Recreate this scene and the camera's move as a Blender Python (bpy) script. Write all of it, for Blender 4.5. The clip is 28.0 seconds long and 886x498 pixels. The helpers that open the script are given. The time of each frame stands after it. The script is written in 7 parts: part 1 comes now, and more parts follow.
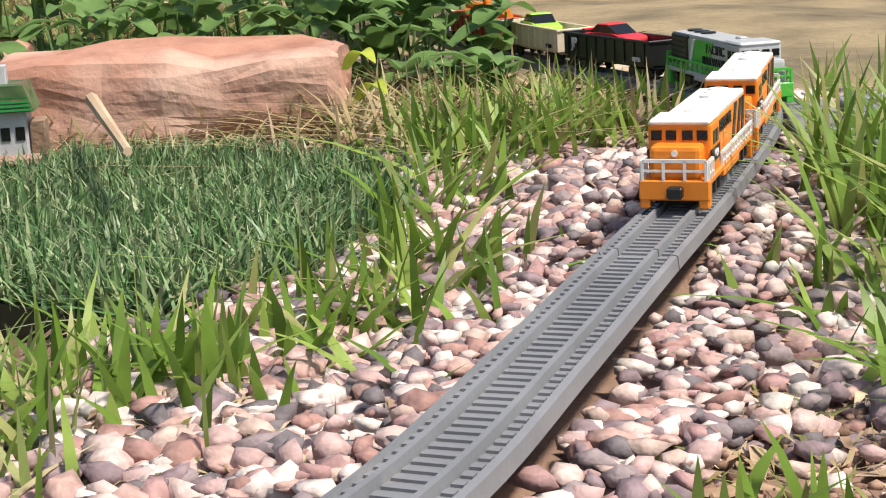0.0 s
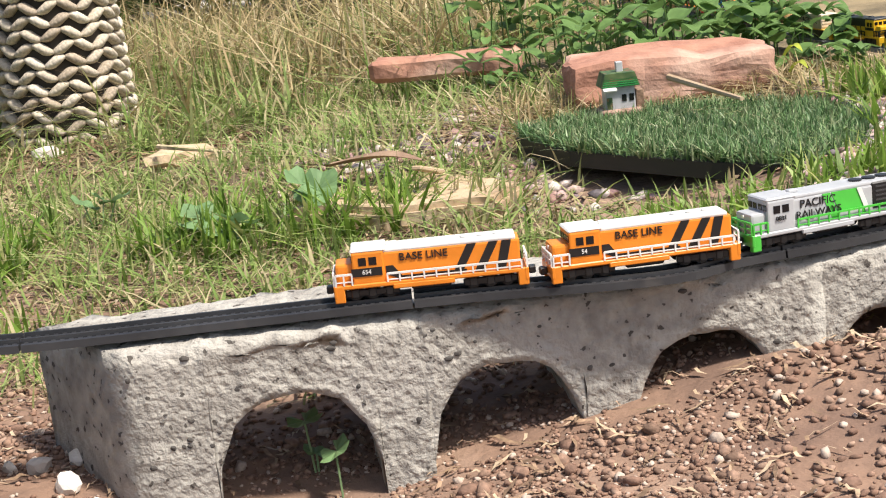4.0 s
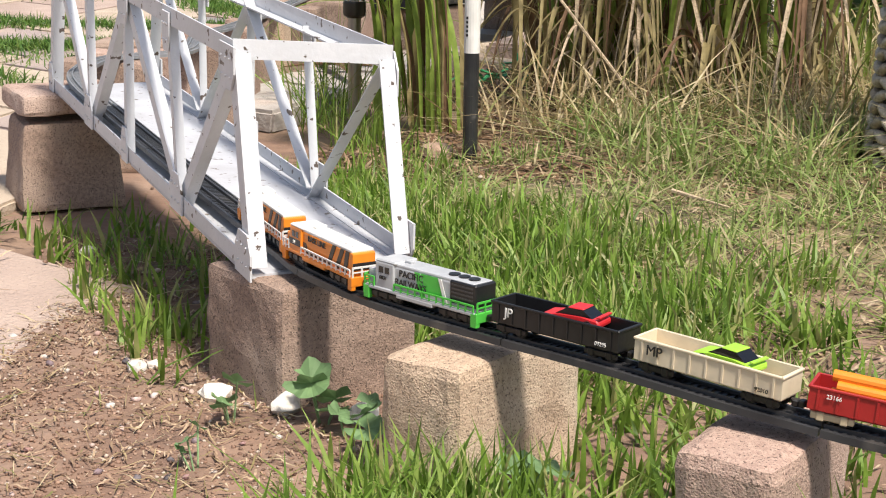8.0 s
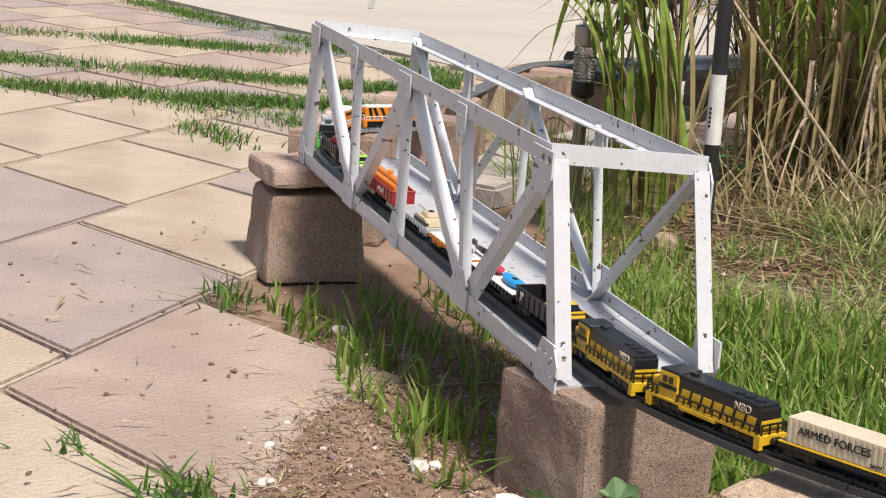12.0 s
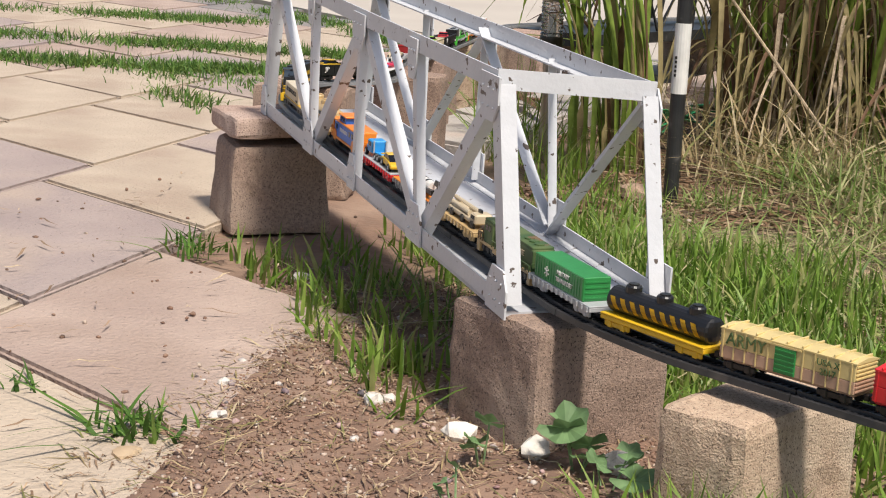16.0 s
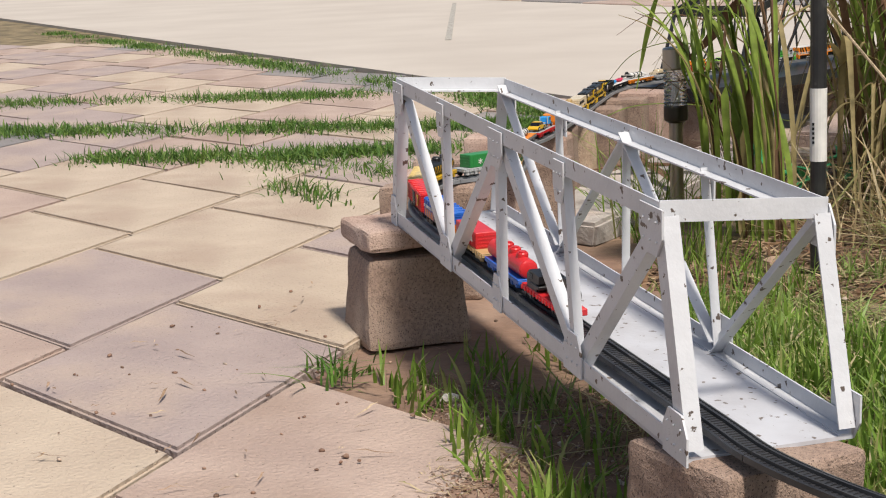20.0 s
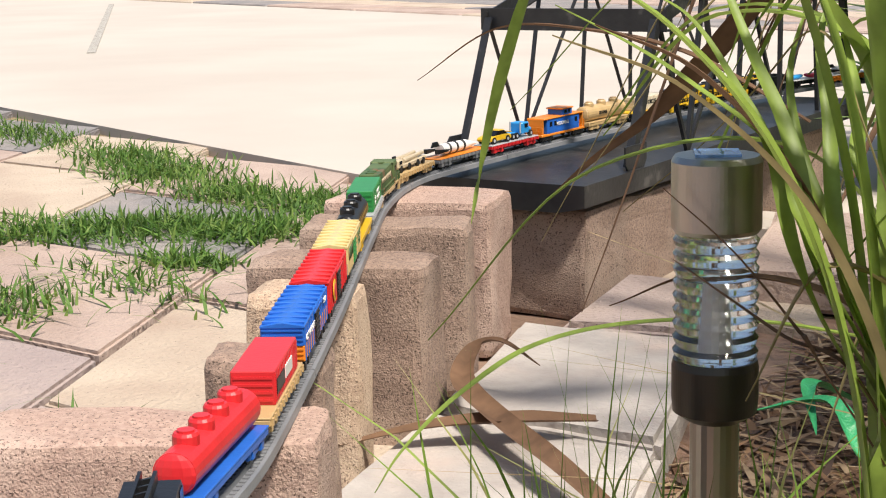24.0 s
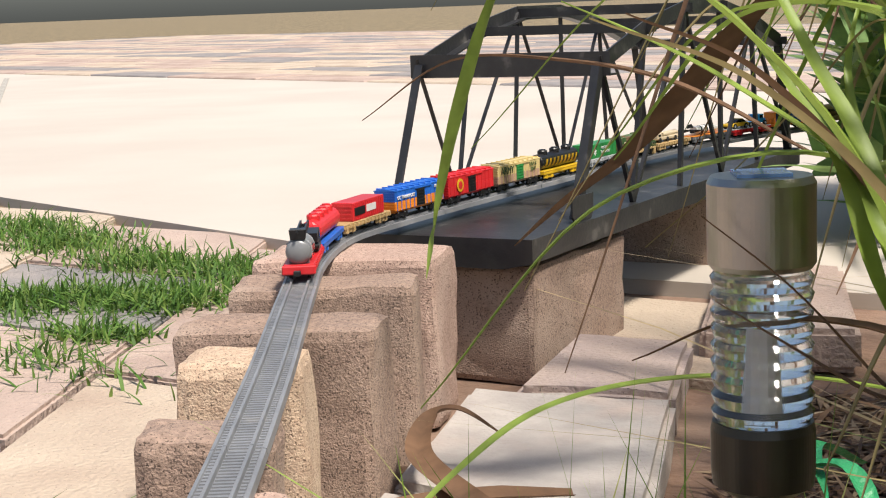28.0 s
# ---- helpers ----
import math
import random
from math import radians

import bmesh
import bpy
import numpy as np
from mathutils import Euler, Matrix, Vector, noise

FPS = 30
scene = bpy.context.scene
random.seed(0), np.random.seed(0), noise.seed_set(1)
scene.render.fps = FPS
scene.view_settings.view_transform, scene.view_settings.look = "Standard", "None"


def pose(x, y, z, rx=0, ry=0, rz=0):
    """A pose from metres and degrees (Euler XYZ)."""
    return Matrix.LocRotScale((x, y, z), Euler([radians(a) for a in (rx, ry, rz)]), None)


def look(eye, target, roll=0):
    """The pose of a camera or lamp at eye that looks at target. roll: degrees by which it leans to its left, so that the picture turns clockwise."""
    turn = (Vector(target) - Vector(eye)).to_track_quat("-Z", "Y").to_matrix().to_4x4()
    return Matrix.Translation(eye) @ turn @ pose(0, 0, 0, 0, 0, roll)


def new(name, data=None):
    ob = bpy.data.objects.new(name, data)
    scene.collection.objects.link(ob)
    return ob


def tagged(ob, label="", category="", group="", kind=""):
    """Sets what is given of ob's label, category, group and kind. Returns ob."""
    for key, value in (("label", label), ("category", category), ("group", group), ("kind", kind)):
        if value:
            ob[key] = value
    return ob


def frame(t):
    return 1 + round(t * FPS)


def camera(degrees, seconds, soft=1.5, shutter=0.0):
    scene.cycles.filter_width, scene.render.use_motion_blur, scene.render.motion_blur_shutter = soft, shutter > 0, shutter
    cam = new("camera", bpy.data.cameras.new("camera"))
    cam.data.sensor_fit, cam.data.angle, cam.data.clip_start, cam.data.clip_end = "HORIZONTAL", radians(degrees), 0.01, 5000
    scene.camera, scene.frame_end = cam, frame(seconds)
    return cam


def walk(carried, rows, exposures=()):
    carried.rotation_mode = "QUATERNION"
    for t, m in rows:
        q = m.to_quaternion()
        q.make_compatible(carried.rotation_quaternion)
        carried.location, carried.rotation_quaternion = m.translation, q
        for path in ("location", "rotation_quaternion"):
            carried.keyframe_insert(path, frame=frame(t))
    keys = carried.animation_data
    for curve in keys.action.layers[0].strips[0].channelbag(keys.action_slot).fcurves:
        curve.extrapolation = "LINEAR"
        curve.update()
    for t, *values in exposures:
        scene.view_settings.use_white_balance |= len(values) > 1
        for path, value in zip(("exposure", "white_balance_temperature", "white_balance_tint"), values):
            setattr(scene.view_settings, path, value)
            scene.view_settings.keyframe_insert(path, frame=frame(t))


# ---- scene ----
# ---------- camera ----------
cam = camera(31.29, 28.0, soft=1.1)
PATH = [
    (0.0, 0.624, 0.064, 0.191, 4.87, 12.75, -3.00),
    (0.5, 0.622, 0.067, 0.190, 4.88, 13.36, -2.79),
    (1.0, 0.624, 0.061, 0.193, 6.16, 13.78, -3.19),
    (1.5, 0.596, -0.150, 0.213, 2.89, 11.80, -4.53),
    (2.0, 0.579, -0.183, 0.213, 4.72, 12.65, -4.52),
    (2.5, 0.588, -0.462, 0.264, 6.96, 12.45, -6.54),
    (4.5, 0.288, -0.707, 0.309, 8.95, 13.63, -5.17),
    (5.0, 0.262, -0.708, 0.302, 13.18, 13.98, -4.76),
    (5.5, 0.231, -0.705, 0.299, 17.83, 14.29, -4.14),
    (6.0, 0.193, -0.705, 0.301, 22.08, 14.56, -3.34),
    (6.5, 0.139, -0.723, 0.320, 25.50, 14.30, -2.45),
    (7.0, 0.093, -0.742, 0.338, 28.08, 13.81, -1.73),
    (7.5, 0.055, -0.755, 0.365, 29.32, 13.69, -0.66),
    (8.0, 0.027, -0.769, 0.393, 29.59, 13.48, 0.90),
    (8.5, 0.001, -0.778, 0.405, 29.00, 13.61, 2.21),
    (9.0, -0.031, -0.791, 0.437, 28.45, 13.71, 2.99),
    (9.5, -0.058, -0.793, 0.429, 28.58, 13.70, 3.45),
    (10.0, -0.068, -0.802, 0.415, 29.62, 13.59, 3.43),
    (10.5, -0.081, -0.804, 0.410, 30.88, 13.07, 3.43),
    (11.0, -0.101, -0.799, 0.416, 32.52, 12.39, 3.56),
    (11.5, -0.103, -0.810, 0.423, 33.97, 11.85, 3.64),
    (12.0, -0.106, -0.802, 0.421, 34.63, 11.69, 3.51),
    (12.5, -0.107, -0.798, 0.420, 34.70, 11.76, 3.15),
    (13.0, -0.101, -0.801, 0.414, 34.26, 12.04, 2.52),
    (13.5, -0.087, -0.798, 0.403, 33.27, 12.52, 2.00),
    (15.5, -0.072, -0.790, 0.382, 33.60, 12.52, 2.88),
    (16.0, -0.077, -0.788, 0.383, 34.21, 12.30, 2.73),
    (16.5, -0.086, -0.791, 0.385, 34.94, 12.22, 2.31),
    (17.0, -0.106, -0.776, 0.385, 35.40, 12.31, 1.45),
    (17.5, -0.086, -0.789, 0.385, 35.86, 11.89, 1.02),
    (18.0, -0.076, -0.782, 0.382, 35.57, 11.85, 0.63),
    (18.5, -0.066, -0.781, 0.377, 35.11, 11.95, 0.45),
    (19.0, -0.072, -0.777, 0.374, 35.24, 11.93, 0.07),
    (19.5, -0.091, -0.770, 0.397, 36.65, 11.67, -1.05),
    (20.0, -0.152, -0.747, 0.447, 38.26, 10.97, -2.51),
    (20.5, -0.169, -0.718, 0.483, 38.24, 10.06, -3.86),
    (21.0, -0.365, -0.425, 0.527, 36.88, 12.81, -5.77),
    (21.4, -0.580, -0.104, 0.503, 35.90, 14.94, -6.78),
    (22.0, -0.647, -0.009, 0.522, 34.30, 15.17, -5.09),
    (22.5, -0.682, 0.082, 0.537, 34.18, 14.69, -4.21),
    (24.5, -1.248, 0.830, 0.335, 24.85, 10.32, -1.31),
    (25.0, -1.249, 0.830, 0.335, 24.57, 10.03, -1.72),
    (25.5, -1.249, 0.830, 0.335, 23.60, 9.95, -1.93),
    (26.0, -1.250, 0.830, 0.335, 23.00, 9.90, -2.00),
    (26.5, -1.251, 0.830, 0.336, 23.34, 9.55, -1.91),
    (27.0, -1.252, 0.830, 0.337, 23.83, 9.05, -2.40),
    (27.5, -1.252, 0.830, 0.337, 23.73, 8.85, -2.30),
    (28.0, -1.252, 0.830, 0.337, 22.87, 8.75, -2.20),
]


def cam_pose(x, y, z, az, pitch, roll):
    return pose(x, y, z, 90 - pitch, 0, az) @ pose(0, 0, 0, 0, 0, roll)


walk(cam, [(r[0], cam_pose(*r[1:])) for r in PATH], [(0.0, 0.33), (1.0, 0.33), (2.5, 0.40), (5.0, 0.5), (7.0, 0.38), (10.0, 0.2), (13.0, -0.04), (17.0, -0.02), (20.0, -0.14), (21.0, -0.24), (22.0, -0.25), (24.5, 0.38), (28.0, 0.32)])

# ---------- world and sun ----------
world = bpy.data.worlds.new("world")
scene.world = world
world.use_nodes = True
wn = world.node_tree
sky = wn.nodes.new("ShaderNodeTexSky")
sky.sky_type = "NISHITA"
sky.sun_disc = False
sky.sun_elevation = radians(60)
sky.sun_rotation = radians(118)
sky.dust_density = 3.0
wn.links.new(sky.outputs[0], wn.nodes["Background"].inputs[0])
wn.nodes["Background"].inputs[1].default_value = 0.115
sun_data = bpy.data.lights.new("sun", "SUN")
sun_data.energy = 4.9
sun_data.angle = radians(7)
sun_data.color = (1.0, 0.93, 0.84)
sun = new("sun", sun_data)
sun.matrix_world = look((0, 0, 5), (-2.35, 1.25, 0.4))

# ---------- materials ----------


def mat(name, col, rough=0.7, metal=0.0, col2=None, scale=40.0, amount=0.5, bump=0.0, bump_scale=None, detail=6.0,
        island=0.0, stain=None, stain_scale=6.0, stain_lo=0.55, stain_hi=0.7, spec=0.5, obj_rand=0.0, trans=0.0, pits=None):
    """Principled material with two scales of colour noise, a stain mask, fine bump and per-piece variation."""
    m = bpy.data.materials.new(name)
    m.use_nodes = True
    nt = m.node_tree
    b = nt.nodes["Principled BSDF"]
    b.inputs["Roughness"].default_value = rough
    b.inputs["Metallic"].default_value = metal
    b.inputs["Specular IOR Level"].default_value = spec
    co = nt.nodes.new("ShaderNodeTexCoord")
    n1 = nt.nodes.new("ShaderNodeTexNoise")
    n1.inputs["Scale"].default_value = scale
    n1.inputs["Detail"].default_value = detail
    nt.links.new(co.outputs["Object"], n1.inputs["Vector"])
    mix = nt.nodes.new("ShaderNodeMix")
    mix.data_type = "RGBA"
    c2 = col2 if col2 else tuple(c * 0.7 for c in col)
    mix.inputs[6].default_value = (*col, 1)
    mix.inputs[7].default_value = (*c2, 1)
    ramp = nt.nodes.new("ShaderNodeMapRange")
    ramp.inputs[1].default_value = 0.5 - 0.5 * (1 - amount) - 0.01
    ramp.inputs[2].default_value = 0.5 + 0.5 * (1 - amount) + 0.01
    if amount >= 0.5:
        ramp.inputs[1].default_value, ramp.inputs[2].default_value = 0.36, 0.64
    nt.links.new(n1.outputs[0], ramp.inputs[0])
    nt.links.new(ramp.outputs[0], mix.inputs[0])
    out = mix.outputs[2]
    if stain:
        n2 = nt.nodes.new("ShaderNodeTexNoise")
        n2.inputs["Scale"].default_value = stain_scale
        n2.inputs["Detail"].default_value = 8
        nt.links.new(co.outputs["Object"], n2.inputs["Vector"])
        r2 = nt.nodes.new("ShaderNodeMapRange")
        r2.inputs[1].default_value, r2.inputs[2].default_value = stain_lo, stain_hi
        nt.links.new(n2.outputs[0], r2.inputs[0])
        mx = nt.nodes.new("ShaderNodeMix")
        mx.data_type = "RGBA"
        mx.inputs[7].default_value = (*stain, 1)
        nt.links.new(out, mx.inputs[6])
        nt.links.new(r2.outputs[0], mx.inputs[0])
        out = mx.outputs[2]
    if island or obj_rand:
        if island:
            g = nt.nodes.new("ShaderNodeNewGeometry")
            rnd = g.outputs["Random Per Island"]
        else:
            g = nt.nodes.new("ShaderNodeObjectInfo")
            rnd = g.outputs["Random"]
        amt = island or obj_rand
        hsv = nt.nodes.new("ShaderNodeHueSaturation")
        r3 = nt.nodes.new("ShaderNodeMapRange")
        r3.inputs[3].default_value, r3.inputs[4].default_value = 1 - amt, 1 + amt
        nt.links.new(rnd, r3.inputs[0])
        nt.links.new(r3.outputs[0], hsv.inputs["Value"])
        r4 = nt.nodes.new("ShaderNodeMapRange")
        r4.inputs[3].default_value, r4.inputs[4].default_value = 0.5 + 0.06 * amt, 0.5 - 0.06 * amt
        mul = nt.nodes.new("ShaderNodeMath")
        mul.operation = "FRACT"
        mu2 = nt.nodes.new("ShaderNodeMath")
        mu2.operation = "MULTIPLY"
        mu2.inputs[1].default_value = 7.31
        nt.links.new(rnd, mu2.inputs[0])
        nt.links.new(mu2.outputs[0], mul.inputs[0])
        nt.links.new(mul.outputs[0], r4.inputs[0])
        nt.links.new(r4.outputs[0], hsv.inputs["Hue"])
        nt.links.new(out, hsv.inputs["Color"])
        out = hsv.outputs[0]
    if pits:
        # small dark hollows: (scale, threshold, colour)
        n5 = nt.nodes.new("ShaderNodeTexNoise")
        n5.inputs["Scale"].default_value = pits[0]
        n5.inputs["Detail"].default_value = 2
        nt.links.new(co.outputs["Object"], n5.inputs["Vector"])
        r5 = nt.nodes.new("ShaderNodeMapRange")
        r5.inputs[1].default_value, r5.inputs[2].default_value = pits[1], pits[1] + 0.03
        nt.links.new(n5.outputs[0], r5.inputs[0])
        m5 = nt.nodes.new("ShaderNodeMix")
        m5.data_type = "RGBA"
        m5.inputs[7].default_value = (*pits[2], 1)
        nt.links.new(out, m5.inputs[6])
        nt.links.new(r5.outputs[0], m5.inputs[0])
        out = m5.outputs[2]
    nt.links.new(out, b.inputs["Base Color"])
    if bump:
        nb = nt.nodes.new("ShaderNodeTexNoise")
        nb.inputs["Scale"].default_value = bump_scale or scale * 3
        nb.inputs["Detail"].default_value = 6
        nt.links.new(co.outputs["Object"], nb.inputs["Vector"])
        bp = nt.nodes.new("ShaderNodeBump")
        bp.inputs["Strength"].default_value = bump
        bp.inputs["Distance"].default_value = 0.004
        nt.links.new(nb.outputs[0], bp.inputs["Height"])
        nt.links.new(bp.outputs[0], b.inputs["Normal"])
    if trans:
        b.inputs["Transmission Weight"].default_value = trans
    return m


def plastic(name, col, rough=0.35):
    return mat(name, col, rough, col2=tuple(c * 0.86 for c in col), scale=60, amount=0.5, bump=0.04, bump_scale=400)


def palette(name, cols, rough=0.8, bump=0.3, bump_scale=300.0, grain=0.35, per_object=False, gscale=250.0):
    """Colour picked per piece from a list, with fine grain."""
    m = bpy.data.materials.new(name)
    m.use_nodes = True
    nt = m.node_tree
    b = nt.nodes["Principled BSDF"]
    b.inputs["Roughness"].default_value = rough
    b.inputs["Specular IOR Level"].default_value = 0.35
    if per_object:
        src = nt.nodes.new("ShaderNodeObjectInfo").outputs["Random"]
    else:
        src = nt.nodes.new("ShaderNodeNewGeometry").outputs["Random Per Island"]
    cr = nt.nodes.new("ShaderNodeValToRGB")
    cr.color_ramp.interpolation = "CONSTANT"
    el = cr.color_ramp.elements
    el[0].position, el[0].color = 0, (*cols[0], 1)
    el[1].position, el[1].color = 1 / len(cols), (*cols[1], 1)
    for i, c in enumerate(cols[2:], 2):
        e = el.new(i / len(cols))
        e.color = (*c, 1)
    nt.links.new(src, cr.inputs[0])
    co = nt.nodes.new("ShaderNodeTexCoord")
    n = nt.nodes.new("ShaderNodeTexNoise")
    n.inputs["Scale"].default_value = gscale
    n.inputs["Detail"].default_value = 8
    nt.links.new(co.outputs["Object"], n.inputs["Vector"])
    mr = nt.nodes.new("ShaderNodeMapRange")
    mr.inputs[1].default_value, mr.inputs[2].default_value = 0.3, 0.7
    mr.inputs[3].default_value, mr.inputs[4].default_value = 1 - grain, 1 + grain
    nt.links.new(n.outputs[0], mr.inputs[0])
    hs = nt.nodes.new("ShaderNodeHueSaturation")
    nt.links.new(cr.outputs[0], hs.inputs["Color"])
    nt.links.new(mr.outputs[0], hs.inputs["Value"])
    nt.links.new(hs.outputs[0], b.inputs["Base Color"])
    if bump:
        bp = nt.nodes.new("ShaderNodeBump")
        bp.inputs["Strength"].default_value = bump
        bp.inputs["Distance"].default_value = 0.002
        n2 = nt.nodes.new("ShaderNodeTexNoise")
        n2.inputs["Scale"].default_value = bump_scale
        nt.links.new(co.outputs["Object"], n2.inputs["Vector"])
        nt.links.new(n2.outputs[0], bp.inputs["Height"])
        nt.links.new(bp.outputs[0], b.inputs["Normal"])
    return m


def foliage(name, cols, rough=0.5, trans=0.35):
    """Leaf material: colour per blade, light shining through."""
    m = palette(name, cols, rough, bump=0.0, grain=0.25, gscale=60.0)
    nt = m.node_tree
    b = nt.nodes["Principled BSDF"]
    out = nt.nodes["Material Output"]
    tr = nt.nodes.new("ShaderNodeBsdfTranslucent")
    mx = nt.nodes.new("ShaderNodeMixShader")
    mx.inputs[0].default_value = trans
    src = b.inputs["Base Color"].links[0].from_socket
    nt.links.new(src, tr.inputs[0])
    nt.links.new(b.outputs[0], mx.inputs[1])
    nt.links.new(tr.outputs[0], mx.inputs[2])
    nt.links.new(mx.outputs[0], out.inputs[0])
    return m


M = {}
M["orange"] = plastic("orange_plastic", (0.78, 0.24, 0.02))
M["white"] = plastic("white_plastic", (0.78, 0.76, 0.72))
M["black"] = plastic("black_plastic", (0.013, 0.013, 0.014))
M["darkgrey"] = plastic("dark_grey_plastic", (0.05, 0.05, 0.052))
M["rubber"] = plastic("wheel_plastic", (0.012, 0.012, 0.012), 0.5)
M["green"] = plastic("bright_green_plastic", (0.08, 0.50, 0.06))
M["silver"] = plastic("silver_plastic", (0.45, 0.46, 0.47), 0.3)
M["yellow"] = plastic("yellow_plastic", (0.72, 0.44, 0.02))
M["red"] = plastic("red_plastic", (0.62, 0.025, 0.03))
M["pink"] = plastic("crimson_plastic", (0.60, 0.03, 0.08))
M["blue"] = plastic("blue_plastic", (0.02, 0.13, 0.52))
M["skyblue"] = plastic("light_blue_plastic", (0.03, 0.30, 0.68))
M["cream"] = plastic("cream_plastic", (0.68, 0.58, 0.42))
M["tan"] = plastic("tan_plastic", (0.52, 0.36, 0.17))
M["beige"] = plastic("beige_plastic", (0.55, 0.45, 0.30))
M["army_tan"] = plastic("army_tan_plastic", (0.64, 0.50, 0.22))
M["army_brown"] = plastic("army_brown_plastic", (0.46, 0.29, 0.20))
M["forest"] = plastic("forest_green_plastic", (0.03, 0.24, 0.06))
M["lime"] = plastic("lime_plastic", (0.36, 0.66, 0.05))
M["maroon"] = plastic("dark_red_plastic", (0.36, 0.02, 0.02))
M["grey"] = plastic("grey_plastic", (0.20, 0.205, 0.21), 0.3)
M["camo"] = mat("camouflage_paint", (0.10, 0.14, 0.05), 0.55, col2=(0.02, 0.07, 0.02), scale=45, amount=0.8, detail=1.0,
                stain=(0.16, 0.10, 0.05), stain_scale=40, stain_lo=0.56, stain_hi=0.58)
M["window"] = plastic("dark_window", (0.008, 0.008, 0.01), 0.12)
M["track_dark"] = mat("black_track_plastic", (0.022, 0.022, 0.024), 0.38, col2=(0.04, 0.04, 0.042), scale=30, bump=0.05, bump_scale=500,
                      stain=(0.10, 0.09, 0.08), stain_scale=25, stain_lo=0.6, stain_hi=0.8)
M["track_grey"] = mat("grey_track_plastic", (0.21, 0.215, 0.225), 0.42, col2=(0.165, 0.17, 0.18), scale=30, bump=0.05, bump_scale=500,
                      stain=(0.30, 0.28, 0.26), stain_scale=25, stain_lo=0.6, stain_hi=0.8)
M["concrete"] = mat("pitted_concrete", (0.44, 0.415, 0.365), 0.92, col2=(0.27, 0.25, 0.22), scale=85, amount=0.6, bump=1.0, bump_scale=180, pits=(170, 0.655, (0.08, 0.07, 0.06)),
                    stain=(0.40, 0.375, 0.335), stain_scale=14, stain_lo=0.52, stain_hi=0.66)
M["pit"] = mat("pit_hollow", (0.10, 0.09, 0.08), 0.95, col2=(0.06, 0.055, 0.05), scale=90)
M["paint"] = mat("chipped_white_paint", (0.62, 0.63, 0.65), 0.42, col2=(0.56, 0.57, 0.59), scale=25, bump=0.12, bump_scale=180,
                 stain=(0.10, 0.075, 0.06), stain_scale=110, stain_lo=0.65, stain_hi=0.67)
M["deckpaint"] = mat("dusty_white_deck_paint", (0.52, 0.53, 0.56), 0.5, col2=(0.44, 0.44, 0.46), scale=18, bump=0.12, bump_scale=200,
                     stain=(0.16, 0.13, 0.11), stain_scale=120, stain_lo=0.64, stain_hi=0.67)
M["blackiron"] = mat("black_painted_steel", (0.018, 0.018, 0.02), 0.38, col2=(0.03, 0.03, 0.03), scale=40, bump=0.1, bump_scale=200,
                     stain=(0.09, 0.085, 0.08), stain_scale=40, stain_lo=0.62, stain_hi=0.72)
M["steel"] = mat("brushed_steel", (0.42, 0.40, 0.37), 0.32, 1.0, col2=(0.34, 0.32, 0.30), scale=8, bump=0.05, bump_scale=300)
M["bronze"] = mat("dark_bronze_metal", (0.06, 0.055, 0.045), 0.35, 0.7, col2=(0.04, 0.035, 0.03), scale=10)
M["glass"] = mat("clear_plastic_lens", (0.93, 0.95, 0.95), 0.06, col2=(0.9, 0.92, 0.92), scale=5, trans=0.92)
M["solar"] = plastic("solar_panel_blue", (0.10, 0.20, 0.42), 0.1)
M["stone_red"] = mat("red_sandstone", (0.42, 0.22, 0.15), 0.95, col2=(0.30, 0.14, 0.095), scale=22, amount=0.6, bump=1.0, bump_scale=60,
                     stain=(0.52, 0.34, 0.26), stain_scale=9, stain_lo=0.5, stain_hi=0.65)
M["slate"] = mat("dark_slate", (0.06, 0.062, 0.07), 0.7, col2=(0.10, 0.10, 0.11), scale=30, bump=0.7, bump_scale=90)
M["flag"] = mat("tan_flagstone", (0.50, 0.38, 0.25), 0.9, col2=(0.40, 0.28, 0.17), scale=12, bump=0.5, bump_scale=80,
                stain=(0.56, 0.47, 0.36), stain_scale=7)
M["rockwhite"] = mat("chalk_white_stone", (0.70, 0.66, 0.60), 0.9, col2=(0.50, 0.44, 0.38), scale=30, bump=0.8, bump_scale=90, obj_rand=0.2)
M["rocktan"] = mat("tan_field_stone", (0.42, 0.30, 0.21), 0.9, col2=(0.30, 0.20, 0.14), scale=30, bump=0.8, bump_scale=90, obj_rand=0.3)
M["wood"] = mat("weathered_wood", (0.30, 0.20, 0.13), 0.85, col2=(0.18, 0.11, 0.07), scale=30, bump=0.5)
M["palm"] = palette("palm_leaf_base", [(0.42, 0.36, 0.28), (0.52, 0.46, 0.37), (0.34, 0.28, 0.21), (0.46, 0.40, 0.31)], 0.9, 0.5, 120, per_object=True)
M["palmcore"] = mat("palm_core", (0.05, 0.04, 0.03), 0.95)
M["apron"] = mat("pale_concrete_slab", (0.49, 0.44, 0.38), 0.85, col2=(0.44, 0.39, 0.335), scale=1.5, bump=0.1, bump_scale=80)
M["apron_grey"] = mat("worn_grey_slab", (0.46, 0.42, 0.38), 0.9, col2=(0.38, 0.34, 0.31), scale=30, bump=0.5, bump_scale=160, stain=(0.50, 0.40, 0.34), stain_scale=6)
M["netting"] = mat("green_plastic_mesh", (0.03, 0.26, 0.10), 0.4, col2=(0.04, 0.33, 0.13), scale=60, bump=0.5)
M["terracotta"] = mat("terracotta", (0.42, 0.16, 0.08), 0.85, bump=0.2)
M["brickred"] = mat("dark_red_planter", (0.22, 0.09, 0.07), 0.85, bump=0.2)
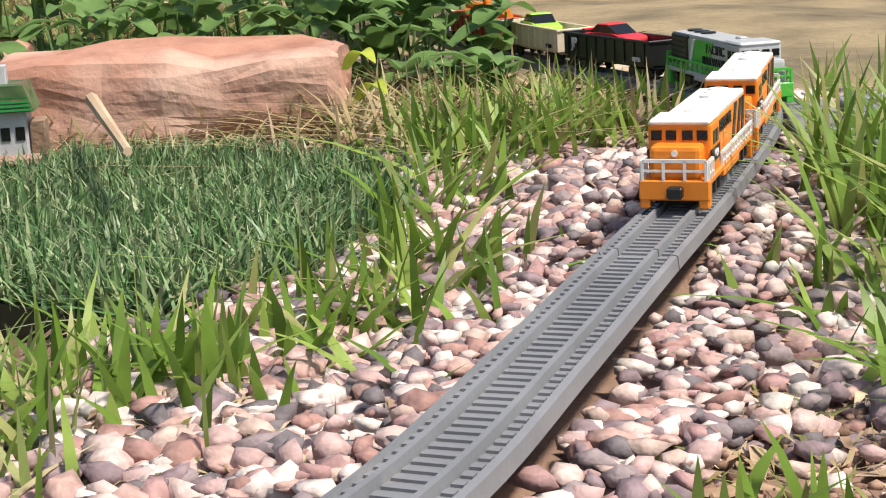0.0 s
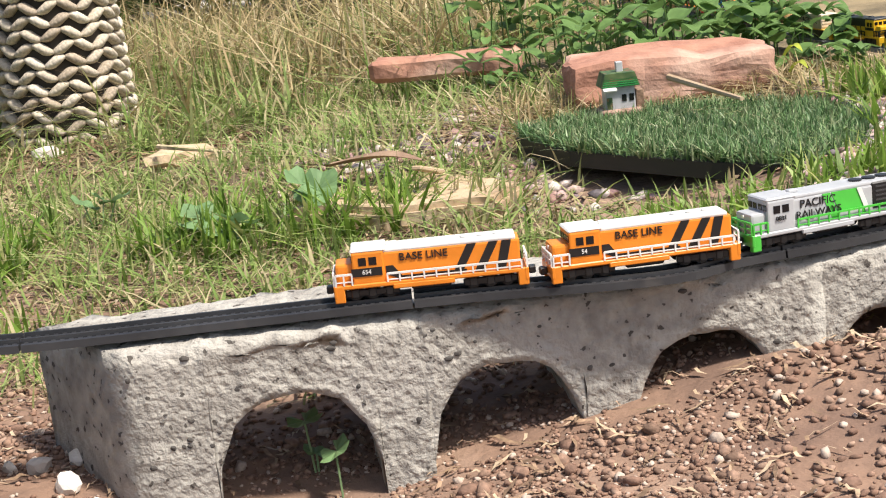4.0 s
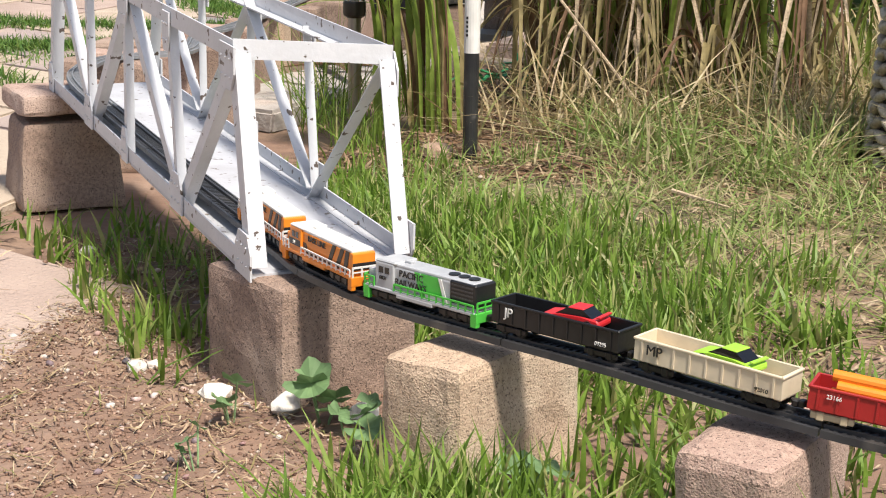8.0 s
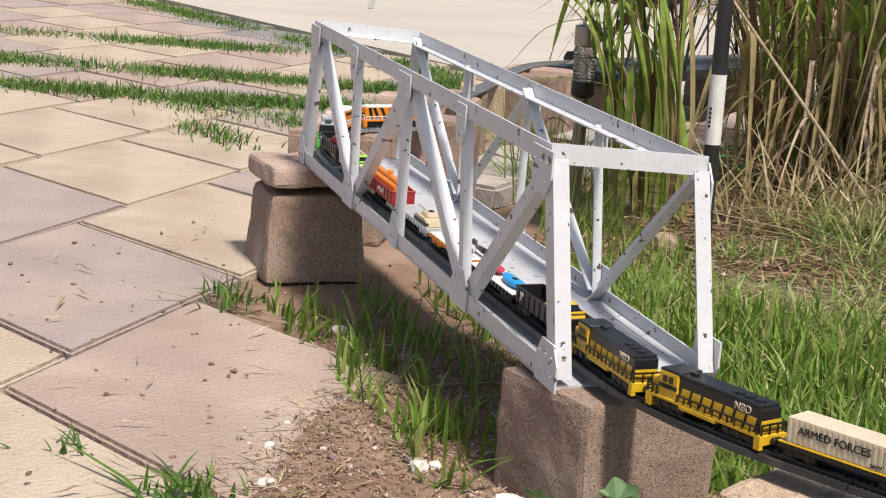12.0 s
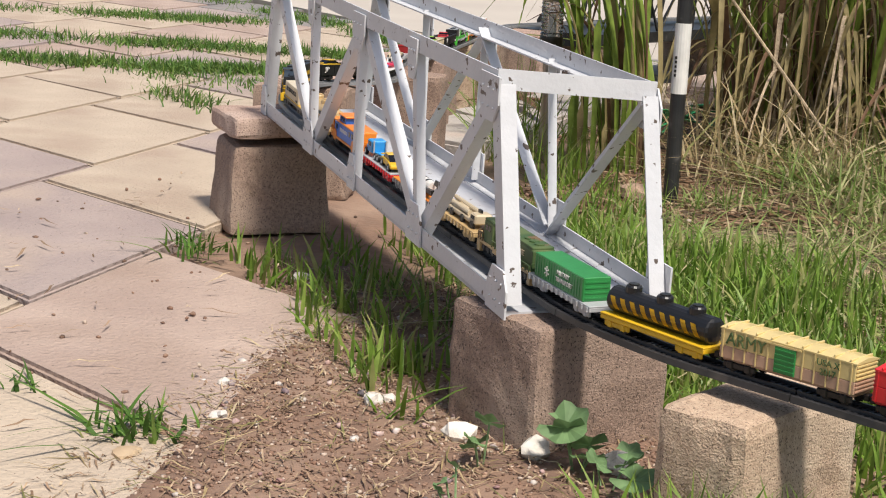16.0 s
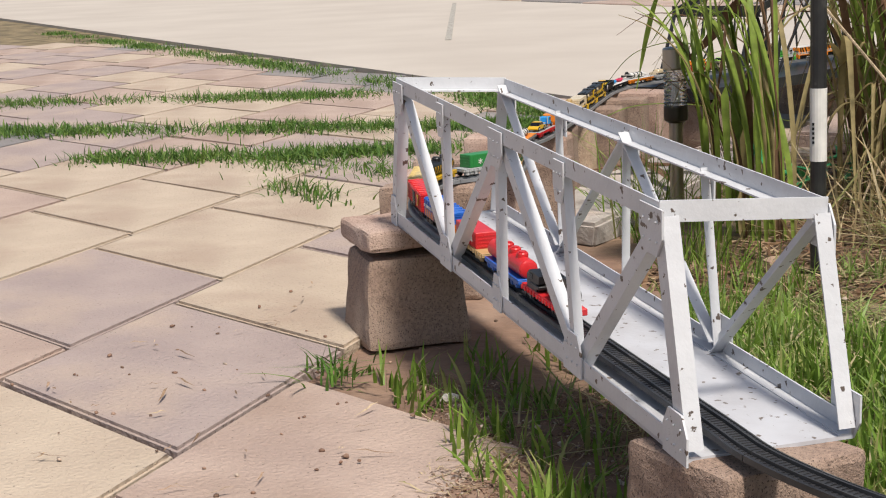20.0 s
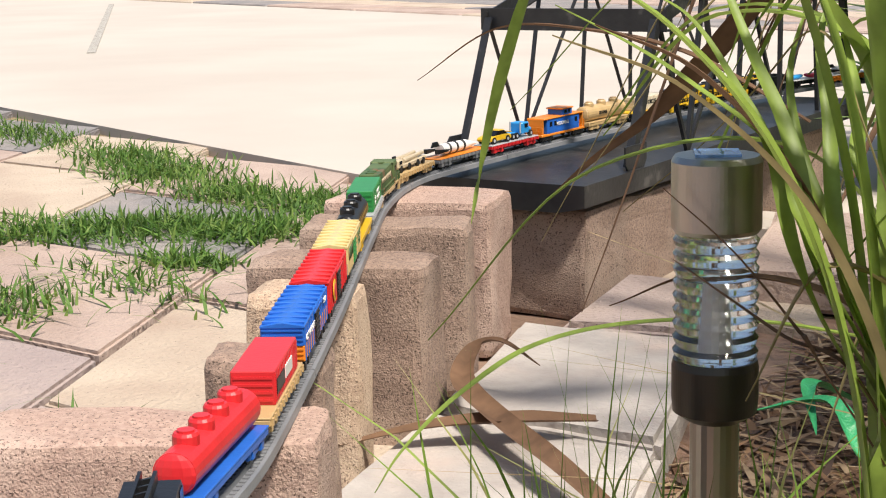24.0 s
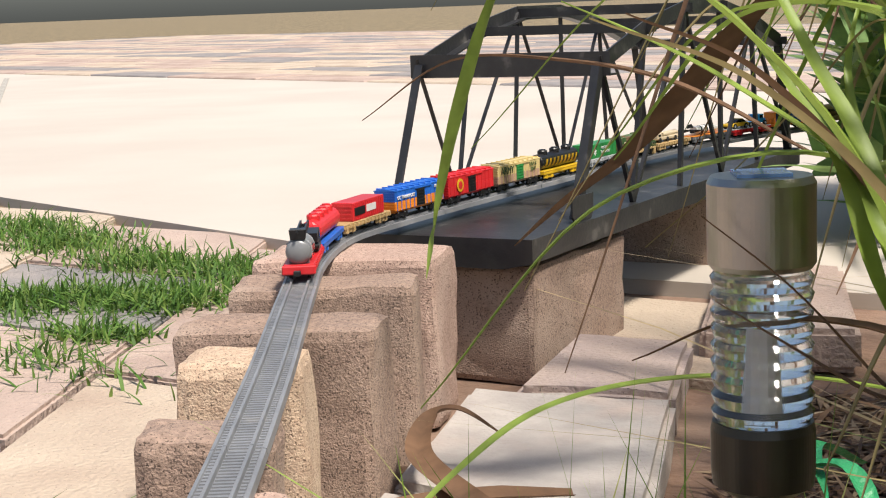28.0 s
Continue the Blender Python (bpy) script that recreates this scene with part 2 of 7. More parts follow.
M["gravel"] = palette("river_gravel", [(0.42, 0.29, 0.27), (0.33, 0.20, 0.19), (0.52, 0.39, 0.35), (0.22, 0.16, 0.17), (0.58, 0.49, 0.45), (0.44, 0.29, 0.25),
                                       (0.25, 0.20, 0.20), (0.44, 0.33, 0.28), (0.31, 0.18, 0.155), (0.56, 0.50, 0.45), (0.14, 0.12, 0.125)], 0.75, 0.5, 260, 0.3)
M["pebble"] = palette("soil_crumbs", [(0.22, 0.13, 0.09), (0.30, 0.19, 0.135), (0.16, 0.10, 0.07), (0.25, 0.155, 0.11), (0.20, 0.12, 0.085), (0.33, 0.22, 0.16), (0.27, 0.17, 0.12), (0.46, 0.37, 0.30)], 0.9, 0.5, 260, 0.3)
M["litter"] = palette("dry_litter", [(0.36, 0.26, 0.17), (0.24, 0.16, 0.10), (0.44, 0.34, 0.23), (0.17, 0.11, 0.07), (0.30, 0.20, 0.13)], 0.9, 0.0)
M["grass"] = foliage("fresh_grass", [(0.15, 0.25, 0.035), (0.20, 0.32, 0.05), (0.11, 0.19, 0.03), (0.27, 0.37, 0.08), (0.33, 0.34, 0.12), (0.17, 0.28, 0.04)], 0.45, 0.4)
M["meadow"] = foliage("mixed_meadow_grass", [(0.22, 0.31, 0.08), (0.34, 0.36, 0.15), (0.50, 0.43, 0.25), (0.17, 0.26, 0.06), (0.28, 0.35, 0.11), (0.22, 0.30, 0.09), (0.42, 0.36, 0.20)], 0.6, 0.35)
M["straw"] = foliage("dry_straw_grass", [(0.46, 0.36, 0.20), (0.36, 0.27, 0.14), (0.30, 0.24, 0.11), (0.22, 0.22, 0.08), (0.52, 0.43, 0.27)], 0.7, 0.3)
M["lawn"] = foliage("dark_lawn_grass", [(0.075, 0.16, 0.025), (0.11, 0.21, 0.035), (0.16, 0.24, 0.05), (0.055, 0.12, 0.02)], 0.6, 0.3)
M["turf"] = foliage("artificial_turf", [(0.09, 0.18, 0.06), (0.14, 0.24, 0.09), (0.22, 0.30, 0.14), (0.07, 0.14, 0.05), (0.28, 0.32, 0.17)], 0.4, 0.2)
M["leaf"] = foliage("broad_leaf", [(0.18, 0.30, 0.09), (0.24, 0.37, 0.12), (0.14, 0.24, 0.07), (0.32, 0.40, 0.12)], 0.5, 0.35)
M["mallow"] = foliage("mallow_leaf", [(0.20, 0.33, 0.15), (0.26, 0.39, 0.19), (0.17, 0.28, 0.12)], 0.6, 0.3)
M["yleaf"] = foliage("yellow_green_leaf", [(0.36, 0.44, 0.04), (0.42, 0.48, 0.06)], 0.5, 0.4)
M["reed"] = foliage("reed_leaf", [(0.32, 0.40, 0.08), (0.42, 0.46, 0.10), (0.24, 0.33, 0.06), (0.56, 0.50, 0.12), (0.36, 0.42, 0.09)], 0.45, 0.35)
M["reedbrown"] = foliage("withered_reed_leaf", [(0.22, 0.13, 0.07), (0.30, 0.20, 0.12), (0.16, 0.09, 0.05), (0.40, 0.29, 0.18), (0.11, 0.07, 0.05)], 0.75, 0.15)


def paver_mat(name, a, b, s):
    return mat(name, a, 0.9, col2=b, scale=7, amount=0.6, bump=0.9, bump_scale=170, stain=s, stain_scale=5.0, stain_lo=0.5, stain_hi=0.68, pits=(260, 0.68, tuple(c * 0.5 for c in b)))


PAVE = [paver_mat("pink_paver", (0.45, 0.345, 0.285), (0.36, 0.27, 0.225), (0.34, 0.25, 0.20)),
        paver_mat("yellow_paver", (0.50, 0.41, 0.315), (0.43, 0.345, 0.265), (0.38, 0.29, 0.22)),
        paver_mat("grey_paver", (0.20, 0.185, 0.18), (0.245, 0.225, 0.215), (0.30, 0.265, 0.24)),
        paver_mat("mauve_paver", (0.38, 0.305, 0.275), (0.32, 0.255, 0.235), (0.42, 0.33, 0.27))]


def block_mat(name, a, b, s):
    return mat(name, a, 0.95, col2=b, scale=260, amount=0.6, bump=0.5, bump_scale=700, stain=s, stain_scale=10, stain_lo=0.5, stain_hi=0.68,
               pits=(620, 0.605, tuple(c * 0.42 for c in b)))


BLK = [block_mat("tan_block", (0.56, 0.42, 0.30), (0.45, 0.32, 0.225), (0.62, 0.50, 0.37)),
       block_mat("pink_block", (0.48, 0.34, 0.27), (0.37, 0.25, 0.20), (0.53, 0.40, 0.33)),
       block_mat("brown_block", (0.36, 0.255, 0.195), (0.25, 0.175, 0.135), (0.42, 0.32, 0.25)),
       block_mat("grey_block", (0.29, 0.27, 0.245), (0.19, 0.175, 0.155), (0.36, 0.33, 0.30))]

# ---------- mesh helpers ----------


def obj(name, verts, faces, material, parent=None, label="", smooth=False, kind=""):
    me = bpy.data.meshes.new(name)
    me.from_pydata([tuple(v) for v in verts], [], [tuple(f) for f in faces])
    if smooth:
        me.polygons.foreach_set("use_smooth", [True] * len(me.polygons))
    me.materials.append(material)
    ob = new(name, me)
    if parent:
        ob.parent = parent
    return tagged(ob, label, kind=kind)


def part(name, bm, material, parent=None, label="", smooth=False, at=None):
    me = bpy.data.meshes.new(name)
    bm.to_mesh(me)
    bm.free()
    if smooth:
        me.polygons.foreach_set("use_smooth", [True] * len(me.polygons))
    me.materials.append(material)
    ob = new(name, me)
    if parent:
        ob.parent = parent
    if at is not None:
        ob.matrix_basis = at
    return tagged(ob, label)


def box(c, s, rz=0.0, ry=0.0, rx=0.0, bev=0.0, seg=1, bm=None, taper=None):
    """A box with centre c and size s, rounded by bev; taper=(tx, ty) shrinks its top."""
    b = bmesh.new()
    bmesh.ops.create_cube(b, size=1)
    for v in b.verts:
        k = (1, 1)
        if taper and v.co.z > 0:
            k = taper
        v.co = Vector((v.co.x * s[0] * k[0], v.co.y * s[1] * k[1], v.co.z * s[2]))
    if bev:
        bmesh.ops.bevel(b, geom=b.edges[:], offset=bev, segments=seg, profile=0.6, affect="EDGES")
    bmesh.ops.transform(b, matrix=pose(c[0], c[1], c[2], rx, ry, rz), verts=b.verts)
    return join(bm, b)


def join(bm, b):
    if bm is None:
        return b
    off = len(bm.verts)
    vs = [bm.verts.new(v.co) for v in b.verts]
    b.verts.index_update()
    for f in b.faces:
        bm.faces.new([vs[v.index] for v in f.verts])
    b.free()
    return bm


def cyl(p0, p1, r0, r1=None, n=12, bm=None, caps=True):
    r1 = r0 if r1 is None else r1
    b = bmesh.new()
    a, c = Vector(p0), Vector(p1)
    d = c - a
    bmesh.ops.create_cone(b, cap_ends=caps, segments=n, radius1=r0, radius2=r1, depth=d.length)
    m = Matrix.Translation((a + c) / 2) @ d.to_track_quat("Z", "Y").to_matrix().to_4x4()
    bmesh.ops.transform(b, matrix=m, verts=b.verts)
    return join(bm, b)


def ball(c, s, bm=None, u=12, v=8):
    b = bmesh.new()
    bmesh.ops.create_uvsphere(b, u_segments=u, v_segments=v, radius=1)
    bmesh.ops.transform(b, matrix=Matrix.Translation(c) @ Matrix.Diagonal((*s, 1)), verts=b.verts)
    return join(bm, b)


def lathe(profile, n=24, bm=None, at=(0, 0, 0)):
    """A turned body from (radius, height) pairs."""
    b = bmesh.new()
    rings = []
    for r, z in profile:
        rings.append([b.verts.new((at[0] + r * math.cos(2 * math.pi * i / n), at[1] + r * math.sin(2 * math.pi * i / n), at[2] + z)) for i in range(n)])
    for a, c in zip(rings, rings[1:]):
        for i in range(n):
            b.faces.new((a[i], a[(i + 1) % n], c[(i + 1) % n], c[i]))
    b.faces.new(rings[0][::-1])
    b.faces.new(rings[-1])
    return join(bm, b)


def prism(outline, y0, y1, bm=None):
    """An x-z outline carried from y0 to y1."""
    b = bmesh.new()
    f = [b.verts.new((x, y0, z)) for x, z in outline]
    k = [b.verts.new((x, y1, z)) for x, z in outline]
    b.faces.new(f)
    b.faces.new(k[::-1])
    n = len(outline)
    for i in range(n):
        b.faces.new((f[(i + 1) % n], f[i], k[i], k[(i + 1) % n]))
    return join(bm, b)


def rough_up(bm, amp, scale, keep_bottom=None, seed=0):
    for v in bm.verts:
        if keep_bottom is not None and v.co.z < keep_bottom:
            continue
        p = v.co * scale + Vector((seed * 3.1, seed * 1.7, seed))
        v.co += Vector((noise.noise(p), noise.noise(p + Vector((7, 3, 1))), noise.noise(p + Vector((2, 9, 4))))) * amp
    return bm


def thing(name, label, category, group="", at=None, kind=""):
    e = new(name)
    e.empty_display_size = 0.02
    if at is not None:
        e.matrix_basis = at
    return tagged(e, label, category, group, kind)


def letters(text, size, material, parent, m, name="lettering", depth=0.0003, sx=1.0):
    cu = bpy.data.curves.new(name, "FONT")
    cu.body, cu.size, cu.extrude = text, size, depth
    cu.align_x, cu.align_y = "CENTER", "CENTER"
    tmp = bpy.data.objects.new(name, cu)
    me = bpy.data.meshes.new_from_object(tmp)
    bpy.data.objects.remove(tmp)
    bpy.data.curves.remove(cu)
    me.materials.clear()
    me.materials.append(material)
    me.transform(m @ Matrix.Diagonal((sx, 1, 1, 1)))
    ob = new(name, me)
    ob.parent = parent
    return ob


LEFT = lambda x, y, z: pose(x, y, z, 90, 0, 180)
RIGHT = lambda x, y, z: pose(x, y, z, 90, 0, 0)

# ---------- the line of the track ----------
LINE = [(-.55, 3.9, .078), (-.2, 3.3, .078), (.08, 2.7, .078), (.25, 2.2, .078), (.38, 1.8, .078), (.48, 1.46, .078), (.55, 1.22, .078), (.598, 1.10, .078), (.645, .99, .078), (.69, .91, .078),
        (.712, .855, .078), (.708, .80, .077), (.692, .725, .076), (.667, .625, .076), (.641, .53, .076), (.614, .43, .076), (.594, .355, .077), (.574, .305, .078),
        (.545, .264, .079), (.505, .230, .080), (.45, .200, .080), (.40, .178, .080), (.36, .152, .080), (.25, .14, .081), (.13, .12, .081), (.03, .098, .082), (-.05, .078, .086), (-.14, .058, .091),
        (-.23, .056, .098), (-.33, .074, .102), (-.42, .092, .103), (-.51, .115, .103), (-.60, .155, .104), (-.67, .205, .106), (-.87, .345, .117),
        (-1.06, .48, .129), (-1.25, .62, .141), (-1.335, .715, .143), (-1.395, .835, .141), (-1.38, .97, .139), (-1.51, 1.17, .137),
        (-1.56, 1.31, .136), (-1.665, 1.555, .135), (-1.775, 1.80, .135), (-1.835, 1.94, .135), (-1.868, 2.06, .135), (-1.866, 2.17, .135),
        (-1.85, 2.33, .135), (-1.83, 2.48, .135), (-1.80, 2.7, .135), (-1.75, 2.95, .135), (-1.62, 3.25, .135), (-1.4, 3.5, .135),
        (-1.0, 3.75, .135), (-.5, 3.9, .135), (0.0, 3.95, .135)]


def glide(pts, n=24):
    """A smooth curve through points, and the way along it at each sample."""
    p = np.array(pts)
    p = np.vstack([2 * p[0] - p[1], p, 2 * p[-1] - p[-2]])
    out = []
    for i in range(1, len(p) - 2):
        a, b, c, d = p[i - 1:i + 3]
        for k in range(n):
            t = k / n
            out.append(.5 * (2 * b + (c - a) * t + (2 * a - 5 * b + 4 * c - d) * t * t + (3 * b - a - 3 * c + d) * t ** 3))
    out.append(p[-2])
    out = np.array(out)
    return out, np.concatenate([[0], np.cumsum(np.linalg.norm(np.diff(out, axis=0), axis=1))])


CURVE, ARC = glide(LINE)


def on_line(s):
    return Vector([float(np.interp(s, ARC, CURVE[:, k])) for k in range(3)])


def heading(s, d=0.004):
    return (on_line(s + d) - on_line(s - d)).normalized()


# ---------- ground ----------


def sm(a):
    a = np.clip(a, 0, 1)
    return a * a * (3 - 2 * a)


def ground_z(x, y):
    x, y = np.asarray(x, float), np.asarray(y, float)
    a = .060 * sm((x - .22) / .33) * sm((y + .13) / .42)
    b = .050 * sm((y - .35) / .6) * sm((x + .3) / .5)
    h = np.maximum(a, b)
    h = h - .014 * sm((-.88 - x) / .22)
    w = .004 * (np.sin(x * 9 + 1.3) * np.cos(y * 7.7) + .6 * np.sin(x * 23 + y * 17)) * (1 - .7 * sm((-.85 - x) / .2))
    h = h - .030 * np.exp(-((x - .16) / .12) ** 2 - ((y - .10) / .10) ** 2)
    u, v = (x - .068) * .963 + (y - .082) * .269, -(x - .068) * .269 + (y - .082) * .963
    h = h - .042 * np.exp(-((u - .47) / .09) ** 2 - ((v - .03) / .055) ** 2) * (v < .11)
    return h + w


def axis(lo, hi, step, far):
    inner = list(np.arange(lo, hi + 1e-6, step))
    d, out = step, [inner[-1]]
    while out[-1] < far:
        d *= 1.35
        out.append(out[-1] + d)
    d, left = step, [inner[0]]
    while left[-1] > -far:
        d *= 1.35
        left.append(left[-1] - d)
    return np.array(left[:0:-1] + inner + out[1:])


def soil_mat():
    m = mat("garden_soil", (0.25, 0.155, 0.105), 0.95, col2=(0.17, 0.105, 0.075), scale=22, amount=0.6, bump=0.8, bump_scale=90,
            stain=(0.32, 0.22, 0.16), stain_scale=5, stain_lo=0.48, stain_hi=0.7)
    nt = m.node_tree
    b = nt.nodes["Principled BSDF"]
    old = b.inputs["Base Color"].links[0].from_socket
    at = nt.nodes.new("ShaderNodeAttribute")
    at.attribute_name = "cover"
    nz = nt.nodes.new("ShaderNodeTexNoise")
    nz.inputs["Scale"].default_value = 9
    nz.inputs["Detail"].default_value = 8
    cr = nt.nodes.new("ShaderNodeValToRGB")
    el = cr.color_ramp.elements
    el[0].position, el[0].color = 0.35, (0.09, 0.07, 0.04, 1)
    el[1].position, el[1].color = 0.62, (0.26, 0.20, 0.11, 1)
    co = nt.nodes.new("ShaderNodeTexCoord")
    nt.links.new(co.outputs["Object"], nz.inputs["Vector"])
    nt.links.new(nz.outputs[0], cr.inputs[0])
    mx = nt.nodes.new("ShaderNodeMix")
    mx.data_type = "RGBA"
    nt.links.new(at.outputs["Fac"], mx.inputs[0])
    nt.links.new(old, mx.inputs[6])
    nt.links.new(cr.outputs[0], mx.inputs[7])
    nt.links.new(mx.outputs[2], b.inputs["Base Color"])
    return m


gx, gy = axis(-2.6, 1.6, .03, 300), axis(-.9, 3.0, .03, 300)
GX, GY = np.meshgrid(gx, gy)
GZ = ground_z(GX, GY)
nx, ny = len(gx), len(gy)
gv = np.stack([GX.ravel(), GY.ravel(), GZ.ravel()], 1)
idx = np.arange(nx * ny).reshape(ny, nx)
gf = np.stack([idx[:-1, :-1].ravel(), idx[:-1, 1:].ravel(), idx[1:, 1:].ravel(), idx[1:, :-1].ravel()], 1)
ground = obj("ground", gv, gf, soil_mat(), smooth=True, kind="structure", label="bare reddish garden soil and dry grass ground")
cover = sm((gv[:, 1] - .45 - .25 * sm((gv[:, 0] + .5) / .5)) / .45) * sm((gv[:, 0] + 1.2 + .3 * (gv[:, 1] > 1.2)) / .3)
cover = np.maximum(cover, sm((np.hypot(gv[:, 0], gv[:, 1]) - 3.5) / 1.5))
attr = ground.data.attributes.new("cover", "FLOAT", "POINT")
attr.data.foreach_set("value", cover.astype(np.float32))

# ---------- paving ----------
U, V = Vector((-.30, .954)), Vector((-.97, .20))
PO = Vector((-1.72, .72))
pavement = thing("pavement", "square concrete pavers in pink, buff and grey with grassy joints", "paving", kind="structure")


def slab_mesh(name, lu, lv, material, th=.03, seed=0):
    g = .0045
    bm = bmesh.new()
    q = [U * g + V * g, U * (lu - g) + V * g, U * (lu - g) + V * (lv - g), U * g + V * (lv - g)]
    top = [bm.verts.new((p.x, p.y, 0)) for p in q]
    bot = [bm.verts.new((p.x, p.y, -th)) for p in q]
    bm.faces.new(top)
    for i in range(4):
        bm.faces.new((top[i], bot[i], bot[(i + 1) % 4], top[(i + 1) % 4]))
    bmesh.ops.bevel(bm, geom=[e for e in bm.edges if e.verts[0].co.z == 0 and e.verts[1].co.z == 0], offset=.0035, segments=2, affect="EDGES")
    bmesh.ops.recalc_face_normals(bm, faces=bm.faces)
    me = bpy.data.meshes.new(name)
    bm.to_mesh(me)
    bm.free()
    me.materials.append(material)
    return me


SLABS = {(w, k): slab_mesh("paver", .38, w, PAVE[k]) for w in (.38,) for k in range(4)}
rng = random.Random(5)


def plaza_inside(x, y):
    """Where the paving lies: west of a ragged edge past the near bridge, up to the pale slab."""
    edge = np.interp(y, [-1.2, -.1, .05, .25, .45, .62, .75, 1.2, 1.45, 9], [-.40, -.90, -1.02, -1.08, -1.22, -1.42, -1.52, -1.72, -1.78, -2.2])
    return x < edge + .14 and y - .5 * (-x) < 1.62


for j in range(-10, 22):
    u = -3.0 + (j % 3) * .12
    while u < 9.0:
        w = .38
        vv = j * .38
        c = PO + U * u + V * vv
        u += .38
        mid = c + U * .19 + V * .19
        if plaza_inside(mid.x, mid.y) and mid.length < 8.5:
            k = rng.choice([0, 0, 1, 1, 3, 3, 2])
            p = new("paver", SLABS[(.38, k)])
            p.parent = pavement
            p.matrix_basis = pose(c.x, c.y, rng.uniform(-.0012, .0012), rng.uniform(-.15, .15), rng.uniform(-.15, .15), 0)

av = [(-1.2, 2.55, 0.004), (-2.0, 2.68, 0.004), (-24.5, 14.14, 0.004), (-22.0, 16.9, 0.004), (-.2, 5.2, 0.004)]
bm = bmesh.new()
top = [bm.verts.new(v) for v in av]
bot = [bm.verts.new((v[0], v[1], -.05)) for v in av]
bm.faces.new(top)
for i in range(5):
    bm.faces.new((top[i], bot[i], bot[(i + 1) % 5], top[(i + 1) % 5]))
bmesh.ops.recalc_face_normals(bm, faces=bm.faces)
apron = part("concrete_apron", bm, M["apron"])
tagged(apron, "broad pale concrete walkway slab", "paving", kind="structure")
# joint in the apron
tagged(part("apron_joint", box((-5.95, 6.79, .0062), (.03, 4.4, .003), rz=37), M["concrete"], apron), "dirt-filled joint")
# far bands of clay pavers
far = thing("driveway", "distant driveway of pink and grey clay pavers", "paving", kind="structure")
FB = [bpy.data.meshes.new("clay_paver") for _ in range(3)]
for me, k in zip(FB, (0, 2, 1)):
    b = box((0, 0, 0), (.9, .32, .03), bev=.006)
    b.to_mesh(me)
    b.free()
    me.materials.append(PAVE[k])
for r in range(26):
    for c in range(24):
        o = Vector((-1.6, 6.05, 0)) + Vector((-.88, .48, 0)) * (c * .92 + (r % 2) * .45 - 2) + Vector((.48, .88, 0)) * (r * .34)
        p = new("clay_paver", rng.choice(FB))
        p.parent = far
        p.matrix_basis = pose(o.x, o.y, -.002 + rng.uniform(-.003, .003), 0, 0, 151.4)

bed = part("paving_bed", box((0, 0, -.08), (70, 46, .04)), PAVE[3], far, at=pose(-12, 28, 0, 0, 0, 151.4))

# ---------- track ----------


def sweep(name, s0, s1, profile, material, parent, step=.012, z=0.0):
    """Carry a closed (across, up) profile along the line from s0 to s1."""
    n = max(2, int((s1 - s0) / step) + 1)
    vs, fs, m = [], [], len(profile)
    for i in range(n):
        s = s0 + (s1 - s0) * i / (n - 1)
        p, h = on_line(s), heading(s)
        side = Vector((-h.y, h.x, 0)).normalized()
        for a, b in profile:
            vs.append(p + side * a + Vector((0, 0, b + z)))
    for i in range(n - 1):
        for k in range(m):
            a, b = i * m + k, i * m + (k + 1) % m
            fs.append((a, b, b + m, a + m))
    fs.append(tuple(range(m))[::-1])
    fs.append(tuple((n - 1) * m + k for k in range(m)))
    return obj(name, vs, fs, material, parent)


BED = [(-.0135, 0), (.0135, 0), (.0130, .0042), (.0112, .0046), (.0108, .0036), (-.0108, .0036), (-.0112, .0046), (-.0130, .0042)]


def rail_profile(c):
    return [(c - .0012, .003), (c + .0012, .003), (c + .0008, .0062), (c - .0008, .0062)]


def track_section(s0, s1, material, label):
    t = thing("track_section", label, "toy track", "toy railway track")
    sweep("roadbed", s0, s1, BED, material, t)
    for c in (-.0062, .0062):
        sweep("rail", s0, s1, rail_profile(c), material, t)
    n = int((s1 - s0) / .0048)
    vs, fs = [], []
    for i in range(n):
        s = s0 + (i + .5) * (s1 - s0) / n
        p, h = on_line(s), heading(s)
        sd = Vector((-h.y, h.x, 0)).normalized()
        for lo, hi in ((-.0046, .0046), (-.0105, -.0078), (.0078, .0105)):
            k = len(vs)
            for a in (lo, hi):
                for f in (-.0011, .0011):
                    for u in (.0030, .0043):
                        vs.append(p + sd * a + h * f + Vector((0, 0, u)))
            fs += [(k + 1, k + 3, k + 7, k + 5), (k, k + 1, k + 5, k + 4), (k + 2, k + 6, k + 7, k + 3), (k, k + 2, k + 3, k + 1), (k + 4, k + 5, k + 7, k + 6)]
    obj("sleeper_strip", vs, fs, material, t, kind="stuff")


def lay_track():
    s = .2
    while s < 10.3:
        e = s + .215
        mid = (s + e) / 2
        if mid < 3.81:
            track_section(s, e - .0012, M["track_grey"], "grey plastic toy train track lying on gravel")
        elif mid < 5.88:
            track_section(s, e - .0012, M["track_dark"], "black plastic toy train track with moulded sleepers")
        else:
            track_section(s, e - .0012, M["track_grey"], "grey plastic toy train track resting on stone blocks")
        s = e


lay_track()

# ---------- blocks ----------


def stone_block(size, at, material, label, seed, group="", bev=.006, name="stone_block", taper=(1, 1)):
    b = box((0, 0, size[2] / 2), size, bev=bev, seg=2)
    for v in b.verts:
        f = v.co.z / size[2]
        v.co.x *= 1 + (taper[0] - 1) * f
        v.co.y *= 1 + (taper[1] - 1) * f
    bmesh.ops.subdivide_edges(b, edges=[e for e in b.edges if e.calc_length() > .03], cuts=4, use_grid_fill=True)
    rough_up(b, .0022, 55, seed=seed)
    rough_up(b, .0030, 14, seed=seed + 9)
    return tagged(part(name, b, material, at=at, smooth=False), label, "block", group)


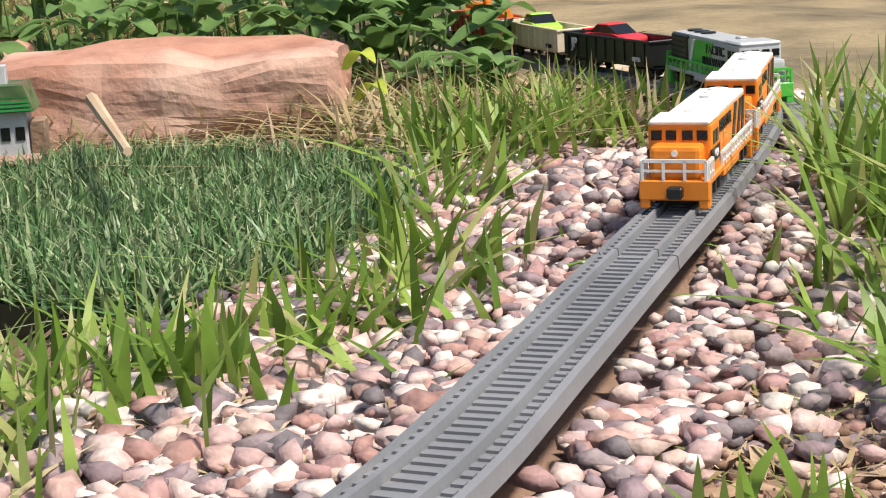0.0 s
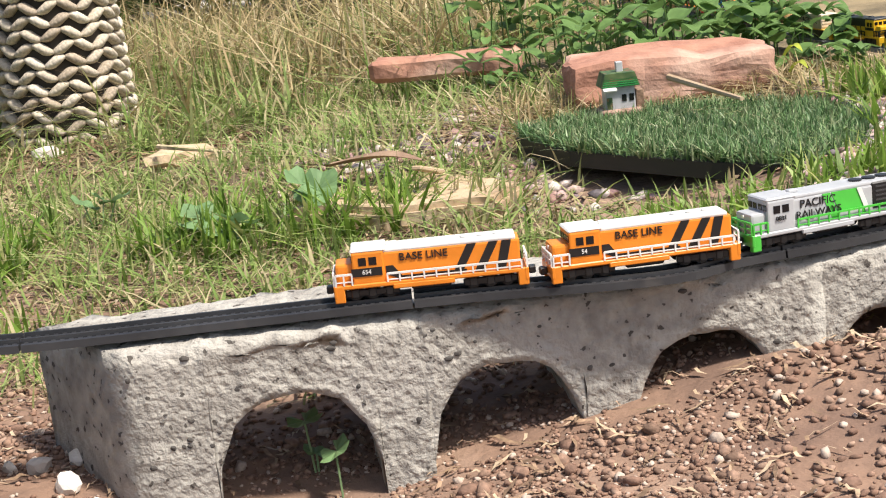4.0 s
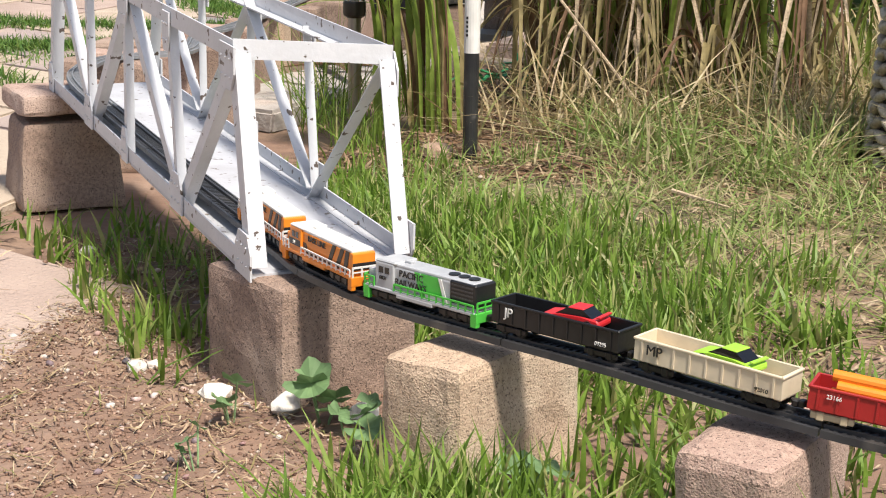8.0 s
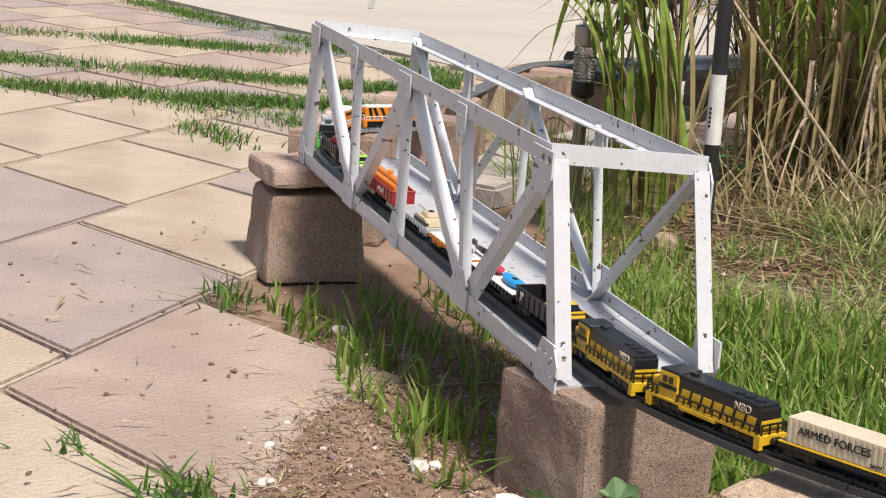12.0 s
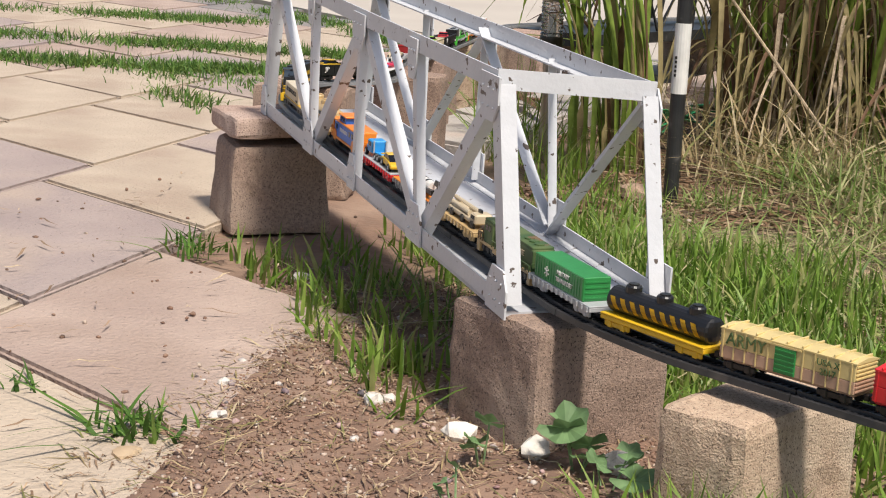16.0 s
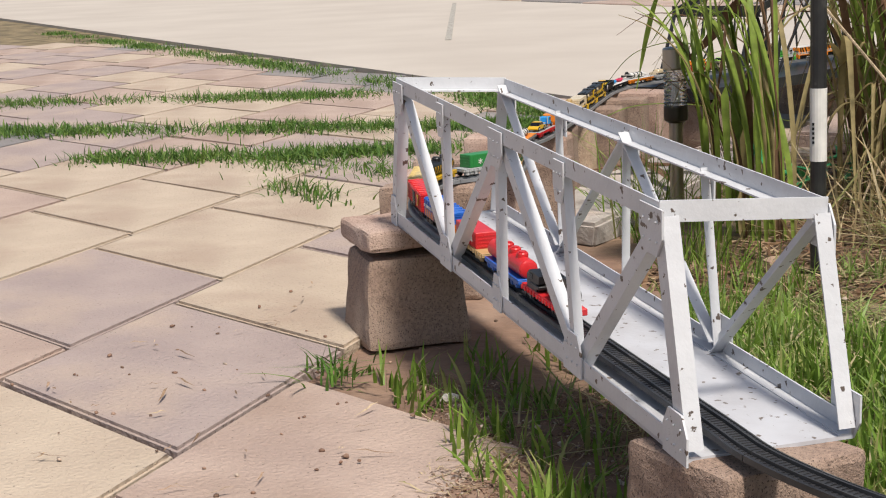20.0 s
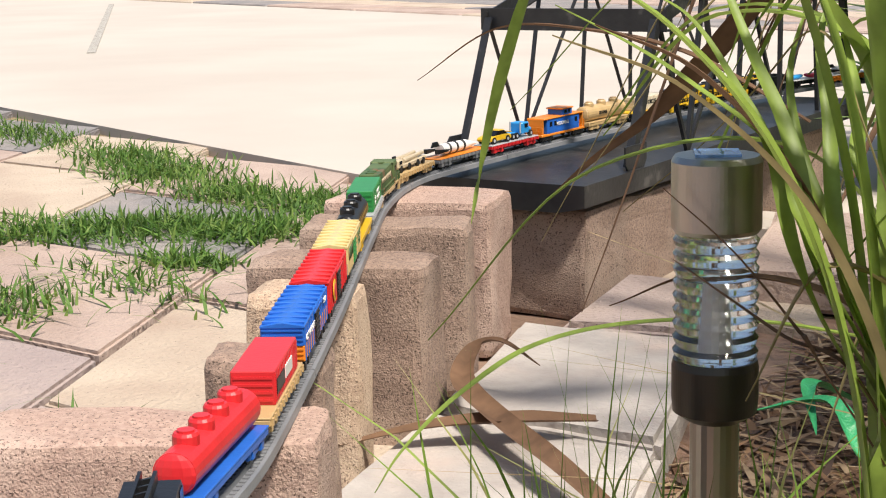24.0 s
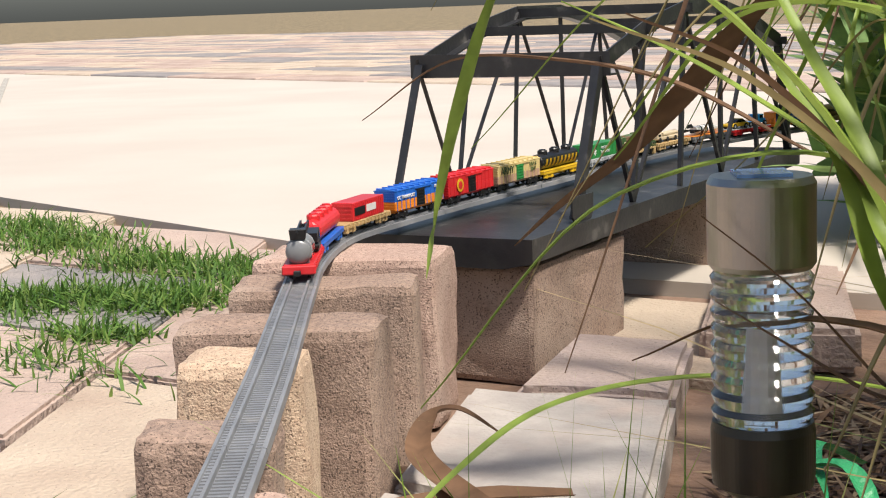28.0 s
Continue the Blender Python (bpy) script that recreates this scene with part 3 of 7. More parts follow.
G1 = "blocks carrying the track"
stone_block((.063, .094, .086), pose(-.049, .074, -.013, 0, 0, 16), BLK[3], "grey concrete block standing upright as a track pier", 1, G1, .004)
stone_block((.062, .120, .100), pose(-.232, .064, -.014, 0, 0, -4), BLK[1], "pinkish rounded stone block under the track", 2, G1, .010)
stone_block((.066, .140, .105), pose(-.444, .120, -.014, 0, 0, -8), BLK[0], "tan split-face stone block under the track", 3, G1, .009)
stone_block((.118, .120, .106), pose(-.648, .212, -.012, 0, 0, -24), BLK[2], "brown stone block under the near end of the truss bridge", 4, G1, .007)
stone_block((.132, .128, .108), pose(-1.325, .664, -.012, 0, 0, -36), BLK[2], "brown stone block under the far end of the truss bridge", 5, G1, .010, taper=(.86, .86))
stone_block((.126, .120, .024), pose(-1.327, .668, .103, 0, 0, -34), BLK[1], "flat pink capping stone on a brown block", 6, G1, .005)


def across(a, b, th, h, material, label, seed, top=None):
    """A block standing across the track, front edge from a to b."""
    a, b = Vector(a), Vector(b)
    d = b - a
    b -= d.normalized() * .012
    d = b - a
    n = Vector((-d.y, d.x)).normalized()
    c = (a + b) / 2 + n * th / 2
    stone_block((d.length, th, h), pose(c.x, c.y, -.012, 0, 0, math.degrees(math.atan2(d.y, d.x))), material, label, seed, G1, .008, taper=(1.0, 1.0))


across((-1.475, .80), (-1.345, .86), .062, .150, BLK[2], "brown stone block standing across under the track", 11)
across((-1.535, .915), (-1.375, 1.00), .058, .148, BLK[1], "pink stone block standing across under the track", 12)
across((-1.611, 1.037), (-1.385, 1.129), .060, .147, BLK[2], "brown stone block standing across under the track", 13)
across((-1.705, 1.285), (-1.535, 1.357), .062, .146, BLK[1], "pink stone block standing across under the track", 14)
across((-1.690, 1.462), (-1.612, 1.492), .050, .144, BLK[2], "small brown stone block under the track", 15)
across((-1.752, 1.603), (-1.670, 1.632), .060, .145, BLK[0], "narrow tan stone block standing upright under the track", 16)
across((-1.818, 1.700), (-1.670, 1.728), .062, .145, BLK[2], "brown pitted stone block standing across under the track", 17)
across((-1.856, 1.838), (-1.709, 1.885), .066, .145, BLK[2], "brown stone block standing across under the track", 18)
across((-1.905, 1.965), (-1.741, 2.000), .095, .145, BLK[1], "pinkish stone block at the bend of the track", 19)
stone_block((.20, .22, .112), pose(-1.815, 2.285, -.012, 0, 0, -6), BLK[2], "dark brown stone block under the black bridge", 20, G1, .006)
stone_block((.20, .20, .112), pose(-1.77, 2.86, -.012, 0, 0, -6), BLK[2], "dark brown stone block under the black bridge", 21, G1, .006)

# ---------- arched concrete viaduct ----------


def viaduct():
    t = thing("arched_viaduct", "weathered grey concrete arched viaduct block half sunk in soil", "viaduct", at=pose(.068, .082, 0, 0, 0, 15.6))
    L_, H, D = .552, .078, .098
    arches = ((.046, .139), (.166, .257), (.283, .375), (.400, .478), (.497, .540))

    def under(x):
        for x0, x1 in arches:
            if x0 < x < x1:
                u = (2 * x - x0 - x1) / (x1 - x0)
                return -.022 + .064 * (1 - abs(u) ** 2.8) ** .55
        return -.05

    xs = [0.0]
    for x0, x1 in arches:
        while xs[-1] + .008 < x0:
            xs.append(xs[-1] + .008)
        xs += [x0 - .0005]
        xs += [x0 + (x1 - x0) * (.5 - .5 * math.cos(math.pi * k / 16)) for k in range(0, 17)]
        xs += [x1 + .0005]
    xs += [.546, L_]
    n, m = len(xs), 9
    vs, fs = [], []
    for y in (0, D):
        for i, x in enumerate(xs):
            lo = under(x)
            for k in range(m + 1):
                vs.append((x, y, lo + (H - lo) * k / m))
    w = m + 1
    side = n * w
    for i in range(n - 1):
        for k in range(m):
            a = i * w + k
            fs.append((a, a + w, a + w + 1, a + 1))
            fs.append((side + a, side + a + 1, side + a + w + 1, side + a + w))
        a, c = i * w, i * w + m
        fs.append((a, side + a, side + a + w, a + w))
        fs.append((c, c + w, side + c + w, side + c))
    for i in (0, n - 1):
        for k in range(m):
            a = i * w + k
            fs.append((a, a + 1, side + a + 1, side + a) if i == 0 else (a, side + a, side + a + 1, a + 1))
    b = bmesh.new()
    bv = [b.verts.new(v) for v in vs]
    for f in fs:
        b.faces.new([bv[i] for i in f])
    bmesh.ops.subdivide_edges(b, edges=[e for e in b.edges if abs(e.verts[0].co.y - e.verts[1].co.y) > .05], cuts=7, use_grid_fill=True)
    bmesh.ops.recalc_face_normals(b, faces=b.faces)
    for v in b.verts:
        c = v.co
        edge = min(c.y, D - c.y) < .004 and c.z > H - .006
        if edge:
            c.z -= .004 + .004 * noise.noise(c * 90)
        if c.x < .003 and c.y < .004:
            c.x += .004 + .006 * max(0, noise.noise(c * 70))
            c.y += .003
    for v in b.verts:
        if v.co.x < .046:
            v.co.x -= .050 * v.co.y / D * (1 - v.co.x / .046)
    for v in b.verts:
        v.co.y += .022 * max(0, (v.co.x - .40) / .15) ** 2
    rough_up(b, .0013, 90, seed=3)
    rough_up(b, .0012, 230, seed=8)
    body = part("viaduct_body", b, M["concrete"], t, smooth=True)
    rr = random.Random(4)
    for _ in range(110):
        x, z = rr.uniform(.0, L_), rr.uniform(.01, H - .006)
        if under(x) < 0 or z > under(x) + .01:
            s = rr.uniform(.0006, .0019)
            pit = ball((x, .0005 + .022 * max(0, (x - .40) / .15) ** 2, z), (s * rr.uniform(.8, 1.8), .0012, s), None, 7, 5)
            part("pit", rough_up(pit, .0006, 400, seed=_), M["pit"], body)


viaduct()

# ---------- white truss bridge ----------


def angle_bar(a, b, w, th, face, inner, bm=None):
    """An L-section bar from a to b: one leg along face, the other along inner."""
    a, b = Vector(a), Vector(b)
    d = (b - a).normalized()
    f = Vector(face)
    f = (f - d * f.dot(d)).normalized()
    g = Vector(inner)
    g = (g - d * g.dot(d)).normalized()
    bb = bmesh.new()
    rings = []
    for p in (a, b):
        o = p - f * w / 2
        rings.append([bb.verts.new(o + f * u + g * v) for u, v in ((0, 0), (w, 0), (w, th), (th, th), (th, w * .8), (0, w * .8))])
    for i in range(6):
        bb.faces.new((rings[0][i], rings[0][(i + 1) % 6], rings[1][(i + 1) % 6], rings[1][i]))
    bb.faces.new(rings[0][::-1])
    bb.faces.new(rings[1])
    bmesh.ops.recalc_face_normals(bb, faces=bb.faces)
    return join(bm, bb)


def plate(p, xdir, w, h, th, normal, bm=None):
    x = Vector(xdir).normalized()
    n = Vector(normal).normalized()
    z = n.cross(x).normalized()
    m = Matrix((x, n, z)).transposed().to_4x4()
    m.translation = p
    b = bmesh.new()
    q = [(-w / 2, -h / 2), (w / 2, -h / 2), (w / 2, h * .1), (w * .28, h / 2), (-w * .28, h / 2), (-w / 2, h * .1)]
    f = [b.verts.new((u, -th / 2, v)) for u, v in q]
    k = [b.verts.new((u, th / 2, v)) for u, v in q]
    b.faces.new(f)
    b.faces.new(k[::-1])
    for i in range(6):
        b.faces.new((f[(i + 1) % 6], f[i], k[i], k[(i + 1) % 6]))
    bmesh.ops.recalc_face_normals(b, faces=b.faces)
    bmesh.ops.transform(b, matrix=m, verts=b.verts)
    return join(bm, b)


def truss_bridge():
    t = thing("truss_bridge", "white painted metal truss bridge with chipped riveted bars", "bridge")
    a, b = Vector((-.661, .152, .097)), Vector((-1.320, .643, .133))
    acr = Vector((.0735, .1065, 0))
    W = acr.length
    acr.normalize()
    along = (b - a)
    L_ = along.length
    up = Vector((0, 0, 1))
    d = along.normalized()
    H0 = .162
    deck = bmesh.new()
    vs = []
    for s in (0, L_):
        for w, z in ((0, 0), (W, 0), (W, -.003), (0, -.003)):
            vs.append(deck.verts.new(a + d * s + acr * w + up * z))
    for q in ((0, 1, 5, 4), (3, 7, 6, 2), (0, 4, 7, 3), (1, 2, 6, 5), (0, 3, 2, 1), (4, 5, 6, 7)):
        deck.faces.new([vs[i] for i in q])
    bmesh.ops.recalc_face_normals(deck, faces=deck.faces)
    part("deck", deck, M["deckpaint"], t, "dusty white metal deck")
    for w, inn, H in ((0, acr, H0), (W, -acr, H0 - .009)):
        base = a + acr * w
        part("bottom_chord", angle_bar(base + up * .006, base + d * L_ + up * .006, .013, .0014, up, inn), M["paint"], t)
        part("top_chord", angle_bar(base + d * .036 + up * H, base + d * (L_ - .046) + up * H, .015, .0014, up, inn), M["paint"], t)
        lo = [base + d * q + up * .004 for q in (.004, .214, .415, .590, L_ - .004)]
        hi = [base + d * q + up * (H - .004) for q in (.040, .236, .405, .590, L_ - .050)]
        for k in range(5):
            wd = .016 if k in (0, 4) else .010
            part("post", angle_bar(lo[k], hi[k], wd, .0014, d, inn), M["paint"], t)
        for p, q in ((lo[1], hi[0]), (lo[1], hi[2]), (lo[3], hi[2]), (lo[3], hi[4])):
            off = inn * .0016
            part("diagonal", angle_bar(p + off, q + off, .0130, .0014, d, inn), M["paint"], t)
        for k in range(5):
            for p, hh, s2 in ((lo[k], .012, 1), (hi[k], -.012, -1)):
                big = .040 if ((k % 2 == 1) == (s2 == 1)) or k in (0,) else .024
                if k == 4 and s2 == 1:
                    big = .024
                g = part("gusset", plate(p + up * hh * .8 - inn * .0014 + d * (.008 if k == 0 else -.008 if k == 4 else 0), d * s2, big, .034, .0016, inn), M["paint"], t)
                rv = None
                for i in range(3):
                    for j in range(2):
                        c = p + up * (hh * .8 + (j - .5) * .014) - inn * .0026 + d * ((i - 1) * big * .28 + (.008 if k == 0 else -.008 if k == 4 else 0))
                        rv = ball(c, (.0011, .0011, .0011), rv, 6, 4)
                part("rivets", rv, M["paint"], g)
    for s in (.036, L_ - .046):
        p = a + d * s + up * (H0 + .001)
        part("portal_beam", angle_bar(p, p + acr * W - up * .009, .015, .0016, up, d if s < .1 else -d), M["paint"], t)


truss_bridge()


# ---------- black arched bridge ----------


def black_bridge():
    t = thing("black_bridge", "black painted metal bridge with curved top and slim struts", "bridge")
    o = Vector((-1.945, 2.17, .127))
    d = Vector((.10, .995, 0)).normalized()
    acr = Vector((d.y, -d.x, 0))
    up = Vector((0, 0, 1))
    W, L_ = .225, .86
    b = bmesh.new()
    vs = []
    for s in (0, L_):
        for w, z in ((0, .0), (W, .0), (W, -.022), (W - .03, -.028), (.03, -.028), (0, -.022)):
            vs.append(b.verts.new(o + d * s + acr * w + up * z))
    for i in range(6):
        b.faces.new((vs[i], vs[(i + 1) % 6], vs[6 + (i + 1) % 6], vs[6 + i]))
    b.faces.new(vs[:6][::-1])
    b.faces.new(vs[6:])
    bmesh.ops.recalc_face_normals(b, faces=b.faces)
    part("deck_tray", b, M["blackiron"], t, "black sheet-metal deck tray")
    n = 5

    def height(k):
        return .125 + .075 * math.sin(math.pi * (k + .6) / (n + 1.2))

    for w, inn in ((.008, acr), (W - .008, -acr)):
        base = o + acr * w
        top = [base + d * (.19 + (L_ - .25) * k / n) + up * height(k) for k in range(n + 1)]
        low = [base + d * (.125 + (L_ - .14) * k / n) + up * .0 for k in range(n + 1)]
        for k in range(n):
            part("top_chord", angle_bar(top[k], top[k + 1], .016, .002, up, inn), M["blackiron"], t)
        for k in range(n + 1):
            part("strut", angle_bar(low[k], top[k], .011 if k in (0, n) else .006, .002, d, inn), M["blackiron"], t)
            if k < n:
                if k % 2 == 0:
                    part("brace", angle_bar(low[k + 1], top[k], .005, .0018, d, inn), M["blackiron"], t)
                else:
                    part("brace", angle_bar(low[k], top[k + 1], .005, .0018, d, inn), M["blackiron"], t)
        part("foot_plate", plate(low[0] + up * .01 - inn * .003, d, .05, .03, .002, inn), M["blackiron"], t)
    for k in range(n + 1):
        p = o + d * (.19 + (L_ - .25) * k / n) + up * height(k)
        part("cross_beam", angle_bar(p, p + acr * W, .024 if k == 0 else .010, .002, up, d), M["blackiron"], t)


black_bridge()

# ---------- the train ----------
# Every vehicle is built with its front towards +x, its left side towards +y and the track's base at z = 0.
TRAIN = []      # (object, index in the train)
WHEEL = bpy.data.meshes.new("wheel")
wb = lathe([(.0010, -.0012), (.0037, -.0012), (.0037, .0004), (.0042, .0004), (.0042, .0012), (.0010, .0012)], 12)
bmesh.ops.rotate(wb, verts=wb.verts, cent=(0, 0, 0), matrix=Matrix.Rotation(math.pi / 2, 3, "X"))
wb.to_mesh(WHEEL)
wb.free()
WHEEL.materials.append(M["rubber"])
FLEET = "vehicles of the toy train"


def running_gear(car, material, at=.034, axles=2, gap=.013):
    """Two bogies with wheels, and a coupling at each end."""
    for sx in (1, -1):
        b = None
        for sy in (1, -1):
            b = box((sx * at, sy * .0088, .0108), (gap * (axles - 1) + .011, .0022, .0040), bev=.0006, bm=b)
            for k in range(axles):
                x = sx * at + (k - (axles - 1) / 2) * gap
                b = box((x, sy * .0094, .0108), (.0044, .0026, .0050), bev=.0006, bm=b)
        b = box((sx * at, 0, .0112), (.008, .017, .003), bm=b)
        bog = part("bogie", b, material, car)
        for k in range(axles):
            for sy in (1, -1):
                w = new("wheel", WHEEL)
                w.parent = bog
                w.location = (sx * at + (k - (axles - 1) / 2) * gap, sy * .0068, .0102)
    for sx in (1, -1):
        c = box((sx * .0525, 0, .0125), (.008, .0030, .0030), bev=.0005)
        c = box((sx * .0560, .0008, .0125), (.004, .0054, .0042), bev=.0007, bm=c)
        part("coupling", c, M["black"], car)


def vehicle(name, label, category, k):
    v = thing(name, label, category, FLEET)
    TRAIN.append((v, k))
    return v


def load(name, label, category, k):
    v = thing(name, label, category, "loads carried by the toy train")
    TRAIN.append((v, k))
    return v


def railing(car, material, x0, x1, y, z0, z1, n):
    b = box(((x0 + x1) / 2, y, z1), (x1 - x0, .0009, .0011))
    for i in range(n + 1):
        b = box((x0 + (x1 - x0) * i / n, y, (z0 + z1) / 2), (.0009, .0009, z1 - z0), bm=b)
    b = box(((x0 + x1) / 2, y, (z0 + z1) / 2 - .001), (x1 - x0, .0006, .0006), bm=b)
    return part("handrail", b, material, car)


def end_rail(car, material, x, w, z0, z1):
    b = box((x, 0, z1), (.0010, w, .0012))
    b = box((x, 0, (z0 + z1) / 2), (.0008, w, .0008), bm=b)
    for y in (-w / 2, -w / 6, w / 6, w / 2):
        b = box((x, y, (z0 + z1) / 2), (.0010, .0010, z1 - z0), bm=b)
    return part("end_handrail", b, material, car)


def slanted(car, x, w, z0, z1, lean, y, material, name="stripe"):
    for sy in (1, -1):
        o = [(x, z0), (x + w, z0), (x + w + lean, z1), (x + lean, z1)]
        b = prism(o, sy * y, sy * (y + .00035))
        bmesh.ops.recalc_face_normals(b, faces=b.faces)
        part(name, b, material, car)


def locomotive(k, label, side, roof, deck, rails, stripe, style, texts):
    v = vehicle("toy_locomotive", label, "toy locomotive", k)
    running_gear(v, M["black"], at=.0325, axles=3, gap=.0095)
    part("fuel_tank", box((0, 0, .0120), (.022, .017, .0055), bev=.001), M["black"], v)
    part("frame", box((0, 0, .0150), (.106, .0235, .0026), bev=.0006), deck, v)
    part("sill", box((.004, 0, .0133), (.034, .0240, .0030), bev=.0005), deck, v)
    hood = box((-.012, 0, .0240), (.076, .0182, .0165), bev=.0012, seg=2)
    part("hood", hood, M["black"] if style == "yellow" else side, v)
    cab = box((.0335, 0, .0246), (.0175, .0218, .0180), bev=.0010, seg=2)
    part("cab", cab, side, v)
    nose = box((.0465, 0, .0215), (.0105, .0172, .0118), bev=.0016, seg=2)
    part("nose", nose, side, v)
    top = box((-.008, 0, .0330), (.080, .0176, .0024), bev=.0009, seg=2)
    top = box((.0330, 0, .0342), (.0195, .0212, .0020), bev=.0008, bm=top)
    roofp = part("roof", top, roof, v)
    for x in (-.040, -.031, -.022):
        part("roof_fan", lathe([(.0040, 0), (.0040, .0009), (.0030, .0011)], 14, at=(x, 0, .0342)), roof if style != "green" else M["black"], roofp)
    part("horn", box((.020, 0, .0350), (.006, .004, .0020), bev=.0004), roof, roofp)
    for sy in (1, -1):
        for x in (.0365, .0308):
            part("cab_window", box((x, sy * .01085, .0285), (.0042, .0006, .0044)), M["window"], v)
    for y in (-.0078, -.0028, .0028, .0078):
        part("windscreen", box((.0424, y, .0298), (.0005, .0036, .0034)), M["window"], v)
    part("headlight", lathe([(.0011, 0), (.0011, .0004)], 10, at=(0, 0, 0)), M["white"], v).matrix_basis = pose(.0518, 0, .0252, 0, 90, 0)
    # steps and buffer beams
    for sx in (1, -1):
        b = box((sx * .0525, 0, .0128), (.0022, .0240, .0070), bev=.0005)
        for sy in (1, -1):
            b = box((sx * .0505, sy * .0100, .0112), (.0058, .0036, .0095), bev=.0005, bm=b)
        part("pilot", b, rails if style == "green" else deck, v)
        end_rail(v, rails, sx * .0530, .0215, .0160, .0228)
    for sy in (1, -1):
        railing(v, rails, -.0500, .0235, sy * .0114, .0160, .0207, 11)
        railing(v, rails, .0430, .0520, sy * .0114, .0160, .0222, 2)
    if style == "stripes":
        for x, lean in ((-.0175, -.0088), (-.0295, -.0088), (-.0415, -.0040)):
            slanted(v, x, .0052, .0166, .0322, lean, .0091, stripe)
        for sy in (1, -1):
            part("cab_band", box((.0345, sy * .0110, .0226), (.0168, .0005, .0046)), stripe, v)
            part("hood_band", prism([(.024, .0200), (.024, .0246), (.0200, .0246), (.0155, .0184), (-.020, .0184), (-.020, .0168), (.0170, .0168)],
                                    sy * .0091, sy * .0094), stripe, v)
        part("rear_band", box((-.0502, 0, .0226), (.0006, .0180, .0050)), stripe, v)
    elif style == "green":
        part("hood_rear", box((-.0385, 0, .0258), (.0240, .0192, .0158), bev=.0010), M["black"], v, "black ribbed hood end")
        slanted(v, -.0240, .0180, .0166, .0322, .0060, .0091, M["green"], "green_flash")
        slanted(v, -.0050, .0050, .0166, .0322, .0060, .0092, M["green"], "green_flash")
        slanted(v, -.0255, .0030, .0166, .0322, .0060, .0096, M["white"], "white_flash")
        for i in range(5):
            for sy in (1, -1):
                part("grille_slat", box((-.0385, sy * .0097, .0205 + i * .0026), (.0190, .0005, .0010)), M["darkgrey"], v)
        part("lower_skirt", box((.010, 0, .0180), (.060, .0190, .0045), bev=.0004), M["silver"], v)
    elif style == "yellow":
        for sy in (1, -1):
            for x in (-.044, -.034, -.024, -.014, -.004, .006, .016):
                part("yellow_panel", prism([(x, .0165), (x + .0074, .0165), (x + .0050, .0256), (x - .0024, .0256)], sy * .0091, sy * .0095), M["yellow"], v)
        part("rear_panel", box((-.0503, 0, .0205), (.0006, .0176, .0080)), M["yellow"], v)
        for sy in (1, -1):
            part("cab_band", box((.0335, sy * .0110, .0238), (.0170, .0005, .0030)), stripe, v)
    elif style == "camo":
        pass
    for txt, size, x, z, m_, y in texts:
        letters(txt, size, m_, v, LEFT(x, y + .0003, z))
        letters(txt, size, m_, v, RIGHT(x, -y - .0003, z))
    return v


def tub(car, material, ln, w, h, z0, label=""):
    b = bmesh.new()
    th = .0012
    o = [(-ln / 2, -w / 2), (ln / 2, -w / 2), (ln / 2, w / 2), (-ln / 2, w / 2)]
    i_ = [(-ln / 2 + th, -w / 2 + th), (ln / 2 - th, -w / 2 + th), (ln / 2 - th, w / 2 - th), (-ln / 2 + th, w / 2 - th)]
    r = [[b.verts.new((x, y, z)) for x, y in q] for q, z in ((o, z0), (o, z0 + h), (i_, z0 + h), (i_, z0 + .002))]
    b.faces.new(r[0][::-1])
    for a, c in zip(r, r[1:]):
        for k in range(4):
            b.faces.new((a[k], a[(k + 1) % 4], c[(k + 1) % 4], c[k]))
    b.faces.new(r[3])
    bmesh.ops.recalc_face_normals(b, faces=b.faces)
    body = part("tub", b, material, car, label)
    for sy in (1, -1):
        part("rim", box((0, sy * w / 2, z0 + h - .0006), (ln + .001, .0016, .0016), bev=.0004), material, body)
    for sx in (1, -1):
        part("rim", box((sx * ln / 2, 0, z0 + h - .0006), (.0016, w + .0016, .0016), bev=.0004), material, body)
    for kx in range(9):
        for sy in (1, -1):
            part("rib", box((-ln / 2 + ln * (kx + .5) / 9, sy * (w / 2 + .0003), z0 + h / 2 - .0005), (.0012, .0007, h - .002)), material, body)
    return body


def gondola(k, label, material, texts, gear=None):
    v = vehicle("toy_gondola_wagon", label, "toy wagon", k)
    running_gear(v, gear or M["black"])
    part("underframe", box((0, 0, .0138), (.094, .018, .0022), bev=.0005), material, v)
    tub(v, material, .096, .0235, .0135, .0146)
    for txt, size, x, z, m_ in texts:
        letters(txt, size, m_, v, LEFT(x, .0128, z))
        letters(txt, size, m_, v, RIGHT(-x, -.0128, z))
    return v


def flat_wagon(k, label, material, deck=None, gear=None, rib=True):
    v = vehicle("toy_flat_wagon", label, "toy wagon", k)
    running_gear(v, gear or material)
    b = box((0, 0, .0146), (.098, .0225, .0034), bev=.0005)
    b = prism([(-.026, .0130), (-.020, .0098), (.020, .0098), (.026, .0130)], -.0035, .0035, b)
    bmesh.ops.recalc_face_normals(b, faces=b.faces)
    f = part("underframe", b, material, v)
    part("deck", box((0, 0, .0168), (.098, .0230, .0012), bev=.0003), deck or material, v)
    if rib:
        for i in range(13):
            for sy in (1, -1):
                part("stake_pocket", box((-.046 + i * .0077, sy * .0118, .0148), (.0026, .0012, .0034)), material, f)
    return v


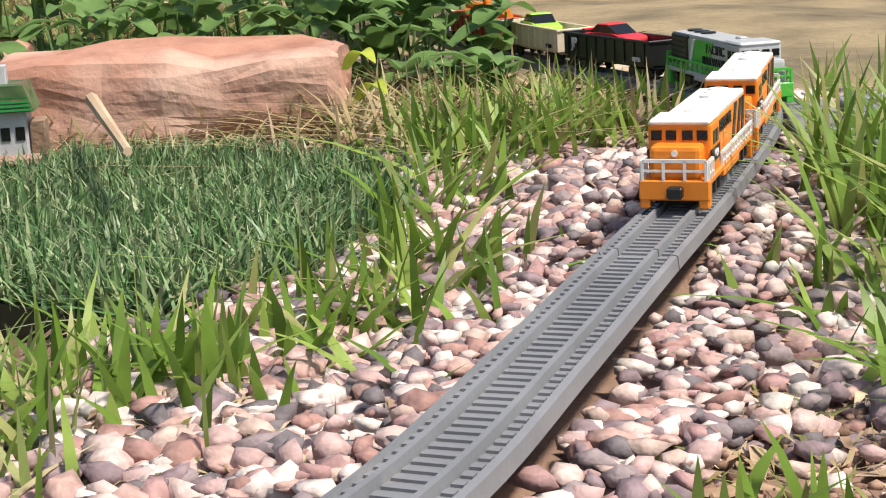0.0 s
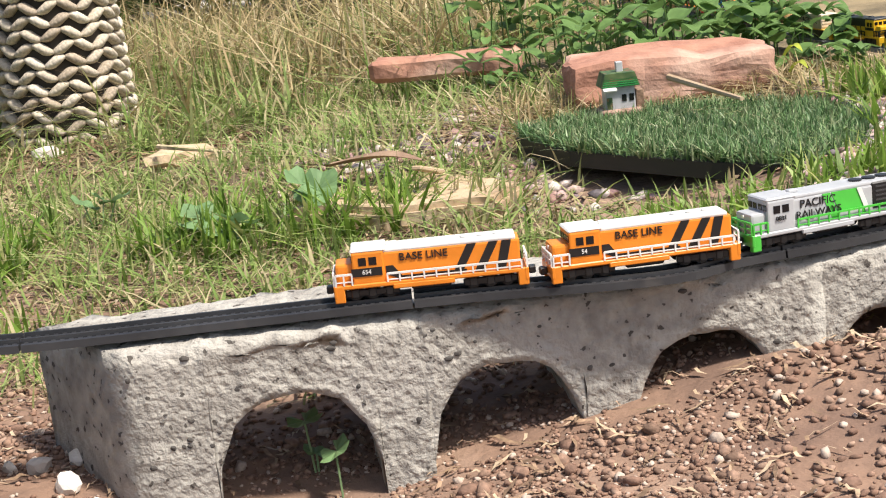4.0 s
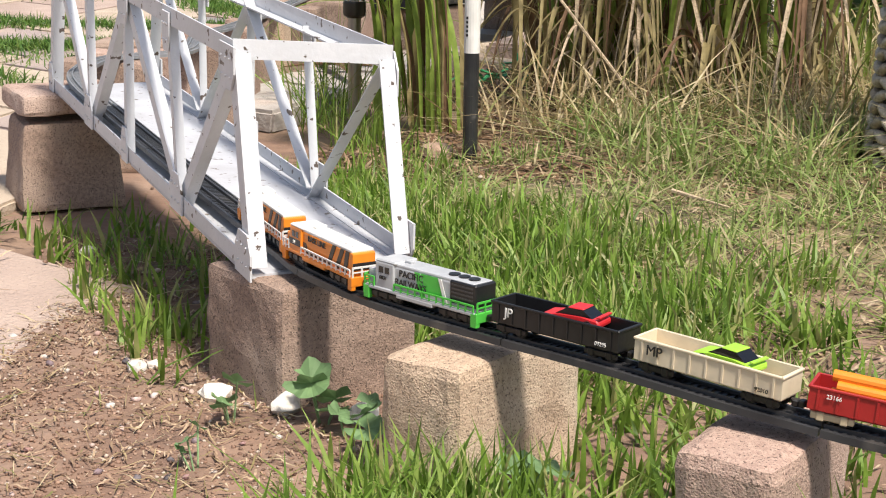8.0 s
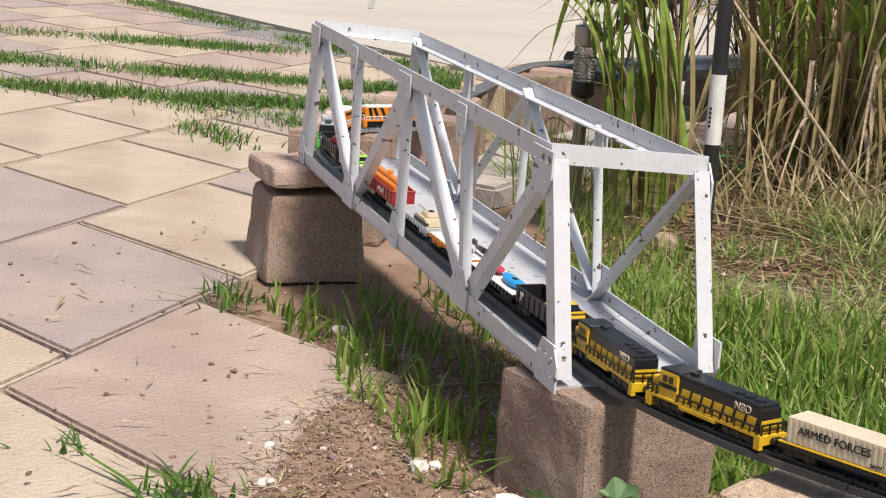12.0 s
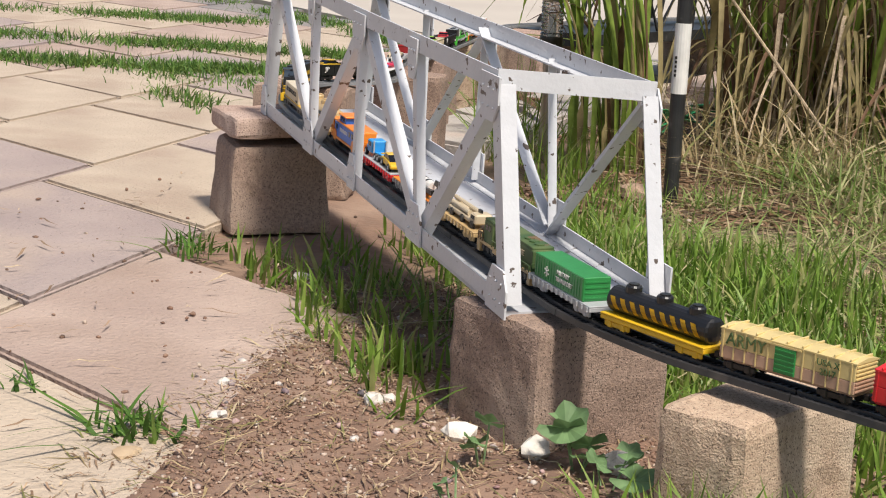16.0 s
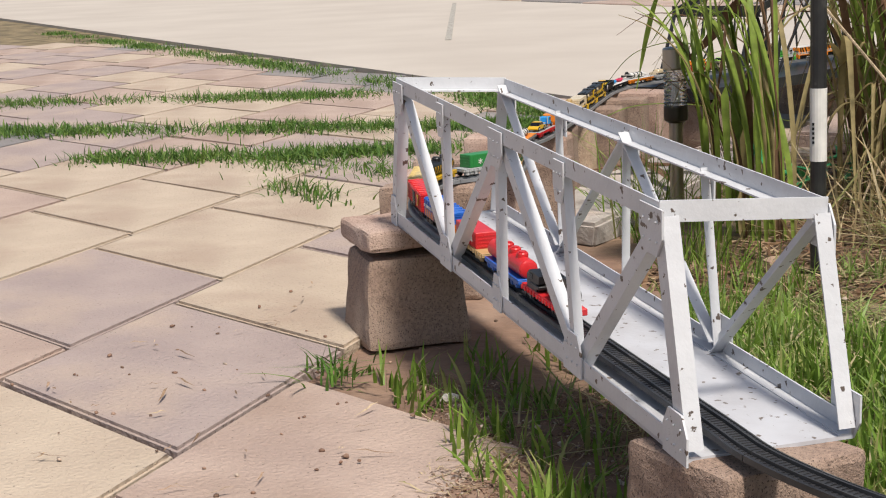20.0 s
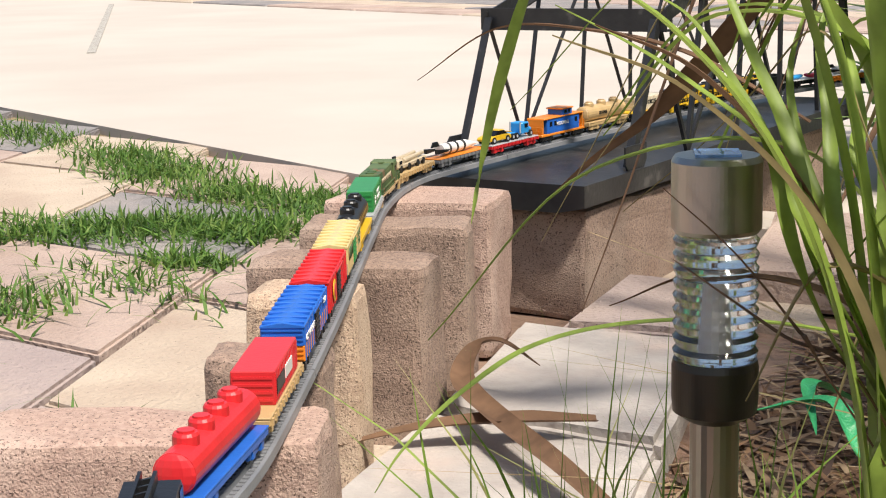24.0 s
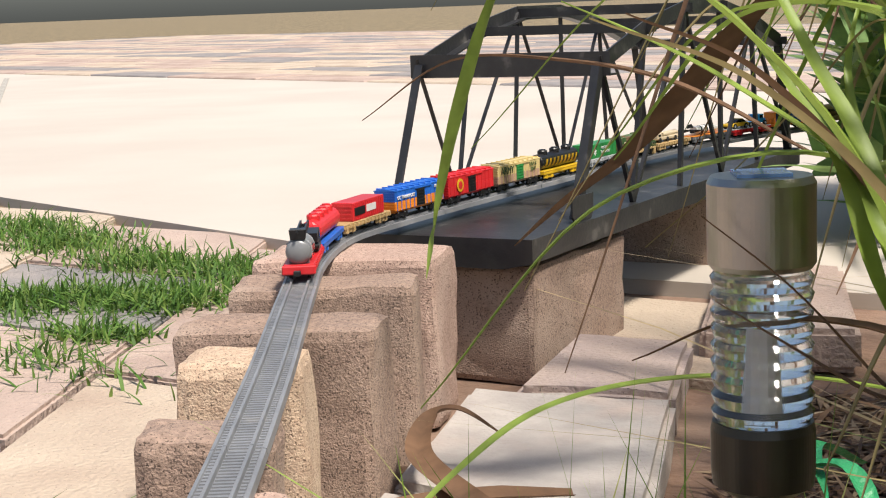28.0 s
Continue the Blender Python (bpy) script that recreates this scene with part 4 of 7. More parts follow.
def toy_car(k, label, x, z, paint, yaw=0, truck=False, name="toy_car"):
    v = load(name, label, "toy car", k)
    m = pose(x, 0, z, 0, 0, yaw)

    def add(nm, b, mt, par=v):
        bmesh.ops.transform(b, matrix=m, verts=b.verts)
        return part(nm, b, mt, par, smooth=False)

    low = prism([(-.020, .0030), (-.0205, .0062), (-.019, .0082), (-.008, .0088), (.008, .0084), (.0195, .0068), (.0205, .0040), (.0195, .0028)], -.0085, .0085)
    bmesh.ops.bevel(low, geom=low.edges[:], offset=.0009, segments=1, affect="EDGES")
    bmesh.ops.recalc_face_normals(low, faces=low.faces)
    add("car_body", low, paint)
    cabn = prism([(-.015, .0084), (-.0085, .0128), (.0020, .0130), (.0105, .0082)], -.0070, .0070)
    bmesh.ops.recalc_face_normals(cabn, faces=cabn.faces)
    add("glasshouse", cabn, M["window"])
    add("car_roof", box((-.0035, 0, .0131), (.0105, .0136, .0010), bev=.0004), paint)
    add("rear_wing", box((-.0195, 0, .0100), (.0024, .0160, .0009)), paint)
    for sx in (.0125, -.0125):
        for sy in (1, -1):
            w = cyl((sx, sy * .0066, .0036), (sx, sy * .0092, .0036), .0037, n=12)
            tyre = add("tyre", w, M["rubber"])
            add("hub", cyl((sx, sy * .0091, .0036), (sx, sy * .0095, .0036), .0018, n=8), M["silver"], tyre)
    return v


def boxcar(k, label, top, low, door, texts, split=.5):
    v = vehicle("toy_boxcar", label, "toy wagon", k)
    running_gear(v, M["black"] if low is not M["tan"] else M["tan"])
    part("underframe", box((0, 0, .0138), (.094, .018, .0022), bev=.0005), low, v)
    zs = .0148 + .0185 * split
    part("lower_body", box((0, 0, (.0148 + zs) / 2), (.096, .0230, zs - .0148), bev=.0004), low, v)
    part("upper_body", box((0, 0, (zs + .0333) / 2), (.096, .0230, .0333 - zs), bev=.0004), top, v)
    r = prism([(-.0118, .0330), (-.0118, .0338), (0, .0356), (.0118, .0338), (.0118, .0330)], -.0485, .0485)
    bmesh.ops.recalc_face_normals(r, faces=r.faces)
    bmesh.ops.rotate(r, verts=r.verts, cent=(0, 0, 0), matrix=Matrix.Rotation(math.pi / 2, 3, "Z"))
    rf = part("roof", r, top, v)
    for i in range(9):
        part("roof_rib", box((-.044 + i * .011, 0, .0349), (.0012, .0225, .0016), bev=.0003), top, rf)
    for sy in (1, -1):
        d = part("sliding_door", box((.000, sy * .0119, .0236), (.0150, .0010, .0166), bev=.0003), door, v)
        for i in range(5):
            part("door_rib", box((0, sy * .0126, .0175 + i * .0030), (.0140, .0005, .0008)), door, d)
        part("door_rail", box((.006, sy * .0120, .0322), (.034, .0010, .0010)), top, v)
        for i in range(12):
            x = -.0455 + i * .0083
            if abs(x) > .0095:
                part("rib", box((x, sy * .0117, .0240), (.0008, .0006, .0180)), top if split < .3 else low if split > .7 else top, v)
    for sx in (1, -1):
        for i in range(7):
            part("end_rib", box((sx * .0483, 0, .0165 + i * .0025), (.0008, .0215, .0009)), low if .0165 + i * .0025 < zs else top, v)
    for txt, size, x, z, m_ in texts:
        letters(txt, size, m_, v, LEFT(x, .0123, z))
        letters(txt, size, m_, v, RIGHT(-x, -.0123, z))
    return v


def container(k, label, material, x, ln, h, z, texts=(), bars=()):
    v = load("toy_shipping_container", label, "toy container", k)
    b = part("shell", box((x, 0, z + h / 2), (ln, .0212, h), bev=.0005), material, v)
    n = int(ln / .0040)
    for i in range(n):
        for sy in (1, -1):
            part("corrugation", box((x - ln / 2 + ln * (i + .5) / n, sy * .0107, z + h / 2), (.0018, .0005, h - .003)), material, b)
    for sx in (1, -1):
        for i in range(4):
            part("end_rib", box((x + sx * (ln / 2 + .0002), 0, z + h * (i + .7) / 4.6), (.0006, .0185, .0012)), material, b)
    for txt, size, xx, zz, m_ in texts:
        letters(txt, size, m_, v, LEFT(xx, .0111, zz))
        letters(txt, size, m_, v, RIGHT(-xx, -.0111, zz))
    for xx, zz, w, hh, m_ in bars:
        for sy in (1, -1):
            part("logo_bar", box((xx * sy, sy * .0110, zz), (w, .0006, hh)), m_, v)
    return v


def tank_wagon(k, label, deck, tank, stripe, domes, text=""):
    v = flat_wagon(k, label, deck, rib=False)
    body = cyl((-.046, 0, .0262), (.046, 0, .0262), .0090, n=20)
    tk = part("tank", body, tank, v, smooth=False)
    for sx in (1, -1):
        part("tank_end", ball((sx * .046, 0, .0262), (.0026, .0088, .0088)), tank, tk)
    for i in range(domes):
        x = -.030 + i * .060 / max(1, domes - 1)
        d = part("dome", lathe([(.0056, 0), (.0056, .0040), (.0048, .0052)], 16, at=(x, 0, .0336)), tank, tk)
        part("dome_lid", lathe([(.0036, 0), (.0036, .0010)], 12, at=(x, 0, .0388)), tank, d)
    if text:
        letters(text, .0050, M["black"], tk, LEFT(-.012, .0093, .0262))
        letters(text, .0050, M["black"], tk, RIGHT(-.012, -.0093, .0262))
    if stripe:
        for i in range(9):
            x = -.042 + i * .0095
            for sy in (1, -1):
                b = bmesh.new()
                q = []
                for lean, a in ((0, -.55), (.001, -.3), (.002, -.05), (.003, .2), (.004, .4)):
                    q.append([b.verts.new((x + lean * 1.2 + u, sy * .00915 * math.cos(a), .0262 + .00915 * math.sin(a))) for u in (0, .0046)])
                for p, r in zip(q, q[1:]):
                    b.faces.new((p[0], p[1], r[1], r[0]))
                bmesh.ops.solidify(b, geom=b.faces[:], thickness=.0002)
                part("hazard_stripe", b, stripe, tk)
    return v


def rocket_load(k, label, body, z=.0174):
    v = load("toy_rocket", label, "toy rocket", k)
    b = cyl((-.030, 0, z + .0062), (.020, 0, z + .0058), .0058, .0052, n=16)
    b = cyl((.020, 0, z + .0058), (.044, 0, z + .0046), .0052, .0008, n=16, bm=b)
    part("fuselage", b, body, v)
    for x in (-.018, -.004, .010):
        part("band", cyl((x, 0, z + .0061), (x + .003, 0, z + .0060), .0060, .0060, n=16), M["black"], v)
    for sy in (1, -1):
        f = prism([(-.046, z + .004), (-.028, z + .0052), (-.022, z + .0066), (-.046, z + .0085)], sy * .0045, sy * .0085)
        bmesh.ops.recalc_face_normals(f, faces=f.faces)
        part("fin", f, M["black"], v)
    part("tail_fin", box((-.038, 0, z + .0125), (.016, .0014, .0050), taper=(.5, 1)), M["black"], v)
    return v


def build_train():
    W, K = M["white"], M["black"]
    locomotive(0, "orange toy diesel locomotive with white roof and black diagonal stripes", M["orange"], W, M["orange"], W, K, "stripes",
               [("BASE LINE", .0060, .0030, .0286, K, .0091), ("654", .0034, .0345, .0226, W, .0112)])
    locomotive(1, "second orange toy diesel locomotive with white roof and black stripes", M["orange"], W, M["orange"], W, K, "stripes",
               [("BASE LINE", .0060, .0030, .0286, K, .0091), ("54", .0034, .0345, .0226, W, .0112)])
    locomotive(2, "silver and bright green toy diesel locomotive with black rear hood", M["silver"], M["silver"], M["silver"], M["green"], K, "green",
               [("PACIFIC", .0066, .0090, .0285, K, .0091), ("RAILWAYS", .0062, .0090, .0225, K, .0098), ("0831", .0036, .0340, .0232, K, .0112)])
    gondola(3, "black open toy gondola wagon with white initials", K, [("JP", .0085, .034, .0222, W), ("09295", .0034, -.036, .0176, W)])
    toy_car(3, "small red toy car lying in a black gondola", -.008, .0205, M["red"], 8)
    gondola(4, "cream open toy gondola wagon with black initials", M["cream"], [("MP", .0085, .034, .0222, K), ("92010", .0034, -.036, .0176, K)], M["black"])
    toy_car(4, "small lime green toy sports car in a cream gondola", -.008, .0205, M["lime"], -5)
    gondola(5, "dark red open toy gondola wagon with white letters", M["maroon"], [("M G D", .0066, -.010, .0212, W), ("23166", .0034, .034, .0236, W)], M["beige"])
    v = load("toy_pipe_bundle", "bundle of orange plastic pipes stacked in a red gondola", "toy pipes", 5)
    for y, z in ((-.0066, .0220), (0, .0220), (.0066, .0220), (-.0034, .0275), (.0034, .0275), (0, .0325)):
        part("pipe", cyl((-.038 + abs(y), y, z), (.038 - abs(y), y, z), .0034, n=12), M["orange"], v)
    part("lifting_loop", lathe([(.0018, 0), (.0030, .002), (.0026, .0045), (.0012, .0060)], 10, at=(.0, 0, .0345)), M["orange"], v)
    flat_wagon(6, "light grey plastic toy flat wagon", M["silver"])
    v = load("toy_tank", "tan toy army tank on a grey flat wagon", "toy tank", 6)
    hx = prism([(-.044, .0178), (-.042, .0224), (-.034, .0238), (-.012, .0238), (-.006, .0216), (-.006, .0178)], -.0100, .0100)
    bmesh.ops.recalc_face_normals(hx, faces=hx.faces)
    part("hull", hx, M["beige"], v)
    part("turret", box((-.024, 0, .0258), (.020, .0140, .0050), bev=.0014, taper=(.75, .7)), M["beige"], v)
    part("gun_barrel", cyl((-.016, 0, .0262), (.010, 0, .0270), .0010, n=8), M["beige"], v)
    for sy in (1, -1):
        part("caterpillar_track", box((-.025, sy * .0088, .0194), (.038, .0040, .0040), bev=.0014), K, v)
    part("hatch", lathe([(.0026, 0), (.0026, .0012)], 10, at=(-.026, 0, .0282)), K, v)
    flat_wagon(7, "orange toy flat wagon with white deck", M["orange"], W)
    rocket_load(7, "white toy rocket with black fins strapped to an orange wagon", W)
    flat_wagon(8, "black toy flat wagon with white deck", K, W)
    for x, mt, lb, yw in ((.022, M["pink"], "red", 4), (-.026, M["skyblue"], "blue", -6)):
        v = load("toy_kayak", lb + " toy kayak lying on a white wagon deck", "toy boat", 8)
        b = ball((x, 0, .0205), (.0215, .0066, .0036), None, 20, 10)
        for q in b.verts:
            f = abs(q.co.x - x) / .0215
            q.co.z += .0022 * f * f
        part("hull", b, mt, v, smooth=True)
        part("seat_opening", ball((x - .002, 0, .0232), (.0055, .0030, .0014)), K, v)
    gondola(9, "black open toy gondola wagon with white initials", K, [("JP", .0085, .034, .0222, W), ("09295", .0034, -.036, .0176, W)])
    toy_car(9, "yellow toy car resting high in a black gondola", -.020, .0205, M["yellow"], 3)
    for k in (10, 11):
        locomotive(k, "yellow toy diesel locomotive with black roof and number panel", M["yellow"], K, M["yellow"], K, K, "yellow",
                   [("8689", .0042, .0340, .0236, K, .0112), ("NBD", .0072, -.034, .0288, M["cream"], .0092)])
    v = flat_wagon(12, "black toy flat wagon with bright yellow deck", K, M["yellow"], rib=False)
    container(12, "cream toy container with black stencilled words on a yellow deck", M["cream"], .008, .072, .0165, .0174,
              [("ARMED FORCES", .0072, .010, .0268, K), ("50177", .0032, -.020, .0200, K)])
    tank_wagon(13, "tan toy tank wagon with three square domes", M["tan"], M["tan"], None, 3, "DEFENSE")
    caboose(14)
    flat_wagon(15, "red toy flat wagon with grey deck", M["red"], M["silver"])
    truck(15)
    toy_car(15, "yellow toy sports car with black roof on a red flat wagon", -.026, .0174, M["yellow"], 176)
    flat_wagon(16, "grey toy flat wagon with orange deck", M["grey"], M["orange"])
    rocket_load(16, "white toy missile with black fins on an orange deck", W)
    flat_wagon(17, "tan toy flat wagon", M["tan"])
    missile_truck(17)
    locomotive(18, "camouflage green and brown toy military locomotive", M["camo"], M["camo"], M["tan"], M["camo"], K, "camo",
               [("MILITARY DEFENSE", .0058, -.0100, .0262, M["beige"], .0091)])
    flat_wagon(19, "light silver plastic toy flat wagon", M["silver"])
    container(19, "green toy container with white star and lettering", M["forest"], .002, .078, .0170, .0174,
              [("MILITARY", .0046, -.006, .0286, W), ("TRANSPORT", .0046, -.008, .0236, W), ("*", .0170, .020, .0215, W)])
    tank_wagon(20, "black toy tank wagon with yellow hazard stripes and three domes", M["yellow"], K, M["yellow"], 3)
    boxcar(21, "tan toy boxcar with dark green army lettering", M["army_tan"], M["army_brown"], M["forest"],
           [("ARMY", .0112, .0285, .0276, M["camo"]), ("USA X", .0056, -.030, .0292, M["camo"]), ("2017", .0056, -.030, .0236, M["camo"])], split=.42)
    boxcar(22, "bright red toy boxcar with black door and gold emblem", M["red"], M["red"], K, [])
    v = TRAIN[-1][0]
    for sy in (1, -1):
        b = lathe([(.0066, 0), (.0066, .0005)], 20)
        part("emblem", b, M["yellow"], v).matrix_basis = pose(-.026, sy * .0122, .0245, -90 * sy, 0, 0)
        part("emblem_centre", lathe([(.0040, 0), (.0040, .0008)], 16), M["red"], v).matrix_basis = pose(-.026, sy * .0122, .0245, -90 * sy, 0, 0)
    boxcar(23, "blue over orange toy boxcar with white lettering", M["blue"], M["orange"], K, [("OC TRANSPORT", .0046, .0290, .0268, W), ("51234", .0038, -.032, .0300, W)], .46)
    flat_wagon(24, "tan toy flat wagon", M["tan"])
    container(24, "red toy container with black and white logo blocks", M["red"], .004, .066, .0165, .0174, (),
              [(.016, .0258, .022, .0070, K), (-.008, .0262, .020, .0062, W)])
    tank_wagon(25, "glossy red toy tank wagon on a blue frame", M["blue"], M["red"], None, 4)
    engine(26)


def caboose(k):
    v = vehicle("toy_caboose", "blue toy caboose with orange roof and cupola", "toy wagon", k)
    running_gear(v, M["black"])
    part("underframe", box((0, 0, .0140), (.096, .0215, .0026), bev=.0005), M["orange"], v)
    part("body", box((0, 0, .0232), (.072, .0205, .0160), bev=.0005), M["blue"], v)
    part("roof", box((0, 0, .0320), (.088, .0225, .0018), bev=.0006), M["orange"], v)
    cu = part("cupola", box((.010, 0, .0358), (.022, .0190, .0066), bev=.0005), M["blue"], v)
    part("cupola_roof", box((.010, 0, .0398), (.026, .0210, .0016), bev=.0005), M["orange"], cu)
    for sy in (1, -1):
        for x in (.014, .006):
            part("cupola_window", box((x, sy * .0096, .0364), (.0046, .0005, .0034)), M["window"], cu)
        for x in (-.028, -.018, .028):
            part("window", box((x, sy * .0103, .0258), (.0052, .0006, .0050)), M["window"], v)
        letters("REDONDO", .0054, M["white"], v, LEFT(.002, .0106, .0246) if sy > 0 else RIGHT(-.002, -.0106, .0246))
    for sx in (1, -1):
        end_rail(v, M["orange"], sx * .0470, .0200, .0152, .0232)
        part("corner_post", box((sx * .0440, 0, .0236), (.0016, .0195, .0160)), M["orange"], v)
        part("end_wheel_brace", lathe([(.006, 0), (.006, .0006)], 14), M["orange"], v).matrix_basis = pose(sx * .033, .0104, .0165, -90, 0, 0)


def truck(k):
    v = load("toy_lorry", "blue metallic toy lorry cab on a red flat wagon", "toy lorry", k)
    z = .0174
    part("lorry_cab", box((.028, 0, z + .0100), (.0150, .0150, .0120), bev=.0010), M["skyblue"], v)
    part("bonnet", box((.0390, 0, z + .0066), (.0090, .0120, .0062), bev=.0012), M["skyblue"], v)
    part("lorry_windscreen", box((.0358, 0, z + .0128), (.0006, .0128, .0044)), M["window"], v)
    for sy in (1, -1):
        part("side_window", box((.0290, sy * .0076, z + .0126), (.0070, .0005, .0040)), M["window"], v)
        part("exhaust_stack", cyl((.0185, sy * .0062, z + .005), (.0185, sy * .0062, z + .0170), .0009, n=8), M["silver"], v)
    part("chassis", box((.014, 0, z + .0042), (.034, .0080, .0024), bev=.0005), M["skyblue"], v)
    part("fifth_wheel", box((.004, 0, z + .0062), (.0100, .0100, .0020), bev=.0006), M["skyblue"], v)
    for x in (.0385, .0085, .0005):
        for sy in (1, -1):
            t = part("tyre", cyl((x, sy * .0058, z + .0034), (x, sy * .0084, z + .0034), .0035, n=12), M["rubber"], v)
            part("hub", cyl((x, sy * .0083, z + .0034), (x, sy * .0087, z + .0034), .0017, n=8), M["silver"], t)


def missile_truck(k):
    v = load("toy_missile_lorry", "beige toy army missile lorry on a tan flat wagon", "toy lorry", k)
    z = .0174
    part("lorry_bed", box((.002, 0, z + .0050), (.070, .0150, .0040), bev=.0008), M["beige"], v)
    part("lorry_cab", box((-.036, 0, z + .0080), (.0130, .0155, .0085), bev=.0014), M["beige"], v)
    part("side_window", box((-.037, 0, z + .0096), (.0070, .0160, .0030)), M["window"], v)
    for y in (-.0042, .0042):
        part("missile", cyl((-.022, y, z + .0092), (.034, y, z + .0100), .0024, .0018, n=10), M["beige"], v)
    part("launcher", box((.006, 0, z + .0080), (.020, .0110, .0030), bev=.0006), M["beige"], v)
    part("roof_gun", box((-.034, 0, z + .0136), (.006, .0020, .0026)), M["black"], v)
    for x in (-.036, -.014, .010, .026):
        for sy in (1, -1):
            part("tyre", cyl((x, sy * .0062, z + .0032), (x, sy * .0086, z + .0032), .0033, n=12), M["rubber"], v)


def engine(k):
    """The crane wagon at the tail, with a grey tank at its rear end."""
    v = vehicle("toy_crane_wagon", "red toy crane wagon with black jib and grey tank", "toy wagon", k)
    running_gear(v, M["black"])
    part("underframe", box((0, 0, .0146), (.100, .0228, .0042), bev=.0006), M["red"], v)
    part("buffer_beam", box((-.0505, 0, .0140), (.0030, .0250, .0066), bev=.0008), M["red"], v)
    for i in range(13):
        for sy in (1, -1):
            part("stake_pocket", box((-.046 + i * .0077, sy * .0119, .0148), (.0026, .0012, .0036)), M["red"], v)
    part("deck", box((0, 0, .0172), (.098, .0222, .0014), bev=.0003), M["red"], v)
    tk = part("tank", cyl((-.046, 0, .0272), (-.012, 0, .0272), .0096, n=24), M["grey"], v)
    part("tank_end", ball((-.046, 0, .0272), (.0042, .0094, .0094), None, 20, 10), M["grey"], tk, smooth=True)
    for x in (-.040, -.016):
        part("tank_band", cyl((x, 0, .0272), (x + .0016, 0, .0272), .0099, n=24), M["silver"], tk)
        part("saddle", box((x, 0, .0190), (.004, .0150, .0040)), M["grey"], tk)
    for sy in (1, -1):
        for i in range(4):
            part("rung", box((-.030, sy * .0098, .0225 + i * .0028), (.0046, .0006, .0007)), M["darkgrey"], tk)
        letters("PTFD", .0062, M["maroon"], tk, LEFT(-.027, .0098, .0272) if sy > 0 else RIGHT(-.027, -.0098, .0272))
    cb = prism([(.012, .0180), (.012, .0250), (.006, .0262), (.006, .0330), (.030, .0345), (.036, .0300), (.036, .0180)], -.0105, .0105)
    bmesh.ops.recalc_face_normals(cb, faces=cb.faces)
    c = part("crane_cab", cb, M["black"], v)
    part("counterweight", box((.016, 0, .0228), (.024, .0232, .0032), bev=.0006), M["black"], c)
    part("turntable", lathe([(.010, 0), (.010, .003)], 20, at=(.022, 0, .0172)), M["black"], v)
    for sy in (1, -1):
        part("cab_window", box((.026, sy * .0107, .0300), (.008, .0005, .0046)), M["window"], c)
        part("jib", box((-.011, sy * .0028, .0378), (.062, .0014, .0046), ry=-3), M["black"], v)
    for i in range(8):
        part("jib_lace", box((-.036 + i * .0078, 0, .0378), (.0012, .0062, .0030), rz=35), M["black"], v)
    bk = part("basket", box((-.0440, 0, .0400), (.0090, .0110, .0080), bev=.0006, taper=(1.15, 1.15)), M["black"], v)
    part("basket_hook", box((-.0505, 0, .0420), (.0060, .0016, .0014)), M["black"], bk)


build_train()
PITCH = [.118] * 3 + [.107] * 7 + [.118] * 2 + [.107] * 14
START = [sum(PITCH[:k]) for k in range(27)]
HEAD = [(0, 3.587), (0.5, 3.662), (2, 3.888), (2.5, 3.955), (4.5, 4.458), (5, 4.565), (6, 4.812), (7, 5.066), (8, 5.298), (9, 5.542), (11, 6.086), (12.5, 6.446), (13.5, 6.646), (16, 7.292), (17, 7.578), (18, 7.866), (19, 8.143), (20, 8.418), (20.5, 8.548), (22, 9.008), (22.5, 9.118), (24.5, 9.573), (25, 9.658), (26, 9.833), (27, 10.038), (28, 10.248)]


def head_at(t):
    return float(np.interp(t, [h[0] for h in HEAD], [h[1] for h in HEAD]))


def vehicle_pose(s):
    """The pose of a vehicle whose middle is s metres along the line."""
    a, b = on_line(s + .034), on_line(s - .034)
    d = (a - b).normalized()
    side = Vector((0, 0, 1)).cross(d).normalized()
    m = Matrix((d, side, d.cross(side))).transposed().to_4x4()
    m.translation = (a + b) / 2
    return m


def motions():
    for ob, k in TRAIN:
        half = .059 if k in (0, 1, 2, 10, 11, 18) else .0535
        walk(ob, [(t / 2, vehicle_pose(head_at(t / 2) - START[k] - half)) for t in range(57)])

# ---------- plants, stones and clutter ----------
NR = np.random.default_rng(11)


def line_distance(x, y):
    pts = CURVE[::6, :2]
    d = np.full(len(x), 9.0)
    for i in range(0, len(pts), 40):
        q = pts[i:i + 40]
        d = np.minimum(d, np.min(np.hypot(x[:, None] - q[None, :, 0], y[:, None] - q[None, :, 1]), axis=1))
    return d


def soup(name, verts, faces4, faces3, material, label, category, kind="stuff", parent=None):
    """One mesh out of many small pieces, given as arrays."""
    me = bpy.data.meshes.new(name)
    n4, n3 = len(faces4), len(faces3)
    me.vertices.add(len(verts))
    me.vertices.foreach_set("co", np.asarray(verts, np.float32).ravel())
    me.loops.add(n4 * 4 + n3 * 3)
    me.loops.foreach_set("vertex_index", np.concatenate([np.asarray(faces4, np.int32).ravel(), np.asarray(faces3, np.int32).ravel()]))
    me.polygons.add(n4 + n3)
    me.polygons.foreach_set("loop_start", np.concatenate([np.arange(n4) * 4, n4 * 4 + np.arange(n3) * 3]).astype(np.int32))
    me.update(calc_edges=True)
    me.validate()
    me.materials.append(material)
    ob = new(name, me)
    if parent:
        ob.parent = parent
    return tagged(ob, label, category, kind=kind)


